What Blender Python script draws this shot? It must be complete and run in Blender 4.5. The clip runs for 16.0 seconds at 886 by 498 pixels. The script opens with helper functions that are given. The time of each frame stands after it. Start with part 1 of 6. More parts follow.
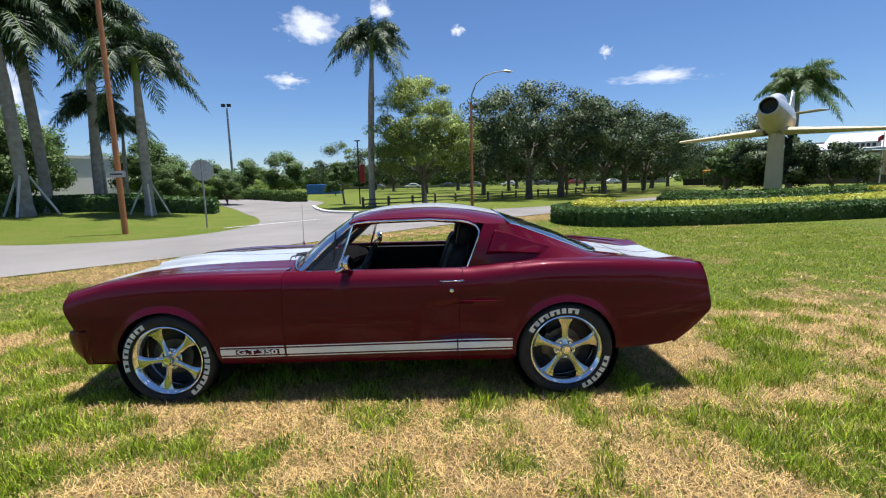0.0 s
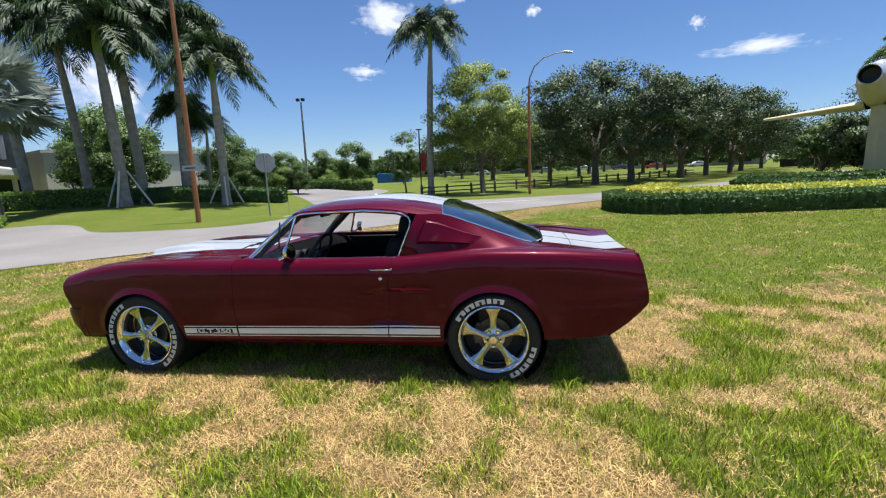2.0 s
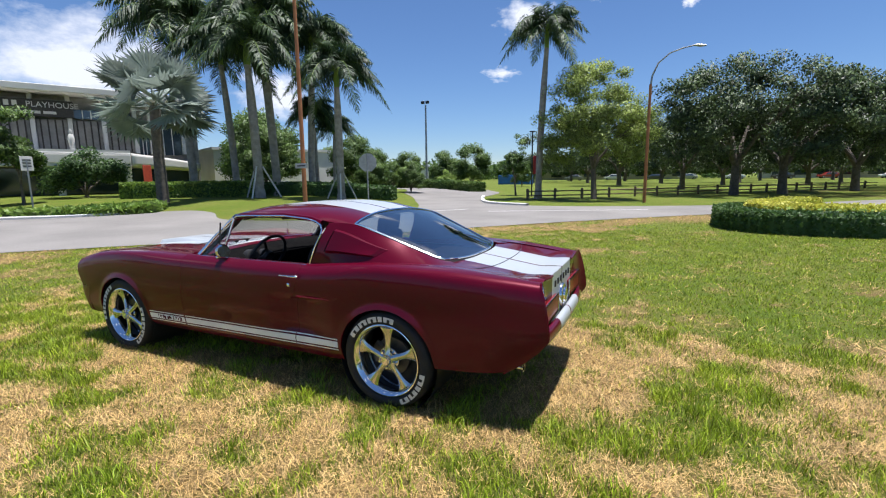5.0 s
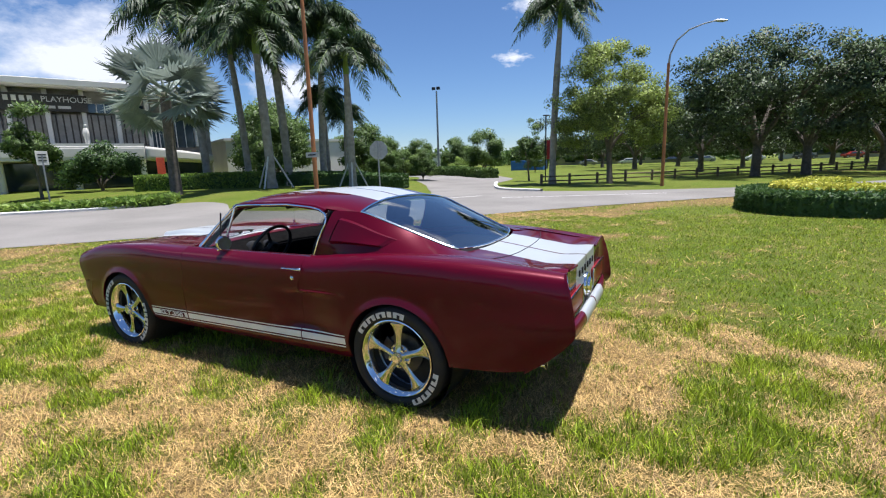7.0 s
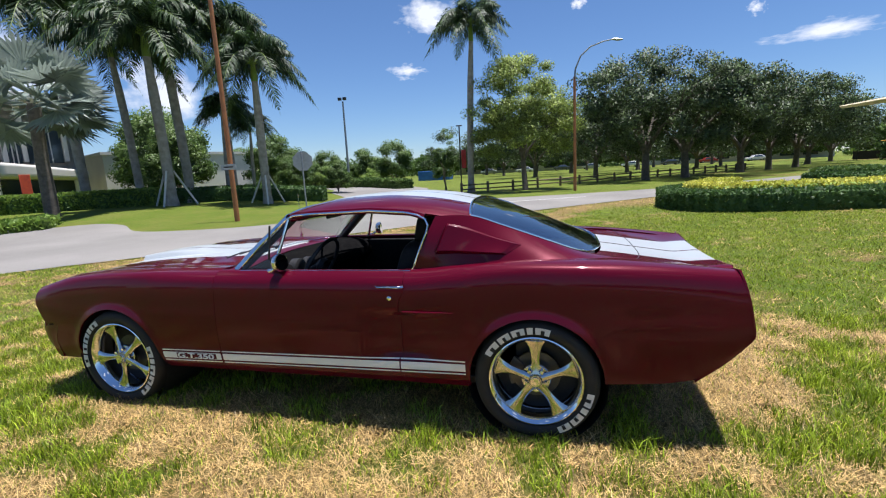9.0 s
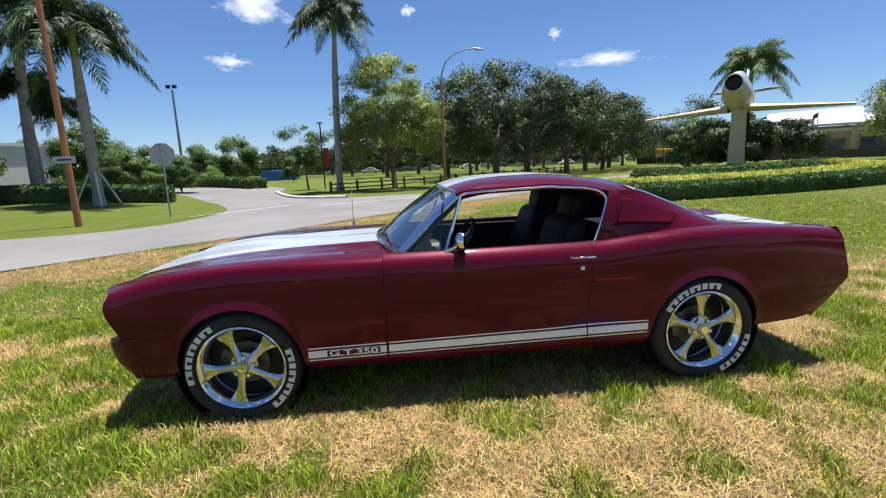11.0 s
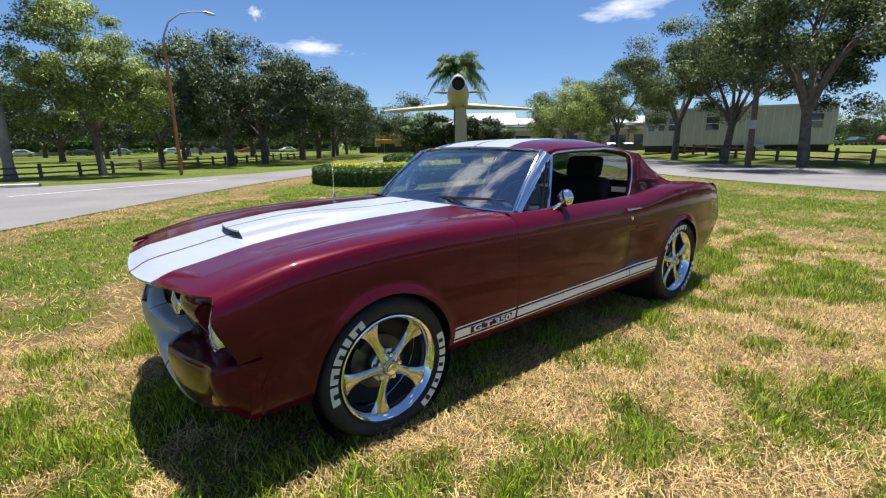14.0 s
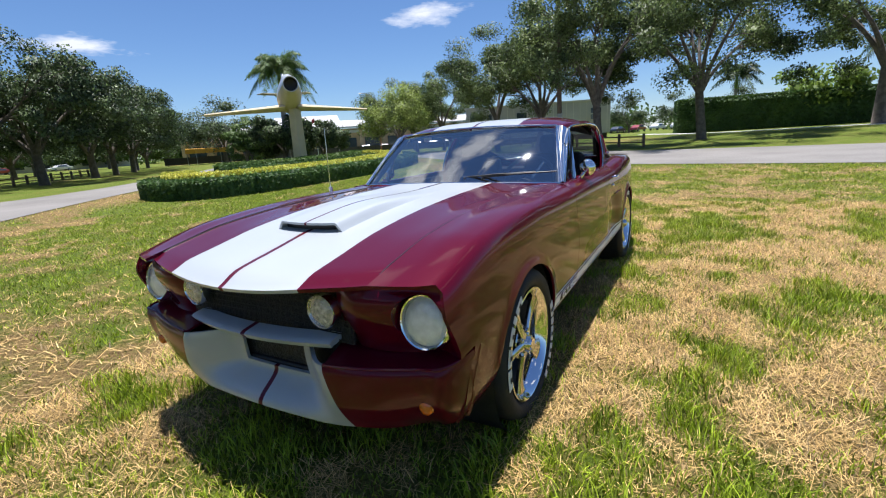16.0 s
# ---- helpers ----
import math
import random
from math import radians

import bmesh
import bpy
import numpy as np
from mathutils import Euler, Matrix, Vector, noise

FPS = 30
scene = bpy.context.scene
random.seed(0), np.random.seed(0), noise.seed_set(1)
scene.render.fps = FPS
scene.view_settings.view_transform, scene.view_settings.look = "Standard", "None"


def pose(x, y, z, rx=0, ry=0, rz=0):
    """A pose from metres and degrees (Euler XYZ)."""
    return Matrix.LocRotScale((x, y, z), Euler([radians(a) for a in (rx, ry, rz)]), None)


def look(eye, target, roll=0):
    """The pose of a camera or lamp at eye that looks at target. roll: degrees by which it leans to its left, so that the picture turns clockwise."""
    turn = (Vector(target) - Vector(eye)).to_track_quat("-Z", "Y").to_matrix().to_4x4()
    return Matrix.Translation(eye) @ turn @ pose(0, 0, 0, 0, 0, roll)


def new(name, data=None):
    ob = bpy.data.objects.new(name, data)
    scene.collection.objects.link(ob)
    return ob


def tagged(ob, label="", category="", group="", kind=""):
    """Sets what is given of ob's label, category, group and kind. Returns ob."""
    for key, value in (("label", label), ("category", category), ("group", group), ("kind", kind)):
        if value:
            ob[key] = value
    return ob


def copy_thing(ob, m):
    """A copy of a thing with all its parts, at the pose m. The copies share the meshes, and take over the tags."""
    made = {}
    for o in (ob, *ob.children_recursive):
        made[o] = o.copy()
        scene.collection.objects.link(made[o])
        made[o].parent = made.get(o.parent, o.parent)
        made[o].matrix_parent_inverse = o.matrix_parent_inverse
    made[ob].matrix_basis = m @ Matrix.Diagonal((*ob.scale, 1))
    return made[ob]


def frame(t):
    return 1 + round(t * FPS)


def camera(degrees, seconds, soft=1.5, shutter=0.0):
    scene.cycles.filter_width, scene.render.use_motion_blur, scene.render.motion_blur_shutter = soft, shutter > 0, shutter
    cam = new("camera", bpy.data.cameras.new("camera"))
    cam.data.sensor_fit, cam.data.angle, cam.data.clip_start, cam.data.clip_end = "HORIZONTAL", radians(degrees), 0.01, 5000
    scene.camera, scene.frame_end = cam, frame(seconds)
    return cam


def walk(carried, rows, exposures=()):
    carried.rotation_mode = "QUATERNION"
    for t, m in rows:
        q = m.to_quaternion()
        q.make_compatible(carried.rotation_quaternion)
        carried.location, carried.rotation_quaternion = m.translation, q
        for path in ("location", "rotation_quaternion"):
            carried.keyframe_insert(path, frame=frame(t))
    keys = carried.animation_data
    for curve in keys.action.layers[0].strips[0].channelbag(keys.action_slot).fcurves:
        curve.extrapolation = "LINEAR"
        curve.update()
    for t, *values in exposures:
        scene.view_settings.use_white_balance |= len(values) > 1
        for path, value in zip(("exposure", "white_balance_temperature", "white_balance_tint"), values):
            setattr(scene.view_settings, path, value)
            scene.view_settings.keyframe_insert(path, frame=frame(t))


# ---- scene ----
cam = camera(87.9, 16.0, soft=1.15)
PATH = [
    (0, (0.56, -3.838, 1.483), (0.549, -1.858, 1.196), -1.3),
    (0.5, (0.783, -3.811, 1.508), (0.693, -1.837, 1.201), -1.9),
    (1, (1.071, -3.889, 1.505), (0.902, -1.923, 1.178), -2.4),
    (1.5, (1.304, -3.913, 1.486), (1.056, -1.957, 1.152), -2.5),
    (2, (1.557, -3.848, 1.486), (1.229, -1.903, 1.154), -2.4),
    (2.5, (1.866, -3.87, 1.512), (1.457, -1.939, 1.189), -2.0),
    (3, (2.086, -3.826, 1.542), (1.587, -1.914, 1.233), -1.6),
    (3.5, (2.219, -3.603, 1.502), (1.623, -1.716, 1.209), -1.2),
    (4, (2.516, -3.486, 1.523), (1.831, -1.629, 1.236), -0.6),
    (6.3, (3.031, -2.961, 1.478), (2.092, -1.229, 1.13), -1.6),
    (6.5, (2.991, -2.975, 1.483), (2.061, -1.241, 1.129), -1.7),
    (7, (2.82, -3.003, 1.473), (1.931, -1.249, 1.109), -1.8),
    (7.5, (2.686, -3.009, 1.475), (1.849, -1.23, 1.107), -2.3),
    (8, (2.411, -3.029, 1.46), (1.652, -1.214, 1.099), -2.5),
    (10.3, (0.191, -3.332, 1.427), (0.136, -1.361, 1.095), -3.1),
    (10.5, (0.014, -3.369, 1.43), (0.028, -1.399, 1.086), -2.9),
    (11, (-0.432, -3.336, 1.386), (-0.26, -1.376, 1.026), -2.4),
    (11.5, (-0.891, -3.327, 1.363), (-0.532, -1.395, 0.989), -1.6),
    (12, (-1.229, -3.201, 1.333), (-0.684, -1.314, 0.955), -1.0),
    (12.5, (-1.556, -2.991, 1.341), (-0.817, -1.174, 0.955), -0.5),
    (13, (-1.878, -2.828, 1.329), (-0.951, -1.102, 0.928), -0.6),
    (13.5, (-2.102, -2.63, 1.283), (-1.018, -1.003, 0.862), -0.5),
    (14, (-2.369, -2.409, 1.264), (-1.134, -0.899, 0.825), -0.7),
    (14.5, (-2.612, -2.246, 1.223), (-1.256, -0.844, 0.780), -1.5),
    (15, (-2.675, -1.970, 1.194), (-1.203, -0.691, 0.746), -2.2),
    (15.5, (-2.826, -1.708, 1.186), (-1.245, -0.568, 0.734), -3.1),
    (16, (-3.125, -1.422, 1.175), (-1.436, -0.453, 0.719), -3.7),
]
walk(cam, [(t, look(eye, target, roll)) for t, eye, target, roll in PATH], [(0.0, 0.73, 6150, 14), (16.0, 0.75, 6150, 14)])

# ---- light ----
SUN_ELEV, SUN_AZ = 81.5, 62.0   # azimuth in degrees from +y towards +x
world = bpy.data.worlds.new("sky")
scene.world = world
world.use_nodes = True
wn = world.node_tree.nodes
sky = wn.new("ShaderNodeTexSky")
sky.sky_type = "NISHITA"
sky.sun_disc = False
sky.sun_elevation = radians(SUN_ELEV)
sky.sun_rotation = radians(SUN_AZ)
sky.altitude = 0
sky.air_density, sky.dust_density, sky.ozone_density = 1.0, 0.0, 10.0
wn["Background"].inputs["Strength"].default_value = 0.070
world.node_tree.links.new(sky.outputs[0], wn["Background"].inputs["Color"])
sun = new("sun", bpy.data.lights.new("sun", "SUN"))
sun.data.energy, sun.data.angle, sun.data.color = 5.0, radians(0.55), (1.0, 0.965, 0.91)
sun.matrix_world = look((50 * math.sin(radians(SUN_AZ)) * math.cos(radians(SUN_ELEV)), 50 * math.cos(radians(SUN_AZ)) * math.cos(radians(SUN_ELEV)), 50 * math.sin(radians(SUN_ELEV))), (0, 0, 0))


# ---- materials ----
def mat(name, a, b=None, rough=0.6, metal=0.0, scale=8.0, bump=0.0, bscale=None, coat=0.0, island=0.0, contrast=(0.35, 0.65), spec=0.5, detail=4.0, coords="Object"):
    """A surface whose colour drifts between a and b by noise, with a fine relief and, at will, a shift from piece to piece."""
    m = bpy.data.materials.new(name)
    m.use_nodes = True
    nt = m.node_tree
    p = nt.nodes["Principled BSDF"]
    p.inputs["Roughness"].default_value = rough
    p.inputs["Metallic"].default_value = metal
    p.inputs["Coat Weight"].default_value = coat
    p.inputs["Coat Roughness"].default_value = 0.03
    p.inputs["Specular IOR Level"].default_value = spec
    co = nt.nodes.new("ShaderNodeTexCoord")
    b = b or tuple(c * 0.8 for c in a)
    nz = nt.nodes.new("ShaderNodeTexNoise")
    nz.inputs["Scale"].default_value, nz.inputs["Detail"].default_value = scale, detail
    nt.links.new(co.outputs[coords], nz.inputs["Vector"])
    ramp = nt.nodes.new("ShaderNodeValToRGB")
    ramp.color_ramp.elements[0].position, ramp.color_ramp.elements[1].position = contrast
    ramp.color_ramp.elements[0].color, ramp.color_ramp.elements[1].color = (*a, 1), (*b, 1)
    nt.links.new(nz.outputs["Fac"], ramp.inputs[0])
    out = ramp.outputs[0]
    if island:
        geo = nt.nodes.new("ShaderNodeNewGeometry")
        hsv = nt.nodes.new("ShaderNodeHueSaturation")
        mr = nt.nodes.new("ShaderNodeMapRange")
        mr.inputs["To Min"].default_value, mr.inputs["To Max"].default_value = 1 - island, 1 + island
        nt.links.new(geo.outputs["Random Per Island"], mr.inputs["Value"])
        nt.links.new(mr.outputs[0], hsv.inputs["Value"])
        nt.links.new(out, hsv.inputs["Color"])
        out = hsv.outputs[0]
    nt.links.new(out, p.inputs["Base Color"])
    if bump:
        nb = nt.nodes.new("ShaderNodeTexNoise")
        nb.inputs["Scale"].default_value, nb.inputs["Detail"].default_value = bscale or scale * 6, 5
        nt.links.new(co.outputs[coords], nb.inputs["Vector"])
        bp = nt.nodes.new("ShaderNodeBump")
        bp.inputs["Strength"].default_value, bp.inputs["Distance"].default_value = bump, 0.02
        nt.links.new(nb.outputs["Fac"], bp.inputs["Height"])
        nt.links.new(bp.outputs[0], p.inputs["Normal"])
    return m


def leafy(name, a, b, island=0.35, trans=0.35, rough=0.55, scale=0.6):
    """Foliage: light from behind shows through the leaf."""
    m = mat(name, a, b, rough=rough, scale=scale, island=island)
    nt = m.node_tree
    p = nt.nodes["Principled BSDF"]
    tr = nt.nodes.new("ShaderNodeBsdfTranslucent")
    mix = nt.nodes.new("ShaderNodeMixShader")
    mix.inputs[0].default_value = trans
    link = p.inputs["Base Color"].links[0].from_socket
    nt.links.new(link, tr.inputs["Color"])
    nt.links.new(p.outputs[0], mix.inputs[1])
    nt.links.new(tr.outputs[0], mix.inputs[2])
    nt.links.new(mix.outputs[0], nt.nodes["Material Output"].inputs["Surface"])
    return m


def glass(name, tint, film=0.14):
    """A thin pane: part of the light goes straight through it, tinted, the rest is mirrored by Fresnel gloss."""
    m = bpy.data.materials.new(name)
    m.use_nodes = True
    nt = m.node_tree
    nt.nodes.remove(nt.nodes["Principled BSDF"])
    tr = nt.nodes.new("ShaderNodeBsdfTransparent")
    tr.inputs["Color"].default_value = (*tint, 1)
    gl = nt.nodes.new("ShaderNodeBsdfGlossy")
    gl.inputs["Roughness"].default_value = 0.02
    lw = nt.nodes.new("ShaderNodeLayerWeight")
    lw.inputs["Blend"].default_value = 0.5
    pw5 = nt.nodes.new("ShaderNodeMath")
    pw5.operation = "POWER"
    pw5.inputs[1].default_value = 4.5
    nt.links.new(lw.outputs["Facing"], pw5.inputs[0])
    fr = nt.nodes.new("ShaderNodeMath")
    fr.operation = "MULTIPLY_ADD"
    fr.inputs[1].default_value, fr.inputs[2].default_value = 1 - film, film
    nt.links.new(pw5.outputs[0], fr.inputs[0])
    mix = nt.nodes.new("ShaderNodeMixShader")
    nt.links.new(fr.outputs[0], mix.inputs[0])
    nt.links.new(tr.outputs[0], mix.inputs[1])
    nt.links.new(gl.outputs[0], mix.inputs[2])
    nt.links.new(mix.outputs[0], nt.nodes["Material Output"].inputs["Surface"])
    return m


PAINT = mat("burgundy_paint", (0.078, 0.0008, 0.0098), (0.088, 0.0011, 0.0112), rough=0.35, metal=0.1, scale=900, coat=1.0, spec=0.05)
PAINT.node_tree.nodes["Principled BSDF"].inputs["Coat IOR"].default_value = 1.30
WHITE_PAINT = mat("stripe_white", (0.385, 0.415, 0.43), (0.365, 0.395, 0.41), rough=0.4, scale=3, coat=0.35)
SILL_WHITE = mat("sill_stripe_white", (0.86, 0.85, 0.83), (0.80, 0.79, 0.77), rough=0.5, scale=9)
CHROME = mat("chrome", (0.82, 0.82, 0.82), (0.74, 0.74, 0.74), rough=0.07, metal=1.0, scale=3)
SPOKE = mat("spoke_metal", (0.60, 0.60, 0.58), (0.50, 0.50, 0.47), rough=0.13, metal=1.0, scale=12)
STEEL = mat("worn_steel", (0.30, 0.30, 0.29), (0.20, 0.195, 0.185), rough=0.38, metal=0.9, scale=25)
BRAKE_IRON = mat("brake_iron", (0.13, 0.125, 0.12), (0.09, 0.085, 0.08), rough=0.45, metal=0.8, scale=20)
DARKMETAL = mat("dark_iron", (0.06, 0.055, 0.05), (0.1, 0.085, 0.07), rough=0.55, metal=0.7, scale=20)
RUBBER = mat("tyre_rubber", (0.013, 0.013, 0.013), (0.02, 0.019, 0.018), rough=0.75, scale=12, bump=0.1)
TYRE_WHITE = mat("tyre_letter_white", (0.75, 0.74, 0.7), (0.62, 0.6, 0.55), rough=0.6, scale=30)
BLACK = mat("black_trim", (0.012, 0.012, 0.013), (0.02, 0.02, 0.021), rough=0.5, scale=30, bump=0.05)
VINYL = mat("black_vinyl", (0.008, 0.008, 0.009), (0.014, 0.0135, 0.0135), rough=0.6, scale=25, bump=0.15, bscale=300, spec=0.18)
DASH_BLACK = mat("dash_black", (0.006, 0.006, 0.0065), (0.010, 0.0098, 0.0098), rough=0.9, scale=25, spec=0.0)
MESH = mat("grille_mesh", (0.012, 0.012, 0.012), (0.05, 0.05, 0.05), rough=0.5, metal=0.5, scale=160, contrast=(0.45, 0.55), bump=0.5, bscale=160)
LENS = mat("headlamp_lens", (0.82, 0.82, 0.78), (0.7, 0.7, 0.65), rough=0.12, scale=35, coat=1.0, bump=0.25, bscale=70)
FOG_LENS = mat("fog_lens", (0.7, 0.66, 0.58), (0.4, 0.37, 0.32), rough=0.08, metal=0.6, scale=60, coat=1.0, bump=0.8, bscale=90)
AMBER = mat("amber_lens", (0.6, 0.13, 0.01), (0.45, 0.08, 0.01), rough=0.15, scale=40, coat=1.0)
RED_LENS = mat("tail_lens", (0.25, 0.014, 0.011), (0.19, 0.010, 0.008), rough=0.4, scale=60, coat=0.25, spec=0.2)
CAR_GLASS = glass("windscreen_glass", (0.88, 0.93, 0.91), 0.40)
SIDE_GLASS = glass("side_glass", (0.85, 0.88, 0.86), 0.05)
REAR_GLASS = glass("tinted_rear_glass", (0.60, 0.74, 0.78), 0.42)


# ---- mesh tools ----
class Mesh:
    def __init__(self):
        self.v, self.f, self.m = [], [], []

    def grid(self, fn, us, vs, mi=0, close=False):
        """Sheet through fn(u, v); mi is a slot or a function of the cell's middle."""
        o, nv = len(self.v), len(vs)
        self.v += [tuple(fn(u, w)) for u in us for w in vs]
        for i in range(len(us) - 1):
            for j in range(nv - 1):
                a = o + i * nv + j
                self.f.append((a, a + 1, a + nv + 1, a + nv))
                self.m.append(mi((us[i] + us[i + 1]) / 2, (vs[j] + vs[j + 1]) / 2) if callable(mi) else mi)
        return self

    def tube(self, pts, radii, n=10, mi=0, caps=True, flat=1.0):
        """Round bar along pts; flat squeezes it across its second axis."""
        pts = [Vector(p) for p in pts]
        radii = radii if hasattr(radii, "__len__") else [radii] * len(pts)
        o = len(self.v)
        up = None
        for i, p in enumerate(pts):
            d = (pts[min(i + 1, len(pts) - 1)] - pts[max(i - 1, 0)]).normalized()
            if up is None:
                up = Vector((0, 0, 1)) if abs(d.z) < 0.9 else Vector((1, 0, 0))
            a = d.cross(up).normalized()
            b = a.cross(d).normalized()
            up = b
            for k in range(n):
                t = 2 * math.pi * k / n
                self.v.append(tuple(p + radii[i] * (math.cos(t) * a + flat * math.sin(t) * b)))
        for i in range(len(pts) - 1):
            for k in range(n):
                a, b = o + i * n + k, o + i * n + (k + 1) % n
                self.f.append((a, b, b + n, a + n))
                self.m.append(mi)
        if caps:
            self.f += [tuple(o + k for k in range(n))[::-1], tuple(o + (len(pts) - 1) * n + k for k in range(n))]
            self.m += [mi, mi]
        return self

    def lathe(self, prof, centre, axis="y", n=40, mi=0):
        """Turned form: prof rows of (radius, along)."""
        o = len(self.v)
        for r, h in prof:
            for k in range(n):
                t = 2 * math.pi * k / n
                c, s = r * math.cos(t), r * math.sin(t)
                p = {"y": (c, h, s), "z": (c, s, h), "x": (h, c, s)}[axis]
                self.v.append(tuple(centre[q] + p[q] for q in range(3)))
        for i in range(len(prof) - 1):
            for k in range(n):
                a, b = o + i * n + k, o + i * n + (k + 1) % n
                self.f.append((a, b, b + n, a + n))
                self.m.append(mi)
        return self

    def box(self, c, s, turn=0.0, mi=0, lean=None):
        o = len(self.v)
        ct, st = math.cos(radians(turn)), math.sin(radians(turn))
        for dx in (-0.5, 0.5):
            for dy in (-0.5, 0.5):
                for dz in (-0.5, 0.5):
                    x, y, z = dx * s[0], dy * s[1], dz * s[2]
                    if lean:
                        x += lean * z
                    self.v.append((c[0] + x * ct - y * st, c[1] + x * st + y * ct, c[2] + z))
        for q in ((0, 1, 3, 2), (4, 6, 7, 5), (0, 4, 5, 1), (2, 3, 7, 6), (0, 2, 6, 4), (1, 5, 7, 3)):
            self.f.append(tuple(o + k for k in q))
            self.m.append(mi)
        return self

    def prism(self, outline, z0, z1, mi=0):
        """Upright slab over a plan outline."""
        o, n = len(self.v), len(outline)
        self.v += [(x, y, z0) for x, y in outline] + [(x, y, z1) for x, y in outline]
        self.f += [tuple(o + n + k for k in range(n)), tuple(o + k for k in range(n))[::-1]]
        self.m += [mi, mi]
        for k in range(n):
            a, b = o + k, o + (k + 1) % n
            self.f.append((a, b, b + n, a + n))
            self.m.append(mi)
        return self

    def move(self, m):
        self.v = [tuple(m @ Vector(p)) for p in self.v]
        return self


def part(name, me, materials, parent=None, label="", smooth=True, thick=0.0, bevel=0.0, angle=40):
    data = bpy.data.meshes.new(name)
    data.from_pydata(me.v, [], me.f)
    for m in materials if isinstance(materials, (list, tuple)) else [materials]:
        data.materials.append(m)
    data.polygons.foreach_set("material_index", me.m)
    bm = bmesh.new()
    bm.from_mesh(data)
    bmesh.ops.remove_doubles(bm, verts=bm.verts, dist=1e-5)
    if not thick:
        bmesh.ops.recalc_face_normals(bm, faces=bm.faces)
    else:
        # sheets face away from the middle of the thing, so that their thickness goes inwards
        c = Vector((0, 0, .55))
        if sum(f.normal.dot(f.calc_center_median() - c) * f.calc_area() for f in bm.faces) < 0:
            bmesh.ops.reverse_faces(bm, faces=bm.faces)
    bm.to_mesh(data)
    bm.free()
    if smooth:
        data.polygons.foreach_set("use_smooth", [True] * len(data.polygons))
        data.set_sharp_from_angle(angle=radians(angle))
    ob = new(name, data)
    if parent:
        ob.parent = parent
    if label:
        ob["label"] = label
    if thick:
        mod = ob.modifiers.new("thickness", "SOLIDIFY")
        mod.thickness, mod.offset = thick, -1
        if thick < .03 and smooth:
            ob.modifiers.new("rims", "EDGE_SPLIT").split_angle = radians(50)
    if bevel:
        mod = ob.modifiers.new("edges", "BEVEL")
        mod.width, mod.segments, mod.limit_method = bevel, 2, "ANGLE"
    return ob


def thing(name, label, category, group="", at=(0, 0, 0), kind=""):
    ob = new(name)
    ob.location = at
    ob.empty_display_size = 0.2
    return tagged(ob, label, category, group, kind)


def steps(a, b, n):
    return [a + (b - a) * i / n for i in range(n + 1)]


def pw(pts):
    """A smooth curve through rows of (x, y) that does not overshoot."""
    xs, ys = [p[0] for p in pts], [p[1] for p in pts]
    h = [xs[i + 1] - xs[i] for i in range(len(xs) - 1)]
    d = [(ys[i + 1] - ys[i]) / h[i] for i in range(len(h))]
    m = [d[0]] + [0 if d[i - 1] * d[i] <= 0 else 2 * d[i - 1] * d[i] / (d[i - 1] + d[i]) for i in range(1, len(d))] + [d[-1]]

    def f(x):
        if x <= xs[0]:
            return ys[0]
        if x >= xs[-1]:
            return ys[-1]
        i = next(k for k in range(len(h)) if x <= xs[k + 1])
        t = (x - xs[i]) / h[i]
        return ys[i] * (1 + 2 * t) * (1 - t) ** 2 + h[i] * m[i] * t * (1 - t) ** 2 + ys[i + 1] * t * t * (3 - 2 * t) + h[i] * m[i + 1] * t * t * (t - 1)
    return f


def smooth01(a, b, x):
    t = min(1, max(0, (x - a) / (b - a)))
    return t * t * (3 - 2 * t)
from mathutils.geometry import tessellate_polygon

# ---- ground ----
def smooth_line(pts, n=8):
    """Points along a rounded line through pts."""
    out = []
    q = [Vector(p) for p in pts]
    for i in range(len(q) - 1):
        a, b, c, d = q[max(i - 1, 0)], q[i], q[i + 1], q[min(i + 2, len(q) - 1)]
        for k in range(n):
            t = k / n
            out.append(tuple(.5 * ((2 * b) + (c - a) * t + (2 * a - 5 * b + 4 * c - d) * t * t + (3 * b - a - 3 * c + d) * t ** 3)))
    return out + [tuple(q[-1])]


lawn_edge = smooth_line([(-40, -26), (-18, -7), (-9.7, 1.4), (-7.2, 4.0), (-5.0, 6.1), (-3.0, 8.0), (-0.9, 10.5), (1.4, 13.0), (4.4, 15.9), (7.4, 18.4), (14, 24), (30, 40)])
east_near = smooth_line([(52, 43), (31.4, 22.1), (21.6, 12.1), (17.0, 7.1), (15.0, 3.6), (14.0, 1.0), (13.0, -1.6), (12.0, -4.6), (11.0, -8.5), (9.5, -16), (4, -40)])
east_far = smooth_line([(14, -44), (19.5, -16), (21.5, -7.9), (23.2, -1.6), (24.6, 1.8), (26.2, 4.9), (28.0, 10.1), (31.1, 13.8), (35.2, 19.1), (40.3, 26.0), (60, 48)])


def value_noise(x, y, seed):
    """Smooth noise 0..1 over the plan, one knot a metre."""
    table = np.random.default_rng(seed).random((256, 256))
    xi, yi = np.floor(x).astype(int), np.floor(y).astype(int)
    fx, fy = x - xi, y - yi
    fx, fy = fx * fx * (3 - 2 * fx), fy * fy * (3 - 2 * fy)
    g = lambda i, j: table[(xi + i) % 256, (yi + j) % 256]
    return (g(0, 0) * (1 - fx) + g(1, 0) * fx) * (1 - fy) + (g(0, 1) * (1 - fx) + g(1, 1) * fx) * fy


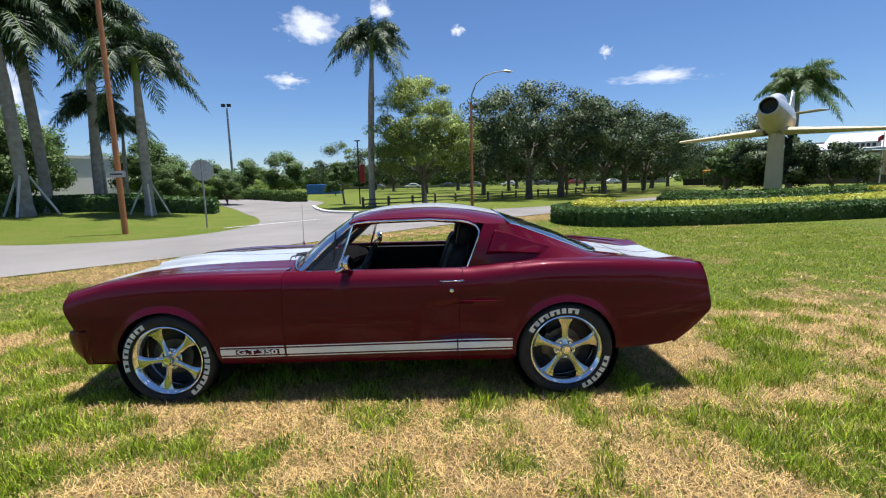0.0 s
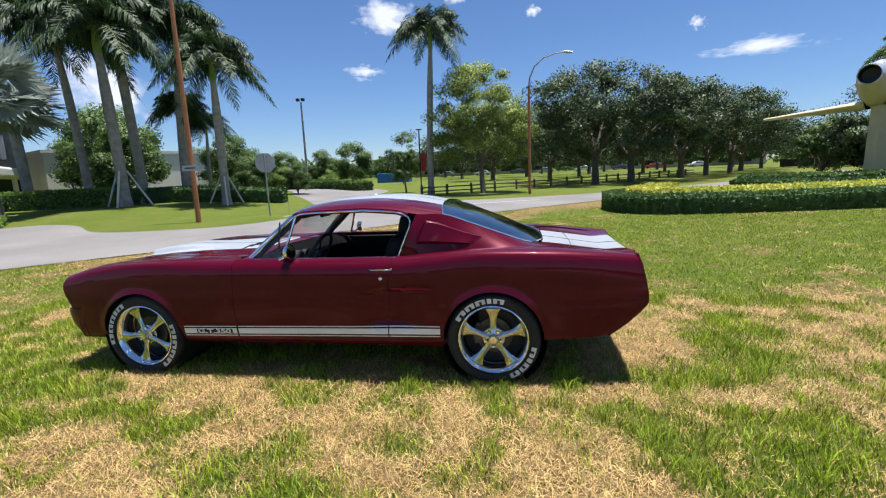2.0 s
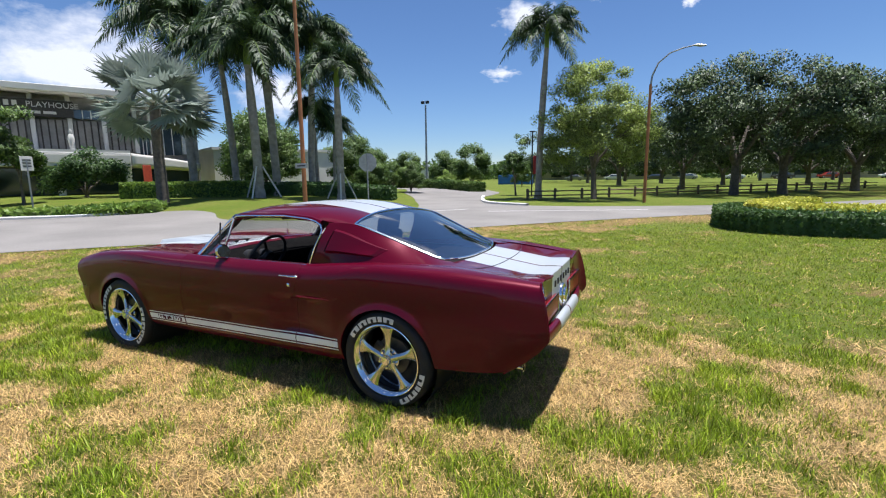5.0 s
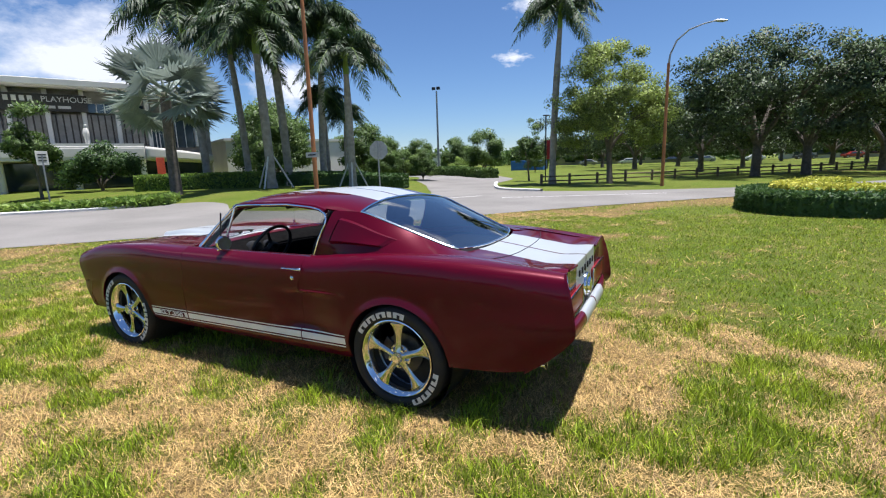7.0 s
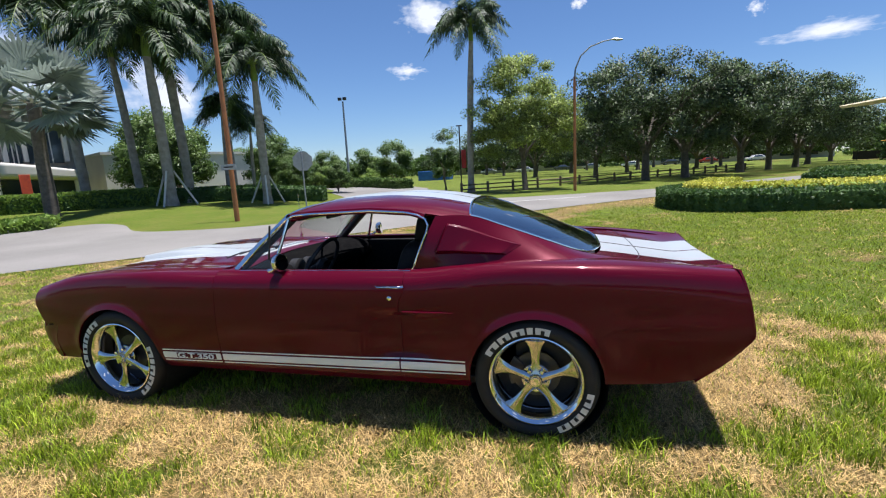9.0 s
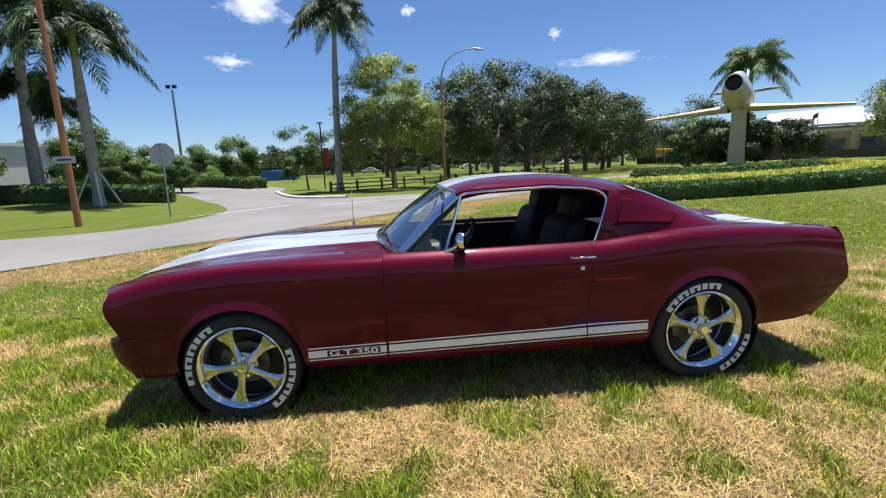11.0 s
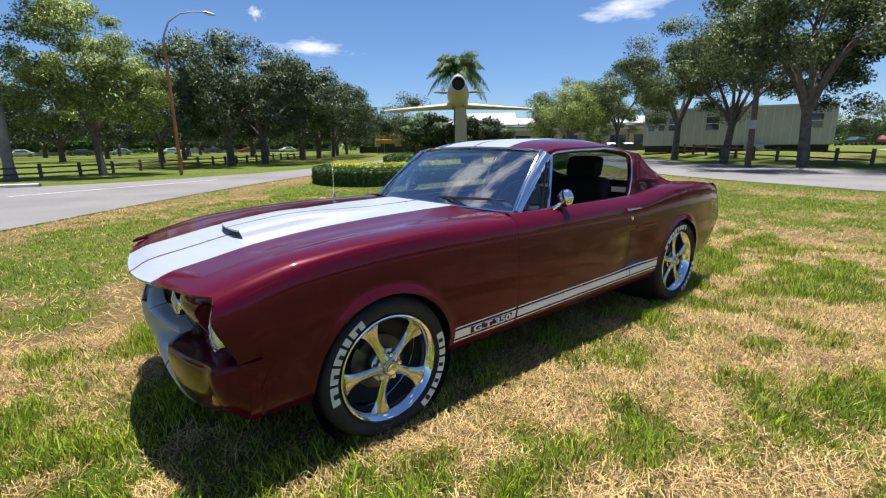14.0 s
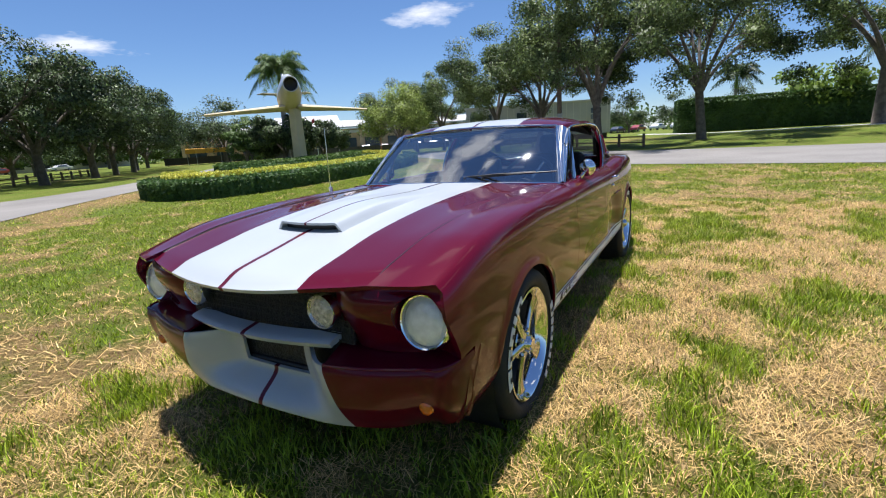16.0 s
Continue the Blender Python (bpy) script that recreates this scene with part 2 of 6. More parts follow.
def dryness(x, y):
    """How far the grass has dried out, 0 green to 1 straw: most where the car stands and along the road."""
    x, y = np.asarray(x, float), np.asarray(y, float)
    n = .21 * value_noise(x * .8 + 7, y * .8, 1) + .27 * value_noise(x * 1.9, y * 1.9, 2) + .32 * value_noise(x * 4.3, y * 4.3, 5) + .20 * value_noise(x * 9, y * 9, 9)
    r = np.hypot((x - 2.8) / np.where(x < 2.8, 1.12, 1.35), y + 1.4)
    bias = .03 - np.where(x < 2.8, .115, .21) * np.clip((r - 2.0) / 3.0, 0, 1)
    lx, ly = np.array([p[0] for p in lawn_edge]), np.array([p[1] for p in lawn_edge])
    gap = (np.interp(x, lx, ly) - y) * .7
    bias = bias + .17 * np.exp(-((gap - .7) / 1.1) ** 2) * (x < 12)
    # a dried band runs a little way in from the side road
    ex, ey = np.array([p[0] for p in east_near])[::-1], np.array([p[1] for p in east_near])[::-1]
    side_gap = (np.interp(y, ey, ex) - x) * .85
    bias = bias + .19 * np.exp(-((side_gap - 2.0) / 1.5) ** 2)
    dry = np.clip((n + bias - .415) / .17, 0, 1)
    out = (np.abs(x) > 12.1) | (np.abs(y) > 12.1)
    dry = np.where(out, np.clip((.5 * value_noise(x * .21, y * .21, 31) + .25 + bias - .44) / .2, 0, 1), dry)
    # watered verges beyond the road stay green
    return np.where((y > np.interp(x, lx, ly) + .5) & (x < 12), 0, dry)


def grass_mat(name, green_a, green_b, dry_a, dry_b):
    """The lawn's ground: thatch and short growth between the blades, by the sheet's own dryness."""
    m = bpy.data.materials.new(name)
    m.use_nodes = True
    nt = m.node_tree
    p = nt.nodes["Principled BSDF"]
    p.inputs["Roughness"].default_value = 0.9
    p.inputs["Specular IOR Level"].default_value = 0.2
    co = nt.nodes.new("ShaderNodeNewGeometry").outputs["Position"]
    at = nt.nodes.new("ShaderNodeAttribute")
    at.attribute_name = "dry"

    def noise(scale, detail, rough=.6):
        n = nt.nodes.new("ShaderNodeTexNoise")
        n.inputs["Scale"].default_value, n.inputs["Detail"].default_value, n.inputs["Roughness"].default_value = scale, detail, rough
        nt.links.new(co, n.inputs["Vector"])
        return n.outputs["Fac"]
    fine, mid, broad = noise(46, 6, .75), noise(9, 4), noise(.7, 5)

    def spread(fac, lo, hi, a, b):
        r = nt.nodes.new("ShaderNodeMapRange")
        r.inputs["From Min"].default_value, r.inputs["From Max"].default_value = lo, hi
        r.inputs["To Min"].default_value, r.inputs["To Max"].default_value = a, b
        nt.links.new(fac, r.inputs["Value"])
        return r.outputs[0]

    def mix(fac, a, b):
        mx = nt.nodes.new("ShaderNodeMix")
        mx.data_type = "RGBA"
        nt.links.new(fac, mx.inputs["Factor"])
        for k, c in (("A", a), ("B", b)):
            if isinstance(c, tuple):
                mx.inputs[k].default_value = (*c, 1)
            else:
                nt.links.new(c, mx.inputs[k])
        return mx.outputs["Result"]
    speck = spread(fine, .36, .64, 0, 1)
    add = nt.nodes.new("ShaderNodeMath")
    add.operation, add.use_clamp = "ADD", True
    nt.links.new(at.outputs["Fac"], add.inputs[0])
    nt.links.new(spread(mid, .3, .7, -.35, .35), add.inputs[1])
    far = mix(spread(broad, .42, .62, 0, .14), mix(speck, green_a, green_b), dry_b)
    col = mix(add.outputs[0], far, mix(speck, dry_a, dry_b))
    nt.links.new(col, p.inputs["Base Color"])
    bp = nt.nodes.new("ShaderNodeBump")
    bp.inputs["Strength"].default_value, bp.inputs["Distance"].default_value = 0.9, 0.04
    nt.links.new(fine, bp.inputs["Height"])
    nt.links.new(bp.outputs[0], p.inputs["Normal"])
    return m


LAWN = grass_mat("lawn", (0.052, 0.085, 0.006), (0.130, 0.186, 0.014), (0.095, 0.062, 0.023), (0.34, 0.23, 0.088))
GREEN_BLADE = leafy("green_blades", (0.195, 0.275, 0.010), (0.325, 0.405, 0.022), island=.7, trans=.22, scale=3)
DRY_BLADE = leafy("dry_blades", (0.43, 0.28, 0.092), (0.61, 0.415, 0.155), island=.75, trans=.10, scale=5)
ASPHALT = mat("asphalt", (0.170, 0.158, 0.142), (0.225, 0.210, 0.190), rough=0.9, scale=0.35, bump=0.4, bscale=60, detail=8)
CONCRETE = mat("kerb_concrete", (0.62, 0.61, 0.58), (0.52, 0.51, 0.48), rough=0.85, scale=2, bump=0.2)
ROADPAINT = mat("road_paint", (0.62, 0.61, 0.58), (0.42, 0.41, 0.39), rough=0.8, scale=5)



def rise(x, y):
    """Height of the ground: flat round the car, low banks beyond the roads."""
    east = .55 * smooth01(24, 36, x + .35 * -y) * smooth01(34, 10, y) if x > 15 else 0
    isle = .42 * smooth01(-9.5, -18, x) * smooth01(7, 14, y) * smooth01(60, 30, y) if x < -8 else 0
    mound = .45 * math.exp(-(((x - 19) / 7) ** 2 + ((y - 21) / 6) ** 2))
    return east + isle + mound


def axis(lim, near, fine, coarse):
    a, v = [0.0], 0.0
    while v < lim:
        v += fine if v < near else fine + (v - near) * coarse
        a.append(v)
    return [-q for q in a[::-1]][:-1] + a


gx = sorted(set([round(v, 3) for v in axis(1800, 45, 1.5, .12) if abs(v) > 12.2] + [round(v, 3) for v in steps(-12, 12, 120)]))
gm = Mesh().grid(lambda x, y: (x, y, rise(x, y) if abs(x) < 80 and abs(y) < 80 else 0), gx, sorted([v for v in gx if not -12 < v < -6.5] + steps(-11.4, -6.9, 9)))
ground = tagged(part("ground", gm, LAWN), "mown lawn of green and dry straw-coloured grass", "ground", kind="structure")
gv = np.array([v.co[:2] for v in ground.data.vertices])
layer = ground.data.attributes.new("dry", "FLOAT", "POINT")
layer.data.foreach_set("value", dryness(gv[:, 0], gv[:, 1]).astype(np.float32))


def sheet(name, outline, z, material, label, category, kind="structure", n=1):
    """A flat sheet laid on the ground over a plan outline, cut fine enough to follow it."""
    bm = bmesh.new()
    vs = [bm.verts.new((x, y, 0)) for x, y in outline]
    for tri in tessellate_polygon([[Vector((x, y, 0)) for x, y in outline]]):
        bm.faces.new([vs[k] for k in tri])
    for _ in range(5):
        long = [e for e in bm.edges if e.calc_length() > 3 and all(abs(v.co.x) < 70 for v in e.verts)]
        if not long:
            break
        bmesh.ops.subdivide_edges(bm, edges=long, cuts=1)
        bmesh.ops.triangulate(bm, faces=bm.faces)
    for v in bm.verts:
        v.co.z = (rise(v.co.x, v.co.y) if abs(v.co.x) < 80 and abs(v.co.y) < 80 else 0) + z
    bmesh.ops.recalc_face_normals(bm, faces=bm.faces)
    data = bpy.data.meshes.new(name)
    bm.to_mesh(data)
    bm.free()
    data.materials.append(material)
    ob = new(name, data)
    return tagged(ob, label, category, kind=kind)


park_edge = smooth_line([(34, 49), (20, 34), (11, 25), (5.8, 21.8), (0, 19.6), (-3.0, 19.4), (-5.2, 20.6), (-6.6, 23.0), (-8.4, 28.0), (-11, 38), (-22, 46), (-70, 60)])
isle_edge = smooth_line([(-70, 47), (-24, 36), (-14, 26.5), (-10.2, 21.0), (-8.0, 17.2), (-6.9, 14.2), (-7.1, 11.0), (-8.6, 9.3), (-11.6, 8.7), (-14.2, 10.2), (-16.5, 9.6), (-21, 5.0), (-28, -2), (-52, -24)])
sheet("road", lawn_edge + park_edge + isle_edge, .018, ASPHALT, "pale worn asphalt road curving past the lawn", "road")
sheet("road_east", east_near + east_far, .018, ASPHALT, "pale asphalt side road beside the lawn", "road")


def ribbon(name, line, w, h, material, label, category, z=0.0, kind="structure"):
    """A low bar of width w and height h along a plan line."""
    me = Mesh()
    n = len(line)
    L = [Vector(p) for p in line]
    rows = []
    for i in range(n):
        d = (L[min(i + 1, n - 1)] - L[max(i - 1, 0)]).normalized()
        s = Vector((-d.y, d.x)) * w / 2
        rows.append((L[i] - s, L[i] + s))
    prof = [(0, 0), (0, h * .8), (.15, h), (.85, h), (1, h * .8), (1, 0)]
    me.grid(lambda i, k: (lambda a, b, f: (a.x + (b.x - a.x) * f[0], a.y + (b.y - a.y) * f[0], z + f[1] + rise((a.x + b.x) / 2, (a.y + b.y) / 2)))(rows[int(i)][0], rows[int(i)][1], prof[int(k)]), list(range(n)), list(range(len(prof))))
    return tagged(part(name, me, material, smooth=False), label, category, kind=kind)


ribbon("kerb", isle_edge[82:], .30, .13, CONCRETE, "pale concrete kerb along the planted bed", "kerb")
ribbon("kerb_park", smooth_line([(-3.0, 19.3), (-5.3, 20.5), (-6.7, 23.0), (-8.5, 28.0)]), .22, .13, CONCRETE, "pale concrete kerb at the park corner", "kerb")
for a, b in (((-3.6, 15.2), (2.5, 18.0)), ((-7.5, 12.8), (-4.9, 16.2))):
    ribbon("road_line", [a, b], .12, .006, ROADPAINT, "faded white road marking", "road marking", z=.016)


# ---- grass blades ----
def off_road(x, y):
    lx, ly = np.array([p[0] for p in lawn_edge]), np.array([p[1] for p in lawn_edge])
    return y < np.interp(x, lx, ly) - .02


def strips(name, rows, faces, material, label):
    """One mesh of many alike small strips: rows is (n, k, 3), faces index into k."""
    n, k = rows.shape[:2]
    sizes = [len(f) for f in faces]
    o = (np.arange(n) * k)[:, None]
    loops = np.concatenate([o + list(f) for f in faces], 1).ravel()
    starts = (np.arange(n)[:, None] * sum(sizes) + [sum(sizes[:i]) for i in range(len(sizes))]).ravel()
    data = bpy.data.meshes.new(name)
    data.vertices.add(n * k)
    data.vertices.foreach_set("co", rows.ravel().astype(np.float32))
    data.loops.add(len(loops))
    data.loops.foreach_set("vertex_index", loops.astype(np.int32))
    data.polygons.add(n * len(faces))
    data.polygons.foreach_set("loop_start", starts.astype(np.int32))
    data.update(calc_edges=True)
    data.materials.append(material)
    return tagged(new(name, data), label, "grass", kind="stuff")


def scatter(count, box, rng, keep):
    x, y = rng.uniform(box[0], box[1], count), rng.uniform(box[2], box[3], count)
    k = off_road(x, y) & keep(x, y)
    return x[k], y[k]


def green_grass(name, count, box, hmin, hmax, wid, seed, keep, whole=True):
    """Upright blades in tufts, where the lawn is green."""
    rng = np.random.default_rng(seed)
    x, y = scatter(count, box, rng, keep)
    d = dryness(x, y)
    k = rng.random(len(x)) > .10 + .82 * d
    x, y, d = x[k], y[k], d[k]
    n = len(x)
    tuft = np.clip(1.7 * value_noise(x * 6.3, y * 6.3, 21) - .35, 0, 1) * (1 - .5 * d)
    h = hmin + (hmax - hmin) * (.15 + .85 * tuft) * rng.uniform(.45, 1.15, n)
    a, b = rng.uniform(0, 2 * np.pi, n), rng.uniform(0, 2 * np.pi, n)
    lean, w = rng.uniform(.15, 1.0, n) * h, wid * rng.uniform(.6, 1.3, n)
    ax, ay, lx, ly = np.cos(a) * w / 2, np.sin(a) * w / 2, np.cos(b) * lean, np.sin(b) * lean
    z0 = np.zeros(n)
    V = np.stack([np.stack(q, -1) for q in ((x - ax, y - ay, z0), (x + ax, y + ay, z0), (x + ax * .8 + lx * .35, y + ay * .8 + ly * .35, h * .6), (x - ax * .8 + lx * .35, y - ay * .8 + ly * .35, h * .6), (x + lx, y + ly, h * .92))], 1)
    if not whole:
        V = V[:, [0, 1, 4]]
    return strips(name, V, ((0, 1, 2, 3), (3, 2, 4)) if whole else ((0, 1, 2),), GREEN_BLADE, "uneven tufts of green mown grass")


def dry_grass(name, count, box, length, wid, seed, keep):
    """Straw-coloured strands that lie matted over one another."""
    rng = np.random.default_rng(seed)
    x, y = scatter(count, box, rng, keep)
    k = rng.random(len(x)) < .10 + .90 * dryness(x, y)
    x, y = x[k], y[k]
    n = len(x)
    a = rng.uniform(0, 2 * np.pi, n)
    L, w = length * rng.uniform(.5, 1.3, n), wid * rng.uniform(.6, 1.3, n)
    lo, hi = rng.uniform(.001, .02, n), rng.uniform(.004, .045, n) ** 1.0
    dx, dy = np.cos(a) * L, np.sin(a) * L
    px, py = -np.sin(a) * w / 2, np.cos(a) * w / 2
    V = np.stack([np.stack(q, -1) for q in ((x - px, y - py, lo), (x + dx - px * .5, y + dy - py * .5, hi), (x + dx + px * .5, y + dy + py * .5, hi), (x + px, y + py, lo))], 1)
    return strips(name, V, ((0, 1, 2, 3),), DRY_BLADE, "matted straw-coloured dry grass")


NEAR, MID = (-4.4, 5.0, -4.3, 1.5), (-11, 11.5, -4.8, 10)
in_near = lambda x, y: (x > NEAR[0]) & (x < NEAR[1]) & (y > NEAR[2]) & (y < NEAR[3])
def far_lawn(x, y):
    ex, ey = np.array([p[0] for p in east_near])[::-1], np.array([p[1] for p in east_near])[::-1]
    return ~((x > MID[0]) & (x < MID[1]) & (y > MID[2]) & (y < MID[3])) & (x < np.interp(y, ey, ex) - .1)


green_grass("near_green_grass", 300000, NEAR, .016, .100, .0056, 3, lambda x, y: x > -99)
dry_grass("near_dry_grass", 520000, NEAR, .046, .0025, 5, lambda x, y: x > -99)
green_grass("mid_green_grass", 420000, MID, .014, .06, .010, 4, lambda x, y: ~in_near(x, y) & (x < 13.2), False)
dry_grass("mid_dry_grass", 260000, MID, .075, .0055, 6, lambda x, y: ~in_near(x, y))
green_grass("far_green_grass", 170000, (-4, 26, -6, 19), .02, .06, .018, 7, far_lawn, False)
dry_grass("far_dry_grass", 60000, (-4, 26, -6, 19), .08, .010, 8, far_lawn)

# ---- foliage tools ----
BARK = mat("oak_bark", (0.09, 0.075, 0.06), (0.16, 0.135, 0.11), rough=0.9, scale=6, bump=0.7, bscale=25)
PALM_BARK = mat("palm_bark", (0.36, 0.33, 0.29), (0.24, 0.215, 0.185), rough=0.85, scale=4, bump=0.4, bscale=20)
OAK_LEAF = leafy("oak_leaf", (0.040, 0.070, 0.022), (0.090, 0.130, 0.042), island=.75, trans=.22, scale=.9)
LIGHT_LEAF = leafy("light_leaf", (0.155, 0.215, 0.040), (0.30, 0.37, 0.075), island=.6, trans=.35)
MID_LEAF = leafy("mid_leaf", (0.065, 0.125, 0.025), (0.125, 0.195, 0.042))
PALM_LEAF = leafy("palm_leaf", (0.020, 0.046, 0.013), (0.050, 0.092, 0.024), island=.45, trans=.25)
OPEN_OAK_LEAF = leafy("open_oak_leaf", (0.075, 0.112, 0.034), (0.150, 0.200, 0.058), island=.7, trans=.35)
SILVER_LEAF = leafy("silver_palm_leaf", (0.17, 0.21, 0.18), (0.31, 0.36, 0.31), island=.45)
HEDGE_LEAF = leafy("hedge_leaf", (0.04, 0.09, 0.018), (0.085, 0.155, 0.035))
YELLOW_LEAF = leafy("yellow_leaf", (0.46, 0.46, 0.06), (0.62, 0.58, 0.10))
LIME_LEAF = leafy("lime_leaf", (0.16, 0.26, 0.04), (0.24, 0.33, 0.06))


def leaf_cloud(name, pts, size, material, seed, parent=None, label="", kind="", squash=1.0, normals=None):
    """Many small folded leaves, one at each point."""
    rng = np.random.default_rng(seed)
    n = len(pts)
    P = np.asarray(pts, float)
    d = rng.normal(size=(n, 3))
    d /= np.linalg.norm(d, axis=1)[:, None]
    e = np.cross(d, rng.normal(size=(n, 3)))
    e /= np.linalg.norm(e, axis=1)[:, None]
    s = (size * rng.uniform(.55, 1.35, n))[:, None]
    d, e = d * s, e * s * .52 * squash
    if normals is not None:
        # faces look outwards, as the clump's own surface does
        e = np.where(((np.cross(d, e) * normals).sum(1) > 0)[:, None], -e, e)
    V = np.stack([P - d, P + e, P + d, P - e], 1).reshape(-1, 3)
    data = bpy.data.meshes.new(name)
    data.vertices.add(4 * n)
    data.vertices.foreach_set("co", V.ravel().astype(np.float32))
    data.loops.add(4 * n)
    data.loops.foreach_set("vertex_index", np.arange(4 * n, dtype=np.int32))
    data.polygons.add(n)
    data.polygons.foreach_set("loop_start", (np.arange(n) * 4).astype(np.int32))
    data.update(calc_edges=True)
    if normals is not None:
        data.polygons.foreach_set("use_smooth", np.ones(n, bool))
        data.normals_split_custom_set_from_vertices(np.repeat(normals, 4, axis=0).astype(np.float32).tolist())
    data.materials.append(material)
    ob = new(name, data)
    if parent:
        ob.parent = parent
    return tagged(ob, label, kind=kind)


def broad_tree(name, label, height, spread, trunk_h, trunk_r, leaf, seed, leaves=9000, leaf_size=.14, group="", forks=3, clump=.25, lumps=46):
    """A tapered trunk that forks into limbs, with leaves gathered in clumps at the limbs' ends."""
    rng = random.Random(seed)
    root = thing(name, label, "tree", group)
    tr, tips = Mesh(), []
    lean = Vector((rng.uniform(-.12, .12), rng.uniform(-.12, .12), 1))
    top = lean * trunk_h
    tr.tube([(0, 0, -.15), (0, 0, .05), lean * trunk_h * .5, top], [trunk_r * 1.5, trunk_r * 1.12, trunk_r * .95, trunk_r * .85], 10)
    part("trunk", tr, BARK, root)
    for k in range(forks + 2):
        lb = Mesh()
        a = 2 * math.pi * (k + rng.uniform(-.3, .3)) / (forks + 2)
        out, up = spread * rng.uniform(.35, .62), (height - trunk_h) * rng.uniform(.30, .62)
        p1 = top + Vector((math.cos(a) * out * .35, math.sin(a) * out * .35, up * .45))
        p2 = top + Vector((math.cos(a) * out, math.sin(a) * out, up))
        lb.tube([top - lean * .1, (top + p1) / 2 + Vector((0, 0, .1)), p1, (p1 + p2) / 2 + Vector((rng.uniform(-.2, .2), rng.uniform(-.2, .2), .1)), p2], [trunk_r * .62, trunk_r * .5, trunk_r * .38, trunk_r * .26, trunk_r * .12], 7)
        tips.append(p2)
        for j in range(6):
            b = a + rng.uniform(-.9, .9)
            base = p1.lerp(p2, rng.uniform(.1, .9))
            p3 = base + Vector((math.cos(b), math.sin(b), rng.uniform(-.05, .9))) * spread * rng.uniform(.25, .45)
            lb.tube([base, (base + p3) / 2 + Vector((0, 0, .12)), p3], [trunk_r * .2, trunk_r * .12, trunk_r * .05], 5)
            tips.append(p3)
        part("limb", lb, BARK, root)
    # clumps fill the crown's outer half
    pts, nrm = [], []
    nrng = np.random.default_rng(seed)
    clumps = [Vector(t) for t in tips]
    cz = trunk_h + (height - trunk_h) * .42
    while len(clumps) < lumps:
        a, u = rng.uniform(0, 2 * math.pi), rng.uniform(-.68, 1)
        r = spread * math.sqrt(max(0, 1 - u * u)) * rng.uniform(.45 if u > 0 else .80, 1.0)
        clumps.append(Vector((math.cos(a) * r, math.sin(a) * r, cz + u * (height - cz) * rng.uniform(.8, 1.0))))
    each = leaves // len(clumps)
    for c in clumps:
        s = spread * clump * rng.uniform(.7, 1.3)
        q = nrng.normal(size=(each, 3))
        q = q / np.linalg.norm(q, axis=1)[:, None] * nrng.random((each, 1)) ** .6 * (s * 1.15, s * 1.15, s * .80)
        pts.append(q + np.array(c))
        v = q / s + .5 * (q + np.array(c) - (0, 0, cz)) / spread + (0, 0, .25) + nrng.normal(size=q.shape) * .30
        nrm.append(v / np.linalg.norm(v, axis=1)[:, None])
    leaf_cloud("crown", np.concatenate(pts), leaf_size, leaf, seed, root, normals=np.concatenate(nrm))
    return root


def frond(me, base, az, length, up, droop, leaflets, leaf_len, rng, flat=0.5):
    """A feather leaf: an arching rib with two rows of leaflets."""
    d = Vector((math.cos(az), math.sin(az), 0))
    side_ = Vector((-math.sin(az), math.cos(az), 0))
    P = []
    for i in range(9):
        t = i / 8
        P.append(base + d * length * (t * math.cos(up * (1 - t * .3)) ) * .95 + Vector((0, 0, length * (math.sin(up) * t - droop * t ** 2.2))))
    me.tube(P, [.035 * (1 - .85 * i / 8) for i in range(9)], 5, mi=1)
    for i in range(leaflets):
        t = .12 + .86 * i / leaflets
        k = min(7, int(t * 8))
        p = P[k].lerp(P[k + 1], t * 8 - k)
        tan = (P[k + 1] - P[k]).normalized()
        ll = leaf_len * (math.sin(math.pi * min(1, .18 + t * .86)) ** .6) * rng.uniform(.8, 1.1)
        for s in (-1, 1):
            dirn = (side_ * s * rng.uniform(.5, .9) + tan * .55 + Vector((0, 0, rng.uniform(-1.1, .25)))).normalized()
            wv = tan * leaf_len * .034
            o = len(me.v)
            q = p + dirn * ll * .55 + Vector((0, 0, .02))
            e = p + dirn * ll + Vector((0, 0, -ll * rng.uniform(.12, .4)))
            me.v += [tuple(p - wv * .5), tuple(p + wv * .5), tuple(q + wv), tuple(q - wv), tuple(e)]
            me.f += [(o, o + 1, o + 2, o + 3), (o + 3, o + 2, o + 4)]
            me.m += [0, 0]


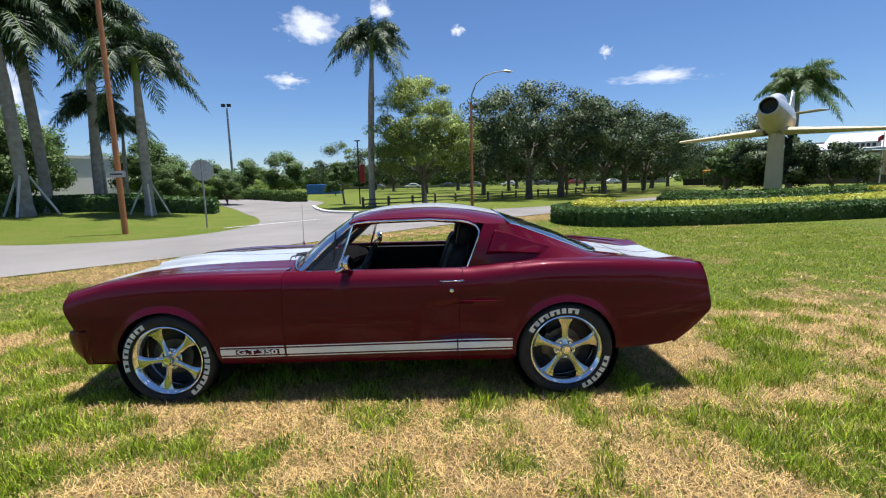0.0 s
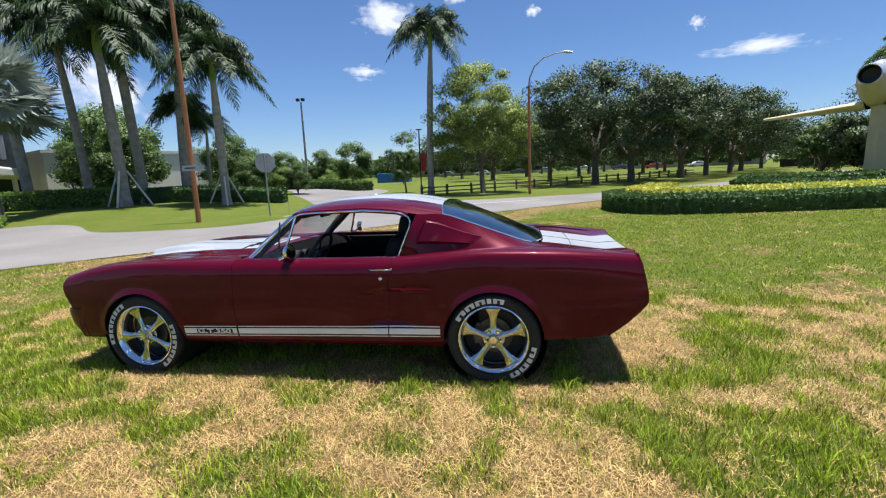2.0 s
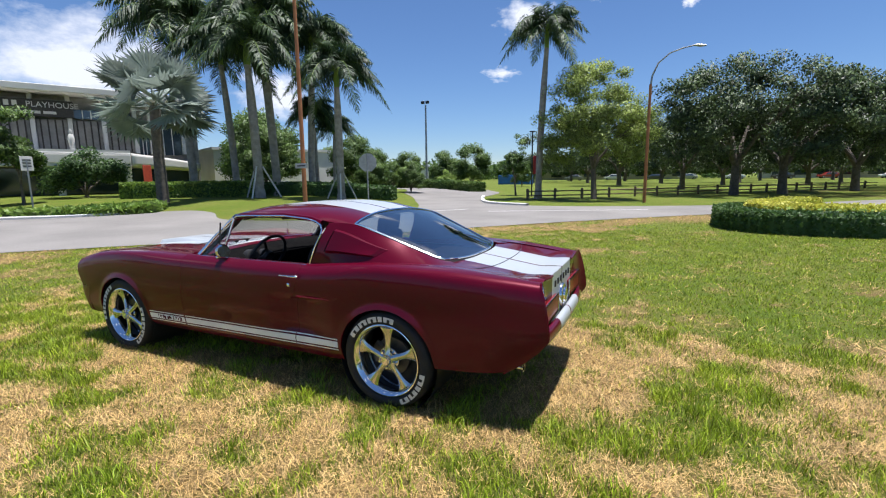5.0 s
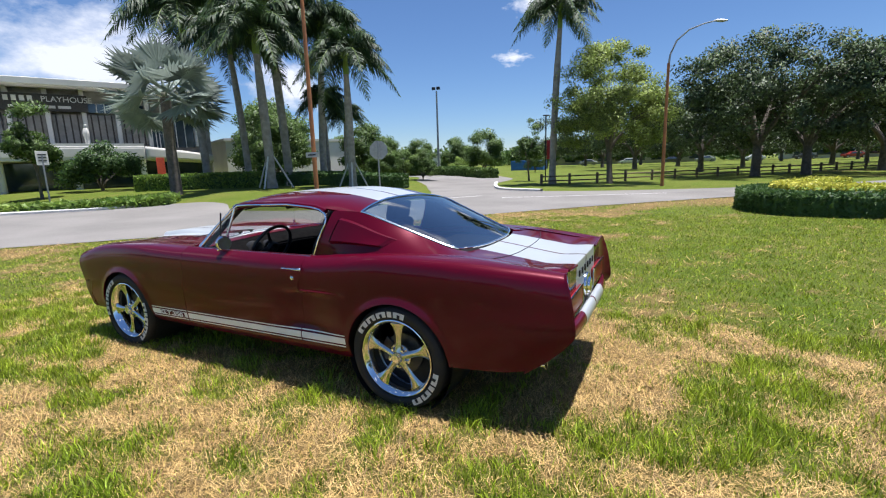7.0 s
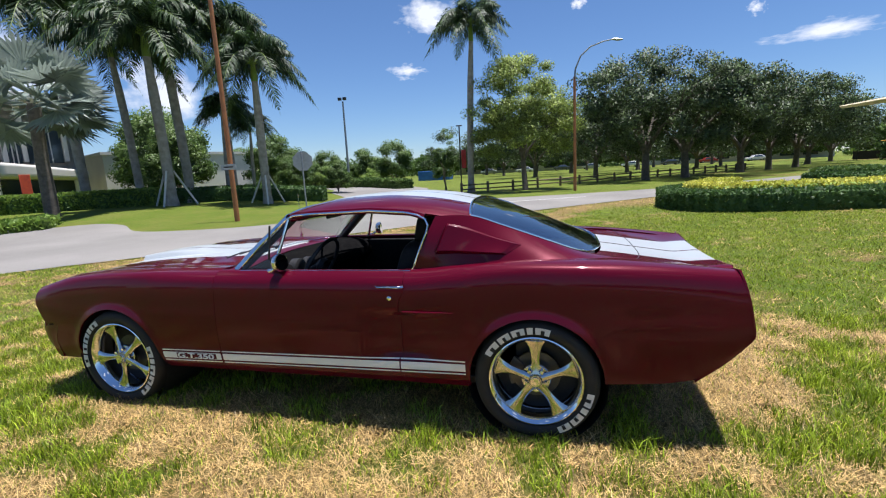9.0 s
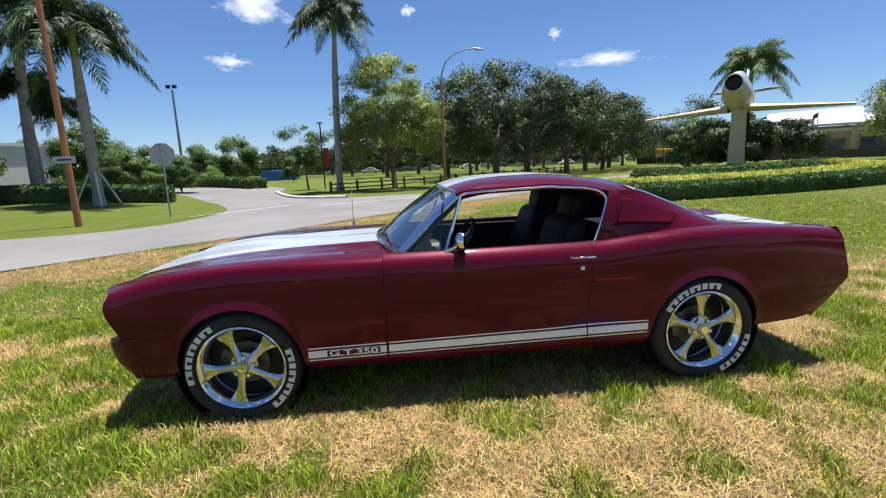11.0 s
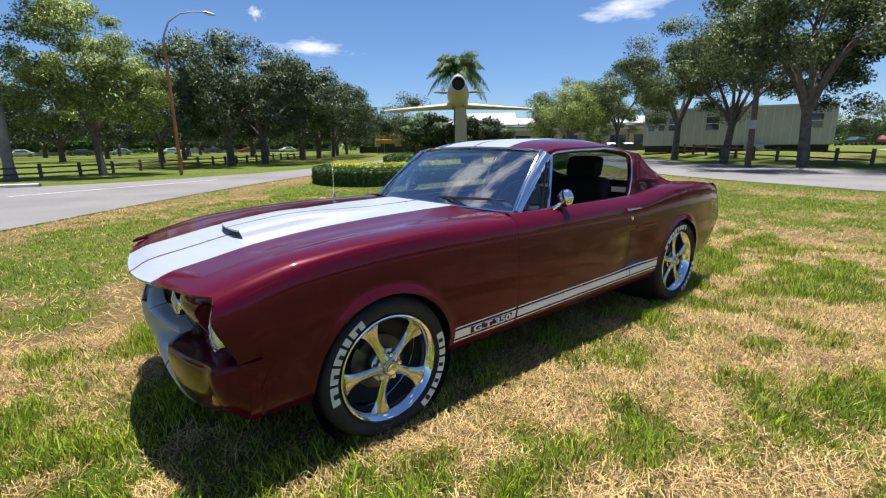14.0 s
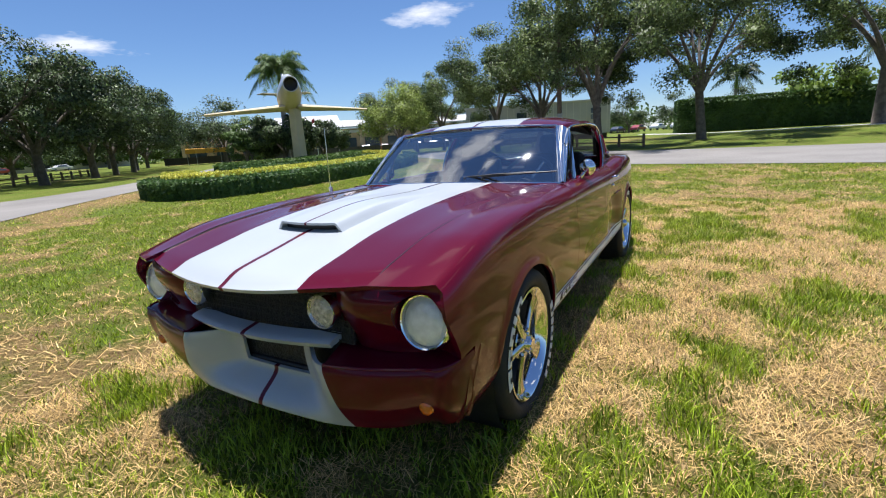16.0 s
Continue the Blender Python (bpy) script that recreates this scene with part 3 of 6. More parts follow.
def royal_palm(label, height, trunk_r, crown, seed, n=15, bend=(0, 0), group="", leaf=PALM_LEAF, props=False, leaflets=78, hang=0.0):
    rng = random.Random(seed)
    root = thing("palm_tree", label, "palm tree", group)
    bx, by = bend
    at = lambda t: Vector((bx * t ** 1.6, by * t ** 1.6, height * t))
    tr = Mesh()
    rows = steps(0, 1, 84)
    tr.tube([at(t) + Vector((0, 0, -.1 if t == 0 else 0)) for t in rows], [trunk_r * (1.35 - .3 * smooth01(0, .08, t) - .05 * t - .28 * smooth01(.7, 1, t)) * (1 + .035 * (i % 2)) for i, t in enumerate(rows)], 14)
    part("trunk", tr, PALM_BARK, root)
    top = at(1)
    part("crownshaft", Mesh().tube([top - Vector((0, 0, .05)), top + Vector((0, 0, .4)), top + Vector((0, 0, 1.0)), top + Vector((0, 0, 1.3))], [trunk_r * .78, trunk_r * .8, trunk_r * .5, trunk_r * .3], 12), LIME_LEAF, root, "smooth green crownshaft")
    for k in range(n):
        me = Mesh()
        az = 2 * math.pi * (k * .382 + rng.uniform(-.05, .05))
        lvl = k / n
        frond(me, top + Vector((0, 0, 1.15 - .25 * lvl)), az, crown * rng.uniform(.85, 1.1), 1.25 - 1.0 * lvl + rng.uniform(-.12, .12), .62 + hang + .38 * lvl + rng.uniform(-.06, .1), leaflets, crown * .27, rng)
        part("frond", me, [leaf, LIME_LEAF], root, smooth=False)
    if props:
        for k in range(3):
            a = radians(35 + 120 * k)
            part("prop", Mesh().tube([(math.cos(a) * 1.15, math.sin(a) * 1.15, 0), (math.cos(a) * trunk_r, math.sin(a) * trunk_r, 1.75)], .05, 6), CONCRETE, root, "pale timber support prop")
    return root


def fan_palm(label, height, trunk_r, crown, seed, leaf, n=30):
    rng = random.Random(seed)
    root = thing("fan_palm", label, "palm tree")
    part("trunk", Mesh().tube([(0, 0, -.1), (0, 0, height * .5), (.1, 0, height)], [trunk_r * 1.2, trunk_r, trunk_r], 12), BARK, root)
    for k in range(n):
        me = Mesh()
        az, el = rng.uniform(0, 2 * math.pi), math.asin(rng.uniform(-.6, 1))
        d = Vector((math.cos(az) * math.cos(el), math.sin(az) * math.cos(el), math.sin(el)))
        base = Vector((.1, 0, height)) + d * .3
        hub = base + d * crown * .48
        me.tube([base, hub], [.04, .02], 5, mi=1)
        a = d.cross(Vector((0, 0, 1))).normalized()
        a = Matrix.Rotation(rng.uniform(-1.1, 1.1), 3, d) @ a
        b = a.cross(d)
        for j in range(24):
            t = -1.75 + 3.5 * j / 23
            v = (d * math.cos(t) + a * math.sin(t)).normalized()
            e = hub + v * crown * .56 * rng.uniform(.9, 1.05) + Vector((0, 0, -.10 * crown * rng.random())) + b * rng.uniform(-.05, .2)
            w = v.cross(b).normalized() * .085
            q = hub + v * crown * .34
            o = len(me.v)
            me.v += [tuple(hub), tuple(q - w), tuple(e), tuple(q + w)]
            me.f.append((o, o + 1, o + 2, o + 3))
            me.m.append(0)
        part("fan_leaf", me, [leaf, leaf], root, smooth=False)
    return root


def put(ob, x, y, turn=0.0, scale=1.0, z=None):
    ob.matrix_basis = Matrix.Translation((x, y, rise(x, y) if z is None else z)) @ Matrix.Rotation(radians(turn), 4, "Z") @ Matrix.Diagonal((scale, scale, scale, 1))
    return ob


def again(ob, x, y, turn=0.0, scale=1.0):
    c = copy_thing(ob, Matrix.Identity(4))
    return put(c, x, y, turn, scale)


# ---- trees ----
put(royal_palm("tall slender royal palm with a grey trunk beside the road", 9.2, .19, 3.3, 5, 19, (.35, 0), hang=.10), -4.15, 26.3)
palm_l = put(royal_palm("royal palm with a grey ringed trunk held by props", 7.3, .235, 4.0, 6, 22, (-.25, .1), "royal palms", props=True, hang=.10), -17.75, 16.3, 20)
again(palm_l, -13.8, 18.6, 150, .86)
palm_m = put(royal_palm("royal palm with a grey ringed trunk", 8.2, .20, 4.1, 7, 25, (-.35, -.2), "royal palms", hang=.10), -22.15, 18.57, 0)
again(palm_m, -26.1, 18.5, 15, 1.22)
again(palm_m, -19.05, 18.97, 40, 1.16)
again(palm_m, -18.16, 21.2, 200, 1.05)
again(palm_m, -18.6, 22.3, 300, .60)
again(palm_m, -18.95, 24.6, 130, .52)
put(fan_palm("silver fan palm with a stout dark trunk", 4.75, .24, 2.7, 8, SILVER_LEAF, 30), -19.9, 12.0)
oak = put(broad_tree("oak_tree", "broad dark green live oak in the park", 9.5, 5.9, 2.0, .28, OAK_LEAF, 11, 46000, .092, "park oaks", 4, clump=.155, lumps=98), 7.6, 34.6)
oak2 = put(broad_tree("oak_tree", "broad dark green live oak in the park", 9.2, 6.2, 1.9, .28, OAK_LEAF, 12, 46000, .092, "park oaks", 4, clump=.155, lumps=98), 10.7, 36.3, 40)
for x, y, t, s in ((16.5, 42.5, 100, 1.0), (20.5, 47.5, 10, .95), (25, 53, 200, 1.0), (4.8, 46, 130, .85)):
    again(oak if t % 20 else oak2, x, y, t, s)
put(broad_tree("shade_tree", "light green feathery shade tree by the road", 8.1, 3.35, 1.9, .17, LIGHT_LEAF, 13, 60000, .062, forks=4, clump=.185, lumps=120), -.72, 26.4)
yt = put(broad_tree("young_tree", "slim young green tree in the park", 4.4, .95, 1.0, .07, MID_LEAF, 14, 9000, .05, "young trees"), -7.0, 31.0)
bush = put(broad_tree("small_tree", "bushy mid-green tree across the road", 5.4, 2.3, .25, .12, MID_LEAF, 15, 26000, .085, "far bushes", clump=.30, lumps=62), -18.4, 51)
for x, y, t, s in ((-23.5, 54, 60, .9), (-27, 50, 140, .85), (-31, 48, 200, .9), (-36, 50, 20, 1.0), (-14, 58, 90, .6), (-26, 40, 10, .75), (-33, 42, 80, .9), (-22, 38, 30, .5), (-45, 40, 77, 1.2), (-52, 46, 33, 1.4), (-39, 36, 120, 1.3), (-27.5, 26.1, 50, 1.25), (-31.5, 29, 10, 1.3), (-20.6, 29.4, 222, .85), (-24.2, 23.6, 100, .95), (-16.9, 26.2, 20, .5), (-14.6, 28.4, 250, .45), (-21.5, 33.5, 170, .7)):
    again(bush, x, y, t, s)
lime = put(broad_tree("lime_shrub", "bright lime-green shrub across the road", 3.2, 2.1, .15, .08, LIME_LEAF, 17, 14000, .075, "lime shrubs", clump=.30, lumps=50), -30.5, 43.0)
for x, y, t, s in ((-26.2, 41.6, 70, .8), (-20.8, 38.4, 140, .62), (-17.6, 41.4, 30, .55), (-34, 41, 200, 1.1)):
    again(lime, x, y, t, s)
roak = put(broad_tree("oak_tree", "spreading live oak with open limbs beside the side road", 9.8, 5.6, 2.4, .23, OPEN_OAK_LEAF, 21, 46000, .070, "roadside oaks", 5, clump=.155, lumps=70), 25.9, 4.1, 0, 1.08)
for x, y, t, s in ((31.8, 13.0, 60, .98), (28.2, 8.5, 130, .92), (39, 27.5, 200, .8), (43, 24, 20, .9), (50, 32, 250, .9), (30.0, -1.2, 300, 1.16), (33.2, -10.1, 20, 1.3), (62, 40, 10, 1.0), (38, -16, 90, 1.0)):
    again(roak, x, y, t, s)
put(broad_tree("small_tree", "yellow-green tree beside the parked cars", 6.6, 3.6, 1.5, .16, LIGHT_LEAF, 22, 24000, .075, "far bushes", clump=.26, lumps=56), 34.9, 24.7)

# a looser stand of far oaks that darkens the park behind
foak = put(broad_tree("far_oak", "dark live oak deeper in the park", 9.0, 6.4, 1.6, .30, OAK_LEAF, 16, 16000, .14, "far park oaks", clump=.24, lumps=50), -2, 62)
for k, (x, y) in enumerate(((10, 64), (19, 66), (30, 62), (3, 78), (14, 82), (26, 80), (38, 74), (-9, 84), (-20, 88), (46, 66), (128, 16), (132, 27), (130, 5), (134, -8), (120, 38), (124, 49), (136, -22), (98, 62), (106, 52), (-4, 104), (7, 108), (20, 102), (32, 106), (44, 98), (-16, 108), (56, 84), (62, 96))):
    again(foak, x, y, 67 * k, .85 + .05 * (k % 5))

# ---- beyond the lawn ----
WOOD = mat("fence_wood", (0.16, 0.115, 0.08), (0.10, 0.075, 0.055), rough=0.85, scale=7, bump=0.4)
POLEWOOD = mat("pole_orange", (0.40, 0.16, 0.06), (0.30, 0.12, 0.05), rough=0.8, scale=3, bump=0.2)
STEEL = mat("galvanised_steel", (0.36, 0.37, 0.38), (0.29, 0.30, 0.31), rough=0.45, metal=0.6, scale=8)
SIGN_BACK = mat("sign_back", (0.42, 0.42, 0.41), (0.35, 0.35, 0.34), rough=0.5, metal=0.5, scale=9)
CREAM = mat("cream_paint", (0.55, 0.47, 0.30), (0.49, 0.41, 0.26), rough=0.7, scale=1.2, bump=0.1)
TAN = mat("tan_stucco", (0.55, 0.40, 0.24), (0.49, 0.35, 0.21), rough=0.9, scale=.7, bump=0.2)
WHITE_ROOF = mat("white_roofing", (0.50, 0.49, 0.48), (0.43, 0.42, 0.41), rough=0.8, scale=.4, bump=0.1)
AWNING = mat("awning_cloth", (0.55, 0.28, 0.02), (0.46, 0.22, 0.02), rough=0.7, scale=3)
PALE = mat("pale_stucco", (0.66, 0.64, 0.59), (0.58, 0.56, 0.52), rough=0.9, scale=.5, bump=0.15)
STONE = mat("grey_stone", (0.34, 0.32, 0.29), (0.26, 0.245, 0.22), rough=0.85, scale=2.5, bump=0.3)
DARKWIN = mat("dark_window", (0.03, 0.045, 0.06), (0.05, 0.07, 0.09), rough=0.08, scale=.8, coat=1.0)
SILVERPAINT = mat("aircraft_metal", (0.62, 0.63, 0.64), (0.54, 0.55, 0.56), rough=0.35, metal=0.5, scale=2)
REDCLOTH = mat("red_banner", (0.42, 0.03, 0.035), (0.33, 0.02, 0.03), rough=0.7, scale=5)
BLUE = mat("blue_tarp", (0.03, 0.14, 0.42), (0.025, 0.11, 0.34), rough=0.6, scale=2)
SIGNRED = mat("orange_red", (0.55, 0.08, 0.03), (0.45, 0.06, 0.03), rough=0.6, scale=5)

# street lamp
lamp = thing("street_lamp", "street lamp with a rust-brown pole and curved arm", "street lamp", at=(2.2, 23.4, 0))
part("pole", Mesh().tube([(0, 0, 0), (0, 0, 3), (0, 0, 6.0)], [.085, .075, .065], 12), POLEWOOD, lamp, "rust-brown pole")
part("arm", Mesh().tube([(0, 0, 5.9), (.05, 0, 6.4), (.3, 0, 7.0), (.8, 0, 7.42), (1.4, 0, 7.6), (1.9, 0, 7.66)], [.05, .045, .04, .036, .033, .03], 8), STEEL, lamp, "grey curved arm")
part("lamp_head", Mesh().tube([(1.82, 0, 7.66), (1.95, 0, 7.66), (2.15, 0, 7.62), (2.38, 0, 7.60)], [.05, .10, .12, .05], 10, flat=.6), SIGN_BACK, lamp, "grey lamp head")

far_lamp = copy_thing(lamp, Matrix.Translation((45.3, 34.4, .1)) @ Matrix.Rotation(radians(150), 4, "Z") @ Matrix.Diagonal((1, 1, .96, 1)))
far_lamp["label"] = "distant street lamp with a curved arm above the trees"
up2 = thing("utility_pole", "brown timber utility pole between the roadside oaks", "utility pole", at=(24.7, 6.1, rise(24.7, 6.1)))
part("pole", Mesh().tube([(0, 0, -.2), (0, .02, 5), (.02, .05, 10.5)], [.15, .13, .11], 10), WOOD, up2)
part("notice", Mesh().box((-.15, -.05, 2.1), (.03, .30, .42), turn=14), SIGN_BACK, up2, "small pale notice", bevel=.004)

# flood light mast
mast = thing("floodlight_mast", "tall grey floodlight mast behind the trees", "light mast", at=(-21.0, 43.6, 0))
part("pole", Mesh().tube([(0, 0, 0), (0, 0, 9.3)], [.14, .09], 10), STEEL, mast)
for k in (-1, 1):
    part("floodlight", Mesh().box((k * .28, -.12, 9.55), (.36, .25, .30)), BLACK, mast, "dark floodlight", bevel=.03)

# leaning timber pole with a small sign
pole = thing("utility_pole", "weathered orange-brown timber pole leaning over the verge", "utility pole", at=(-10.15, 11.45, rise(-10.15, 11.45)))
part("pole", Mesh().tube([(0, 0, -.2), (.02, 0, 5), (.03, 0, 10.5)], [.095, .078, .06], 12), POLEWOOD, pole)
sg = part("sign_board", Mesh().box((.02, -.13, 1.98), (.62, .02, .20)), SIGN_BACK, pole, "small grey street sign", bevel=.004)
part("sign_arrow", Mesh().box((.02, -.143, 1.98), (.40, .006, .05)), BLACK, sg, "dark bar on the sign")

# stop sign seen from behind
stop = thing("road_sign", "octagonal road sign seen from its grey back", "road sign", at=(-8.4, 13.4, rise(-8.4, 13.4)))
part("post", Mesh().tube([(0, 0, -.1), (0, 0, 2.5)], .03, 8), STEEL, stop)
octa = [(.40 * math.cos(radians(22.5 + 45 * k)), .40 * math.sin(radians(22.5 + 45 * k))) for k in range(8)]
part("plate", Mesh().prism(octa, -.006, .006).move(pose(0, .04, 2.12, 90, 0, 25)), SIGN_BACK, stop, "grey back of the octagonal plate", smooth=False)
sg2 = thing("small_sign", "small white sign on a grey post in the bed", "road sign", at=(-21.8, 7.4, rise(-21.8, 7.4)))
part("post", Mesh().tube([(0, 0, -.1), (0, 0, 2.4)], .035, 8), STEEL, sg2)
pl = part("plate", Mesh().box((0, 0, 2.25), (.03, .45, .6)), PALE, sg2, "white sign plate", bevel=.005)
for k in range(3):
    part("text_bar", Mesh().box((.02, 0, 2.4 - k * .13), (.01, .3, .05)), BLACK, pl, "dark text bar")

# banner lamp
bl = thing("banner_post", "black lamp post carrying a red banner", "lamp post", at=(-5.9, 31.5, 0))
part("post", Mesh().tube([(0, 0, 0), (0, 0, 4.7)], .05, 8), BLACK, bl)
part("lantern", Mesh().box((0, 0, 4.72), (.42, .25, .08)), BLACK, bl, bevel=.02)
part("banner", Mesh().grid(lambda a, b: (.08 + .36 * a, .02 * math.sin(6 * b), 1.6 + 1.35 * b), steps(0, 1, 3), steps(0, 1, 6)), REDCLOTH, bl, "red cloth banner", thick=.01)


# rail fence: one bay, then copied
def fence_run(pts, label, group, h=.75):
    for a, b in zip(pts, pts[1:]):
        a, b = Vector(a), Vector(b)
        n = max(1, round((b - a).length / 2.0))
        for k in range(n):
            p, q = a.lerp(b, k / n), a.lerp(b, (k + 1) / n)
            z0, z1 = rise(*p), rise(*q)
            f = thing("rail_fence", label, "fence", group, at=(p.x, p.y, z0))
            part("post", Mesh().box((0, 0, h / 2), (.15, .15, h + .1)), WOOD, f, bevel=.02)
            d = q - p
            for r in (.36 * h, .80 * h):
                part("rail", Mesh().tube([(0, 0, r), (d.x * .5, d.y * .5, r + .01 + (z1 - z0) / 2), (d.x, d.y, r + z1 - z0)], .055, 6, flat=.8), WOOD, f)


fence_run([(-4.6, 25.4), (-1.6, 27.5), (1.4, 30.9), (6.8, 36.6), (13, 43.2), (21, 52.4)], "dark wooden two-rail park fence", "park fence", .62)
fence_run([(27.5, 1.8), (31.5, 8.0), (36.0, 13.5), (43.0, 20.0)], "dark wooden two-rail fence along the road", "roadside fence")


# ---- hedged garden ----
def hedge(name, line, w, h, leaf, size, count, seed, label, z=0.0):
    """A clipped hedge: a dark body with leaves on its sides and top."""
    root = thing(name, label, "hedge")
    L = [Vector(p) for p in line]
    n = len(L)
    me = Mesh()
    nrm = []
    for i in range(n):
        d = (L[min(i + 1, n - 1)] - L[max(i - 1, 0)]).normalized()
        nrm.append(Vector((-d.y, d.x)))
    prof = [(-.5, 0), (-.52, .6), (-.47, .9), (-.3, .98), (.3, .98), (.47, .9), (.52, .6), (.5, 0)]
    pt = lambda i, k: (lambda c, s, f: (c.x + s.x * w * f[0] * .94, c.y + s.y * w * f[0] * .94, z + rise(c.x, c.y) + h * f[1] * .96))(L[int(i)], nrm[int(i)], prof[int(k)])
    me.grid(pt, list(range(n)), list(range(len(prof))))
    part("body", me, HEDGE_LEAF if leaf is not YELLOW_LEAF else LIME_LEAF, root)
    rng = np.random.default_rng(seed)
    seg = rng.integers(0, n - 1, count)
    t = rng.uniform(0, 1, count)
    A = np.array([[*p] for p in L])
    N = np.array([[*p] for p in nrm])
    c = A[seg] * (1 - t)[:, None] + A[seg + 1] * t[:, None]
    s = N[seg]
    q = rng.uniform(0, 1, count)
    arc = np.where(q < .3, -.5, np.where(q > .7, .5, (q - .5) * 2.5))
    zz = np.where((q < .3) | (q > .7), rng.uniform(0, 1, count), 1.0) * h + rng.normal(0, .02, count)
    xy = c + s * (arc * w + rng.normal(0, .02, count))[:, None]
    base = np.array([rise(a, b) for a, b in xy])
    # the two ends are closed with leaves too
    for e in (0, n - 1):
        m_ = count // 30
        ec = A[e] + N[e] * (rng.uniform(-.5, .5, m_) * w)[:, None]
        xy = np.concatenate([xy, ec])
        zz = np.concatenate([zz, rng.uniform(0, h, m_)])
        base = np.concatenate([base, np.full(m_, rise(*A[e]))])
    leaf_cloud("foliage", np.column_stack([xy, zz + base + z]), size, leaf, seed, root)
    return root


front = smooth_line([(6.4, 15.4), (5.1, 13.6), (4.75, 12.1), (5.1, 10.95), (6.4, 10.45), (9, 10.6), (12, 11.0), (15.5, 11.7), (19.0, 13.0), (20.6, 14.6), (20.4, 16.6)], 6)
hedge("clipped_hedge", front, .75, .52, HEDGE_LEAF, .05, 26000, 31, "dark green clipped hedge round the garden bed")
inner = smooth_line([(7.2, 15.6), (6.0, 13.6), (5.75, 12.3), (6.7, 11.55), (9, 11.55), (12, 11.9), (15.3, 12.6), (18.4, 13.8), (19.6, 15.0), (19.4, 16.4)], 6)
hedge("yellow_shrubs", inner, 1.0, .65, YELLOW_LEAF, .05, 26000, 32, "bright yellow-leaved shrubs inside the hedge")
hedge("clipped_hedge", smooth_line([(11.0, 18.3), (13.2, 15.6), (17, 15.2), (21, 16.0), (23.5, 18)], 5), 1.0, .50, HEDGE_LEAF, .07, 9000, 33, "low green hedge behind the yellow shrubs")
hedge("clipped_hedge", smooth_line([(12.2, 20.4), (14.4, 17.5), (18, 17.0), (21.5, 18.4), (23.0, 20.2)], 5), 1.0, .55, MID_LEAF, .08, 9000, 34, "low green hedge round the monument")

# ---- aircraft on its pedestal ----
jet = thing("jet_aircraft", "old jet on a cream pedestal, grey above and tan below", "aircraft")
# nose to tail: station, half-width, top and belly height from the intake's axis
body = [(0, .385, .40, -.40), (.25, .45, .45, -.50), (.9, .58, .52, -.80), (1.9, .69, .56, -1.06), (3.2, .73, .58, -1.16), (5, .72, .60, -1.10), (7, .58, .58, -.85), (9, .42, .52, -.42), (10, .33, .45, -.22)]


def fus(i, t):
    x, r, top, low = body[int(i)]
    zz = math.sin(t)
    return x, .92 * r * math.copysign(abs(math.cos(t)) ** .85, math.cos(t)), (top + low) / 2 + (top - low) / 2 * zz


J = pose(15.32, 17.71, 4.59) @ Matrix.Rotation(radians(49), 4, "Z")
me = Mesh().grid(fus, list(range(len(body))), steps(0, 2 * math.pi, 28), lambda i, t: 1 if math.sin(t) < .08 and i > .4 else 0)
part("fuselage", me.move(J), [SILVERPAINT, CREAM], jet, "grey fuselage with tan belly")
part("intake", Mesh().lathe([(.37, .02), (.34, .10), (.30, .5), (0, .6)], (0, 0, 0), "x", 28).move(J), BLACK, jet, "dark round nose intake")
part("nose_ring", Mesh().lathe([(.35, .06), (.36, -.03), (.385, -.04), (.40, .03)], (0, 0, 0), "x", 28).move(J), SILVERPAINT, jet, "bare metal intake lip")
part("canopy", Mesh().grid(lambda a, t: (1.5 + 2.6 * a, .40 * math.sin(math.pi * min(1, .08 + a * .9)) ** .6 * math.cos(t), .44 + .42 * math.sin(math.pi * min(1, .05 + a * .92)) ** .7 * math.sin(t)), steps(0, 1, 12), steps(0, math.pi, 12)).move(J), SILVERPAINT, jet, "pale painted-over canopy")


def wing(sgn):
    def fn(s, c):
        chord = 2.7 * (1 - s) + 1.2 * s
        th = .19 * (1 - .65 * s) * math.sin(math.pi * min(1, abs(c) ** .6))
        return 1.75 + 3.0 * s + chord * abs(c), sgn * (.35 + 4.52 * s), -.98 - .06 * s + math.copysign(th, c)
    return Mesh().grid(fn, steps(0, 1, 8), [-1, -.8, -.6, -.4, -.2, -.05, -.0001, .0001, .05, .2, .4, .6, .8, 1]).move(J)


for sgn in (-1, 1):
    part("wing", wing(sgn), CREAM, jet, "tan painted swept wing")
    part("tailplane", Mesh().box((9.5, sgn * .9, .55), (.8, 1.7, .07), turn=sgn * 30).move(J), CREAM, jet, bevel=.02)
part("fin", Mesh().grid(lambda a, b: (8.2 + 1.3 * a + (1.9 - .9 * a) * b, .05 * math.sin(math.pi * b), .4 + 1.5 * a), steps(0, 1, 4), steps(0, 1, 6)).move(J), SILVERPAINT, jet, thick=.08)
part("pedestal", Mesh().grid(lambda a, t: (lambda w: (16.95 + w * math.copysign(abs(math.cos(t)) ** .35, math.cos(t)), 19.35 + w * math.copysign(abs(math.sin(t)) ** .35, math.sin(t)), rise(16.95, 19.35) - .1 + (3.62 - rise(16.95, 19.35)) * a))(.315 - .05 * a), steps(0, 1, 4), steps(0, 2 * math.pi, 24)), CREAM, jet, "cream concrete pedestal")
put(royal_palm("feathery palm behind the aircraft monument", 6.4, .2, 3.3, 41, 24, (.2, .1), leaf=MID_LEAF, hang=.08), 24.6, 28.6)
b2 = put(broad_tree("garden_bush", "dark rounded bush behind the monument", 3.9, 2.3, .5, .15, OAK_LEAF, 42, 20000, .085, "monument bushes"), 20.6, 24.6)
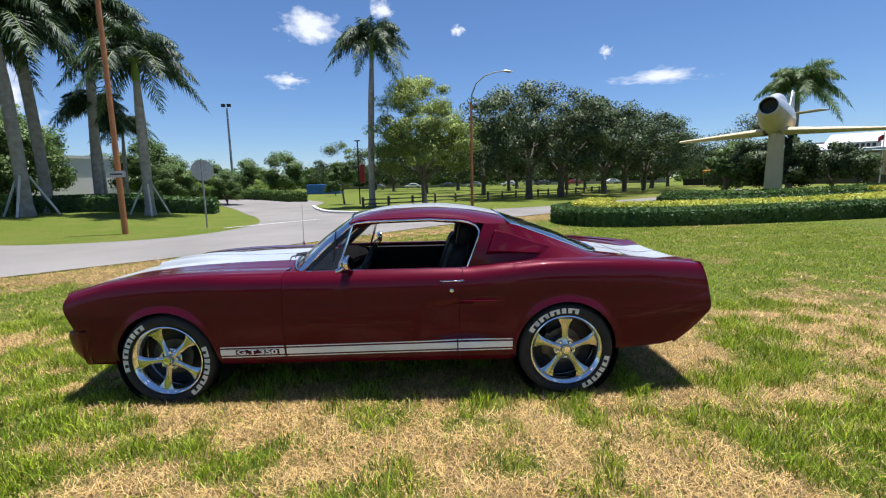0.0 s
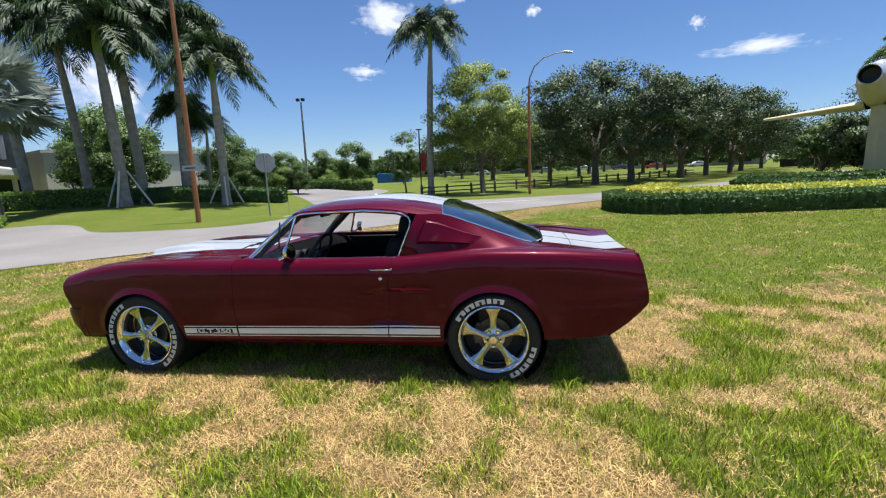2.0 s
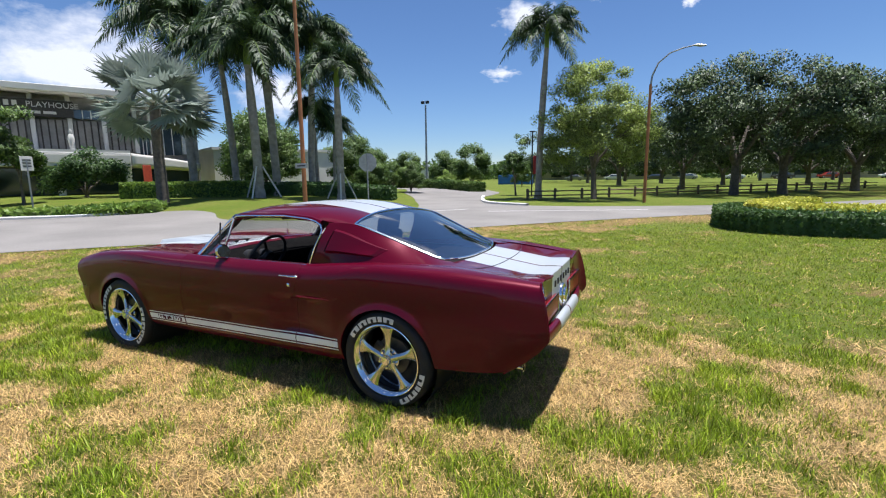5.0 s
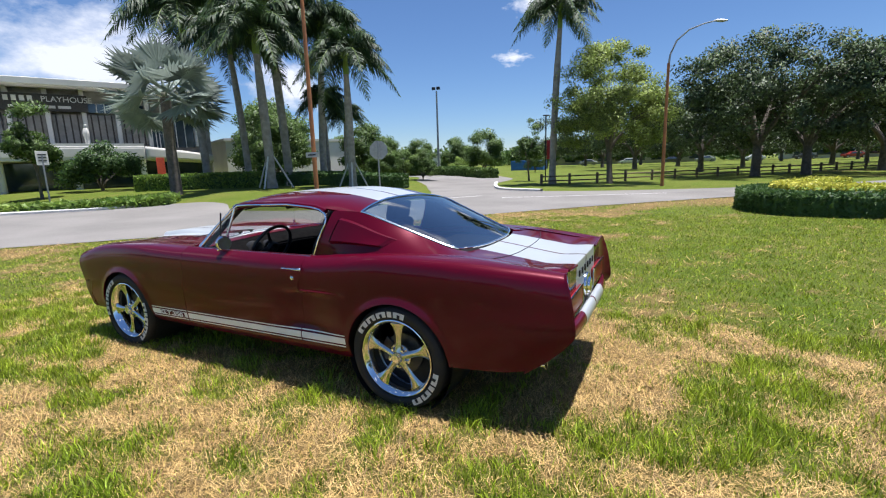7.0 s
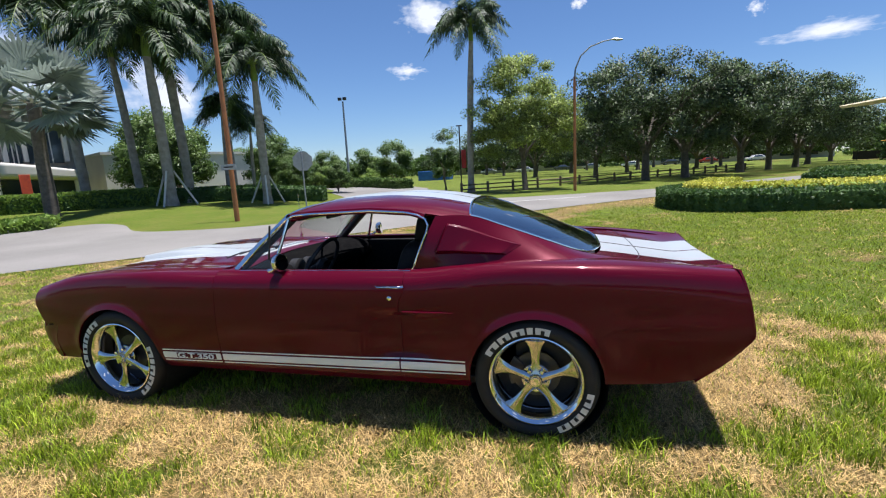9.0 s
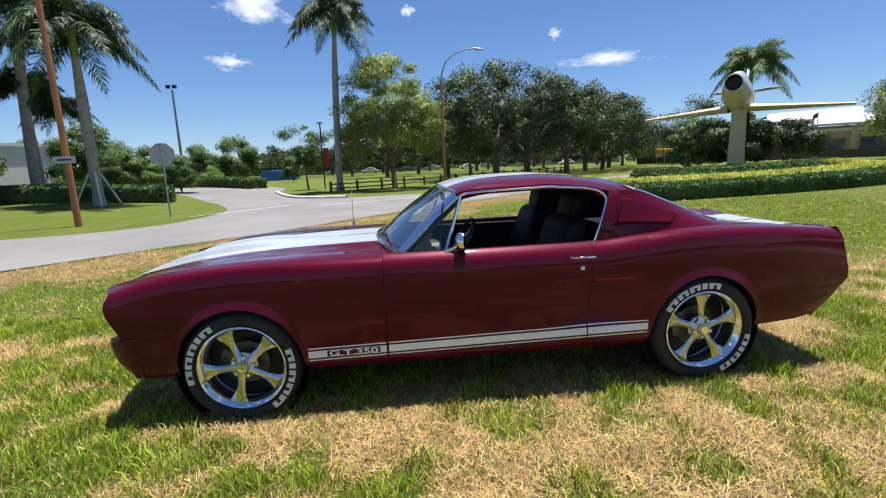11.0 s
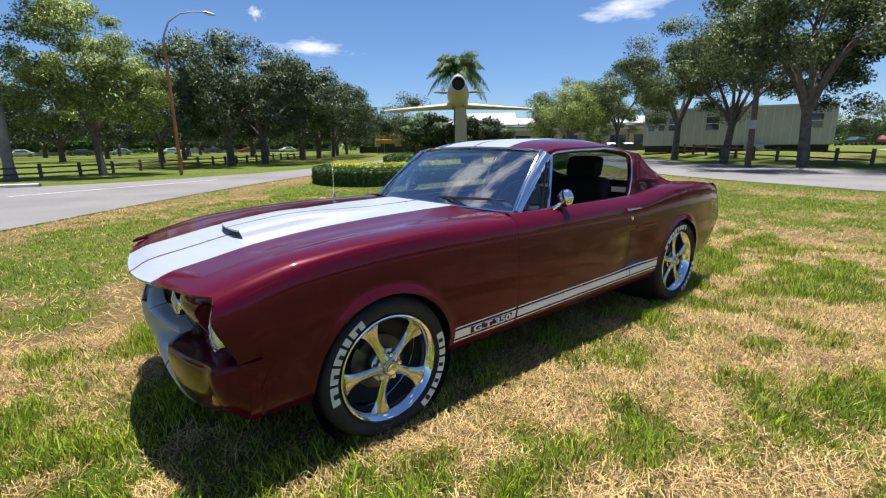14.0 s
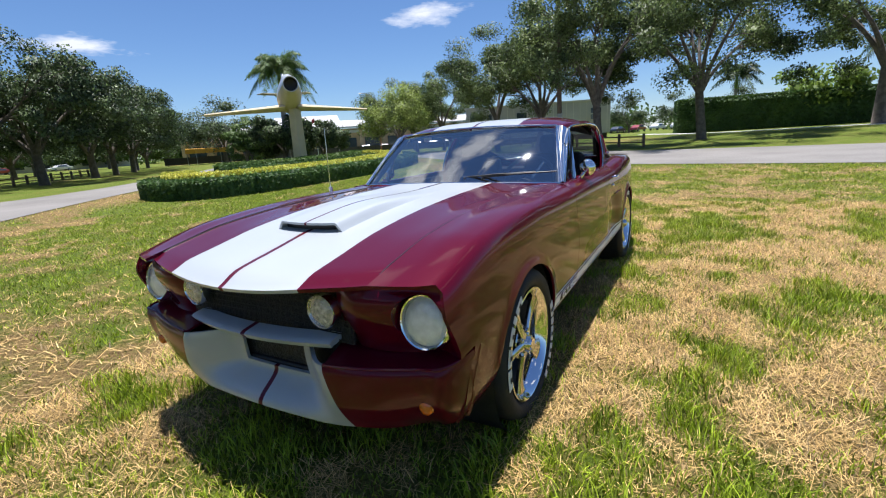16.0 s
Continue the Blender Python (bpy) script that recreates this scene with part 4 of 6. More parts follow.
again(b2, 23.4, 23.6, 80, .88)
again(b2, 22.6, 26.8, 20, 1.0)
put(broad_tree("garden_bush", "upright mid-green bush beside the monument", 3.6, 1.25, .4, .10, MID_LEAF, 47, 9000, .075), 19.3, 27.0)

# ---- buildings ----
hall = thing("playhouse", "two-storey pale stone playhouse with a projecting canopy", "building")
H = Matrix.Translation((-42.0, 11.6, .35)) @ Matrix.Rotation(radians(64), 4, "Z")
# local x runs along the facade, y into the building
part("wall", Mesh().box((-.3, 6.5, 3.85), (32.5, 12, 7.7)).move(H), STONE, hall, "grey stone wall")
part("roof_slab", Mesh().box((-.2, 5.6, 7.85), (33.6, 15, .45)).move(H), PALE, hall, "pale overhanging roof edge", bevel=.04)
cn = part("canopy", Mesh().box((-3.0, -1.3, 2.70), (26.8, 3.8, 1.05)).move(H), PALE, hall, "pale projecting canopy", bevel=.05)
part("canopy_rail", Mesh().box((-3.0, -3.12, 3.32), (26.8, .1, .20)).move(H), PALE, cn)
for k in range(8):
    part("canopy_panel", Mesh().box((-14.2 + k * 3.3, -3.23, 2.75), (2.9, .06, .62)).move(H), PALE, cn, "raised canopy panel", bevel=.02)
part("curved_canopy", Mesh().grid(lambda a, b: (10.45 + 5.2 * a, -3.0 + 2.6 * a ** 1.8, 2.25 - .30 * a + (.95 - .35 * a) * b), steps(0, 1, 14), steps(0, 1, 4)).move(H), PALE, hall, "pale canopy sweeping down in a curve", thick=.25)
part("canopy_soffit", Mesh().grid(lambda a, b: (10.45 + 5.2 * a, (-3.0 + 2.6 * a ** 1.8) * (1 - b) + .3 * b, 2.27 - .30 * a), steps(0, 1, 14), steps(0, 1, 3)).move(H), PALE, hall, "pale canopy underside", thick=.12)
for x_ in [-15.0 + 2.2 * k for k in range(11)] + [9.15, 11.25, 12.35, 14.75]:
    part("pilaster", Mesh().box((x_, .25, 5.5), (.30, .7, 4.3)).move(H), PALE, hall, "pale stone pilaster", bevel=.03)
for k in range(12):
    xc_ = -13.9 + 2.2 * k if k < 10 else (8.08, 10.2)[k - 10]
    w = part("screen_panel", Mesh().box((xc_, .35, 4.65), (1.8, .3, 2.3)).move(H), STONE, hall, "patterned stone screen panel", bevel=.02)
    for j in range(4):
        part("screen_rib", Mesh().box((xc_ - .66 + j * .44, .16, 4.65), (.10, .12, 2.3)).move(H), DARKMETAL, w, "dark screen rib")
for x_, w_, z_, h_ in ((11.8, .75, 4.6, 2.7), (13.55, 2.05, 4.6, 2.7), (8.1, 1.6, 6.3, .7), (10.2, 1.6, 6.3, .7)):
    w = part("window", Mesh().box((x_, .30, z_), (w_, .3, h_)).move(H), DARKWIN, hall, "tall dark window", bevel=.02)
    for j in range(2):
        part("mullion", Mesh().box((x_ - w_ / 6 + j * w_ / 3, .12, z_), (.07, .10, h_)).move(H), PALE, w, "pale mullion")
for k in range(7):
    part("column", Mesh().tube([(-15 + k * 4.2, -2.6, -.2), (-15 + k * 4.2, -2.6, 2.25)], .22, 12).move(H), PALE, hall, "pale canopy column")
part("column", Mesh().tube([(14.9, -.9, -.2), (14.9, -.9, 2.0)], .16, 12).move(H), PALE, hall, "pale canopy column")
part("ground_floor_glass", Mesh().box((-.3, .42, 1.05), (31.6, .2, 2.1)).move(H), DARKWIN, hall, "dark ground floor glazing")
fas = part("sign_band", Mesh().box((1.2, -.15, 6.55), (12.2, .6, 1.20)).move(H), DARKMETAL, hall, "dark sign band")


def lettering(text, m, height, material, parent, name="sign_lettering", depth=.05):
    cu = bpy.data.curves.new(name, "FONT")
    cu.body, cu.size, cu.extrude, cu.align_x = text, height, depth, "LEFT"
    tmp = bpy.data.objects.new(name, cu)
    scene.collection.objects.link(tmp)
    dg = bpy.context.evaluated_depsgraph_get()
    dg.update()
    data = bpy.data.meshes.new_from_object(tmp.evaluated_get(dg))
    bpy.data.objects.remove(tmp)
    data.materials.clear()
    data.materials.append(material)
    ob = new(name, data)
    ob.parent = parent
    ob.matrix_basis = m
    return ob


lettering("PLAYHOUSE", H @ pose(4.55, -.5, 6.60, 90, 0, 0), .56, PALE, fas)
for k in range(6):
    part("sign_bar", Mesh().box((1.75 + k * .44, -.5, 6.80), (.28, .06, .38)).move(H), PALE, fas, "pale letter-sized bar", bevel=.01)
for k, w in enumerate((1.5, .3, 1.3, 1.0)):
    part("sign_bar", Mesh().box((2.7 + .75 * sum((1.5, .3, 1.3, 1.0)[:k]) + .375 * w + .16 * k, -.5, 6.22), (w * .75, .06, .20)).move(H), PALE, fas, "pale text bar", bevel=.01)
st = tagged(part("statue", Mesh().lathe([(0, 0), (.22, 0), (.2, .15), (.12, .25), (.15, .6), (.22, .95), (.14, 1.3), (.09, 1.36), (.13, 1.48), (.09, 1.62), (0, 1.65)], (0, 0, 0), "z", 14).move(H @ pose(6.9, -2.4, 3.24)), PALE), "white statue standing on the playhouse canopy", "statue")
wing_b = thing("annex", "low white stucco annex beside the playhouse", "building")
part("wall", Mesh().box((25.5, 9, 2.0), (15.5, 12, 4.0)).move(H), PALE, wing_b, "white stucco wall")
part("parapet", Mesh().box((25.5, 9, 4.12), (15.8, 12.3, .25)).move(H), PALE, wing_b, "thin white parapet")
hedge("clipped_hedge", smooth_line([(-20, 18), (-23, 15.9), (-26, 13.8)], 4), 1.4, .9, LIME_LEAF, .09, 6000, 35, "lime green hedge before the playhouse")
hedge("flower_bed", smooth_line([(-17, 9.9), (-21.2, 6.2), (-26, 1.5), (-34, -6)], 5), 1.5, .32, LIME_LEAF, .16, 5000, 36, "strappy green planting along the kerb")
hedge("clipped_hedge", smooth_line([(-12, 21.5), (-17, 20), (-23, 18)], 4), 1.3, .8, HEDGE_LEAF, .09, 5000, 37, "dark green shrubs under the palms")
hedge("clipped_hedge", smooth_line([(-12, 36), (-22, 40), (-38, 42), (-60, 50)], 5), 2.0, .8, MID_LEAF, .14, 9000, 38, "loose green hedge across the road")
db = put(broad_tree("dark_shrub", "dark rounded shrub before the playhouse", 3.0, 2.3, .2, .12, HEDGE_LEAF, 43, 14000, .085, "playhouse shrubs"), -31.2, 14.4)
again(db, -31.5, 7.0, 60, .9)
put(broad_tree("young_tree", "young green tree on a white trunk before the playhouse", 5.5, 1.25, 1.5, .08, MID_LEAF, 44, 9000, .085, clump=.34), -29.7, 10.4)

# arts building and low roofs far behind
far_b = thing("tan_building", "long low tan building with white sloping roofs beyond the park", "building")
F = Matrix.Translation((60.6, 69.5, 0)) @ Matrix.Rotation(radians(-45), 4, "Z")
# local x runs along the front towards the east, y away from the lawn
part("wall", Mesh().box((16, 9.5, 2.4), (66, 18, 4.8)).move(F), TAN, far_b, "tan stucco wall")


def roof_slope(x0, x1, y0, y1, z0, z1):
    return Mesh().prism([(x0, y0), (x1, y0), (x1, y1), (x0, y1)], 0, .3).move(Matrix(((1, 0, 0, 0), (0, 1, 0, 0), (0, (z1 - z0) / (y1 - y0), 1, z0 - y0 * (z1 - z0) / (y1 - y0)), (0, 0, 0, 1)))).move(F)


part("roof", roof_slope(-1, 12, -.8, 12, 4.85, 7.9), WHITE_ROOF, far_b, "white upper roof slope", smooth=False)
part("roof", roof_slope(12.2, 49, -.8, 12, 4.85, 6.7), WHITE_ROOF, far_b, "white lower roof slope", smooth=False)
part("roof", roof_slope(-17, -1.2, 1.5, 12, 4.85, 6.4), WHITE_ROOF, far_b, "white side roof slope", smooth=False)
part("roof_ridge", Mesh().box((14, 12.6, 6.2), (40, 1.2, 1.6)).move(F), STONE, far_b, "grey ridge behind the roofs")
for k in range(13):
    part("window", Mesh().box((-14.5 + k * 4.6, .45, 2.0), (2.9, .3, 1.9)).move(F), DARKWIN, far_b, "dark window")
    part("pier", Mesh().box((-16.7 + k * 4.6, .25, 2.4), (.7, .7, 4.8)).move(F), TAN, far_b, "tan pier")
part("fascia", Mesh().box((16, .30, 4.2), (66, .5, .5)).move(F), PALE, far_b, "pale fascia band")
sgb = part("sign_panel", Mesh().box((3.2, -.1, 5.6), (5.6, .3, 1.0)).move(F), PALE, far_b, "pale sign panel")
for k in range(8):
    part("sign_bar", Mesh().box((.9 + k * .62, -.28, 5.6), (.38, .06, .5)).move(F), DARKMETAL, sgb, "dark letter-sized bar")
flag = thing("flag_pole", "white flagpole with a red flag before the tan building", "flagpole", at=(56.5, 56.0, 0))
part("pole", Mesh().tube([(0, 0, 0), (0, 0, 6.6)], [.07, .04], 8), PALE, flag)
part("flag", Mesh().grid(lambda a, b: (-.85 * a, .10 * math.sin(5 * a), 5.6 - .35 * a + .65 * b), steps(0, 1, 6), steps(0, 1, 3)), REDCLOTH, flag, "red flag", thick=.01)
wl_ = thing("dark_fence", "long dark screen fence before the tan building", "fence")
part("screen", Mesh().box((16, -12, .65), (66, .08, 1.1)).move(F), DARKMETAL, wl_, "dark mesh screen")
for k in range(23):
    part("post", Mesh().box((-16.5 + k * 3, -12, .65), (.1, .14, 1.3)).move(F), BLACK, wl_)
aw = thing("awning_tent", "orange-yellow awning on posts beyond the park", "awning", at=(42.1, 64.5, 0))
part("cover", Mesh().prism([(-3, -1.2), (3, -1.2), (3, 1.2), (-3, 1.2)], 1.7, 2.4), AWNING, aw, "orange-yellow awning cover", bevel=.1)
for dx in (-2.8, 2.8):
    for dy in (-1.1, 1.1):
        part("post", Mesh().tube([(dx, dy, 0), (dx, dy, 1.75)], .04, 6), STEEL, aw)
for x, y, w, h, t in ((-10, 150, 44, 3.2, 5), (50, 150, 44, 3.2, -20), (-80, 120, 36, 4.4, 20)):
    b = thing("far_building", "low pale building far beyond the park", "building")
    part("wall", Mesh().box((x, y, h / 2), (w, 10, h), turn=t), PALE, b)
    part("roof", Mesh().box((x, y, h + .2), (w + 1, 11, .5), turn=t), STEEL, b)
    for k in range(8):
        c, s = math.cos(radians(t)), math.sin(radians(t))
        u = (k - 3.5) * w / 9
        part("window", Mesh().box((x + u * c + 5.02 * s, y + u * s - 5.02 * c, h * .45), (w / 14, .1, h * .4), turn=t), DARKWIN, b)
tr = thing("trailer", "long white mobile office trailer behind the oaks", "trailer")
TM = Matrix.Translation((41.6, 13.0, .42)) @ Matrix.Rotation(radians(-68), 4, "Z")
part("body", Mesh().box((0, 0, 2.05), (13.2, 3.3, 2.9)).move(TM), WHITE_ROOF, tr, "white panelled body", bevel=.04)
for k in range(22):
    part("panel_rib", Mesh().box((-6.3 + k * .6, -1.665, 2.05), (.04, .03, 2.8)).move(TM), PALE, tr, "thin panel joint")
part("roof_edge", Mesh().box((0, 0, 3.56), (13.4, 3.5, .12)).move(TM), PALE, tr, "pale roof edge")
# black block stands in for the shade in the gap under the body
part("underside_shade", Mesh().box((0, .1, .30), (12.8, 2.8, .55)).move(TM), BLACK, tr, "black block for the shade under the body")
for k, (dx, w) in enumerate(((-6.0, .45), (-5.2, .45), (-4.4, .45), (-1.4, .9), (5.3, .9))):
    wn_ = part("window", Mesh().box((dx, -1.70, 2.35), (w, .06, 1.0)).move(TM), DARKWIN, tr, "small dark window")
    part("window_frame", Mesh().box((dx, -1.735, 2.35), (w + .1, .03, .06)).move(TM), PALE, wn_, "pale window bar")
stp = part("steps", Mesh().box((1.6, -2.0, .35), (1.3, .5, .7)).box((1.6, -2.4, .2), (1.3, .4, .4)).move(TM), STEEL, tr)
hedge("tall_hedge", smooth_line([(41, 0.8), (42.3, -6), (43.3, -13), (44, -26)], 5), 2.2, 2.6, HEDGE_LEAF, .10, 30000, 39, "tall dark green hedge beyond the side road")
ribbon("footpath", smooth_line([(48, 4), (35.5, -1.0), (33.5, -8), (30, -20)]), 1.2, .04, CONCRETE, "pale concrete footpath", "footpath", kind="structure")
fan2 = put(royal_palm("arching palm behind the tall hedge", 3.5, .15, 2.6, 45, 14), 46, -3.5)
again(fan2, 45, -14, 120, 1.4)
put(broad_tree("garden_bush", "yellow-green tropical shrub behind the hedge", 5.2, 3.2, 1, .15, LIME_LEAF, 46, 5000, .2), 44.5, -9)

CARPAINTS = [mat("car_white", (.7, .7, .7), rough=.3, coat=1, scale=2), mat("car_dark", (.03, .035, .05), rough=.3, coat=1, scale=2), mat("car_red", (.3, .02, .02), rough=.3, coat=1, scale=2), mat("car_silver", (.4, .41, .42), rough=.3, metal=.5, coat=1, scale=2)]


def far_car(paint, x, y, turn, label, z=None):
    c = thing("parked_car", label, "car", "far parked cars")
    prof = [(-2.2, .35), (-2.25, .65), (-2.1, .85), (-1.2, .95), (-.6, 1.42), (.9, 1.45), (1.6, 1.0), (2.15, .9), (2.2, .4)]
    me = Mesh()
    n = len(prof)
    for y_, k in ((-.85, 1), (.85, 1)):
        me.v += [(a, y_ * (.86 if b > 1.2 else 1), b) for a, b in prof]
    me.f += [tuple(range(n)), tuple(range(n, 2 * n))[::-1]]
    me.m += [0, 0]
    for k in range(n):
        a, b = k, (k + 1) % n
        me.f.append((a, a + n, b + n, b))
        me.m.append(0)
    part("body", me, paint, c, smooth=False, bevel=.06)
    for s in (-1, 1):
        part("side_window", Mesh().grid(lambda a, b: (-.95 + .35 * b + a * (2.2 - .75 * b), s * (.865 - .10 * b), .98 + .36 * b), steps(0, 1, 4), steps(0, 1, 2)), DARKWIN, c, "dark side window", thick=.01)
    for wx in (-1.4, 1.4):
        for s in (-1, 1):
            w = part("wheel", Mesh().lathe([(0, .1 * s), (.2, .1 * s), (.31, .08 * s), (.32, -.1 * s), (0, -.1 * s)], (wx, s * .78, .32), "y", 16), RUBBER, c)
            part("rim", Mesh().lathe([(0, .105 * s), (.19, .105 * s), (.2, .1 * s)], (wx, s * .785, .32), "y", 12), STEEL, w)
    c.matrix_basis = Matrix.Translation((x, y, rise(x, y) if z is None else z)) @ Matrix.Rotation(radians(turn), 4, "Z")
    return c


lots = [(0, 112, 8, "white"), (2, 112.5, 12, "red"), (1, 110, 16, "dark"), (0, 114, 4, "white"), (3, 115, 0, "silver"), (0, 116, -4, "white"), (3, 108, 20, "silver")]
for k, x, y, cname in lots:
    far_car(CARPAINTS[k], x, y, 160, cname + " car parked in the lot beyond the trees")
for k, (x, y, c) in enumerate([(-8, 122, 0), (1.5, 126, 1), (9, 128, 3), (19, 128, 0), (29, 130, 1), (38, 131, 2), (48, 128, 0), (-17, 118, 3)]):
    far_car(CARPAINTS[c], x, y, 5, ("white", "dark", "red", "silver")[c] + " car parked beyond the park")
for k, (x, y, c) in enumerate([(73, 50, 0), (74.6, 47.4, 1), (76.2, 44.8, 3), (77.6, 42.2, 0), (71.2, 53, 1), (69.4, 56, 3), (79, 39.4, 1)]):
    far_car(CARPAINTS[c], x, y, 33 + 3 * k, ("white", "dark", "red", "silver")[c] + " car parked under the roadside oaks")
bt = thing("blue_container", "blue covered container beyond the road", "container")
part("body", Mesh().box((-19.5, 74, .8), (5.5, 2.4, 1.6)), BLUE, bt, bevel=.05)
rs = thing("red_post_sign", "slim red sign board before the playhouse", "sign", at=(-25.0, 14.6, rise(-25, 14.6)))
part("board", Mesh().box((0, 0, 1.0), (.06, .5, 1.9)), SIGNRED, rs, bevel=.02)
# woods that close the horizon
rng = np.random.default_rng(77)
pts = []
for k in range(420):
    a = rng.uniform(0, 2 * np.pi)
    r = rng.uniform(160, 215)
    s = rng.uniform(3.6, 6.2)
    c = np.array([r * np.cos(a), r * np.sin(a), s * .7])
    q = rng.normal(size=(250, 3))
    pts.append(q / np.linalg.norm(q, axis=1)[:, None] * rng.random((250, 1)) ** .4 * (s, s, s * .8) + c)
for k in range(110):
    s = rng.uniform(2.2, 3.6)
    c = np.array([rng.uniform(-45, 85), rng.uniform(134, 142), s + .9])
    q = rng.normal(size=(250, 3))
    pts.append(q / np.linalg.norm(q, axis=1)[:, None] * rng.random((250, 1)) ** .4 * (s, s, s * .8) + c)
leaf_cloud("far_woods", np.concatenate(pts), .66, MID_LEAF, 78, label="belt of green trees along the horizon", kind="stuff")["category"] = "trees"


# ---- clouds ----
def cloud_mat(seed, dens):
    m = bpy.data.materials.new("cloud")
    m.use_nodes = True
    nt = m.node_tree
    nt.nodes.remove(nt.nodes["Principled BSDF"])
    co = nt.nodes.new("ShaderNodeTexCoord")
    nz = nt.nodes.new("ShaderNodeTexNoise")
    nz.noise_dimensions = "4D"
    nz.inputs["Scale"].default_value, nz.inputs["Detail"].default_value, nz.inputs["Roughness"].default_value = 2.2, 9, .58
    nz.inputs["W"].default_value = seed
    nt.links.new(co.outputs["Object"], nz.inputs["Vector"])
    ln = nt.nodes.new("ShaderNodeVectorMath")
    ln.operation = "LENGTH"
    nt.links.new(co.outputs["Object"], ln.inputs[0])
    sub = nt.nodes.new("ShaderNodeMath")
    sub.operation = "MULTIPLY_ADD"
    sub.inputs[1].default_value, sub.inputs[2].default_value = -.62, dens
    nt.links.new(ln.outputs["Value"], sub.inputs[0])
    add = nt.nodes.new("ShaderNodeMath")
    add.operation = "ADD"
    nt.links.new(sub.outputs[0], add.inputs[0])
    nt.links.new(nz.outputs["Fac"], add.inputs[1])
    mr = nt.nodes.new("ShaderNodeMapRange")
    mr.inputs["From Min"].default_value, mr.inputs["From Max"].default_value = .52, .80
    nt.links.new(add.outputs[0], mr.inputs["Value"])
    em = nt.nodes.new("ShaderNodeEmission")
    em.inputs["Color"].default_value, em.inputs["Strength"].default_value = (.90, .94, 1, 1), .64
    tp = nt.nodes.new("ShaderNodeBsdfTransparent")
    mx = nt.nodes.new("ShaderNodeMixShader")
    nt.links.new(mr.outputs[0], mx.inputs[0])
    nt.links.new(tp.outputs[0], mx.inputs[1])
    nt.links.new(em.outputs[0], mx.inputs[2])
    nt.links.new(mx.outputs[0], nt.nodes["Material Output"].inputs["Surface"])
    return m


def cloud(az, el, w, h, seed, dens=.42, dist=900):
    """A far cloud, as a sheet of vapour: az degrees from +y towards +x, el above the horizon."""
    c = Vector((math.sin(radians(az)) * math.cos(radians(el)), math.cos(radians(az)) * math.cos(radians(el)), math.sin(radians(el)))) * dist
    me = Mesh().grid(lambda a, b: (a, b, 0), steps(-1, 1, 2), steps(-1, 1, 2))
    ob = part("cloud", me, cloud_mat(seed, dens), smooth=False)
    k = math.tan(radians(1)) * dist
    ob.matrix_basis = look(tuple(c), (0, 0, 0)) @ Matrix.Diagonal((w * k, h * k, 1, 1))
    ob.visible_shadow = False
    return tagged(ob, "small white fair-weather cloud", "cloud", kind="structure")


cloud(-15, 17.5, 5.5, 3.2, 1.0, .40)
cloud(-18, 11.8, 3.6, 1.5, 2.3, .36)
cloud(-7, 19.5, 2.4, 1.8, 3.1, .38)
cloud(2, 17.2, 1.3, 1.0, 4.4, .40)
cloud(19, 14.0, 1.6, 1.3, 5.2, .32)
cloud(25, 10.8, 9.0, 2.2, 6.6, .27)
cloud(-62, 11.0, 12.0, 6.5, 7.9, .46)
cloud(-44, 9.0, 7.0, 5.0, 8.8, .42)
cloud(-80, 14, 10.0, 5.0, 9.7, .36)
cloud(60, 14.0, 10.0, 3.0, 10.5, .25)

# more of the same glowing clouds, added unseen overhead and behind for windscreen reflections
cloud(6, 50, 15, 8, 50.3, .50)
cloud(-24, 60, 12, 8, 52.1, .46)
cloud(34, 62, 12, 8, 54.7, .46)
crng = random.Random(5)
for k in range(16):
    cloud(22.5 * k + crng.uniform(-8, 8), crng.choice((30, 44, 58, 70)) + crng.uniform(-6, 6), crng.uniform(7, 13), crng.uniform(4, 7), 20 + k * 1.7, crng.uniform(.34, .46))


# ---- the car ----
car = thing("sports_car", "classic burgundy fastback coupe with white racing stripes parked on grass", "car")
RW, HUB_F, HUB_R, XF, XR, ARCH = 0.326, 0.308, 0.328, -1.3715, 1.3715, 0.346
zS = pw([(-2.12, .768), (-2.05, .784), (-1.95, .806), (-1.73, .847), (-1.35, .878), (-.96, .888), (-.55, .888), (.2, .89), (.7, .893), (.95, .915), (1.3, .938), (1.7, .932), (2.1, .905), (2.33, .88)])
WID = pw([(-2.12, .812), (-1.95, .822), (-1.6, .828), (-1.2, .835), (0, .835), (1.3, .84), (1.7, .82), (2.0, .785), (2.2, .745), (2.40, .70)])
PROF = pw([(.20, -.10), (.26, -.06), (.30, -.035), (.36, -.018), (.48, -.006), (.56, 0), (.62, -.0015), (.68, -.007), (.74, -.011), (.80, -.017), (.845, -.026), (.868, -.040), (.885, -.072)])


def side(x, z):
    """Half-width of the body at x and height z."""
    zz = z if z < .66 else .66 + (z - .66) * .225 / (zS(x) - .66)
    crisp = 1 - .52 * smooth01(-.6, -1.3, x) - .38 * smooth01(.95, 1.4, x) if zz > .845 else 1
    p = PROF(zz)
    y = WID(x) + (p if zz < .845 else -.026 + (p + .026) * crisp)
    cove = smooth01(.35, .66, x) * (1 - smooth01(.70, 1.0, x)) * smooth01(.38, .46, z) * (1 - smooth01(.665, .69, z))
    y -= .035 * cove
    for xc, zc in ((XF, HUB_F), (XR, HUB_R)):
        r = math.hypot(x - xc, z - zc)
        if z > zc - .05:
            y += .010 * math.exp(-((r - ARCH) / .028) ** 2) * smooth01(.30, .40, z)
    return y


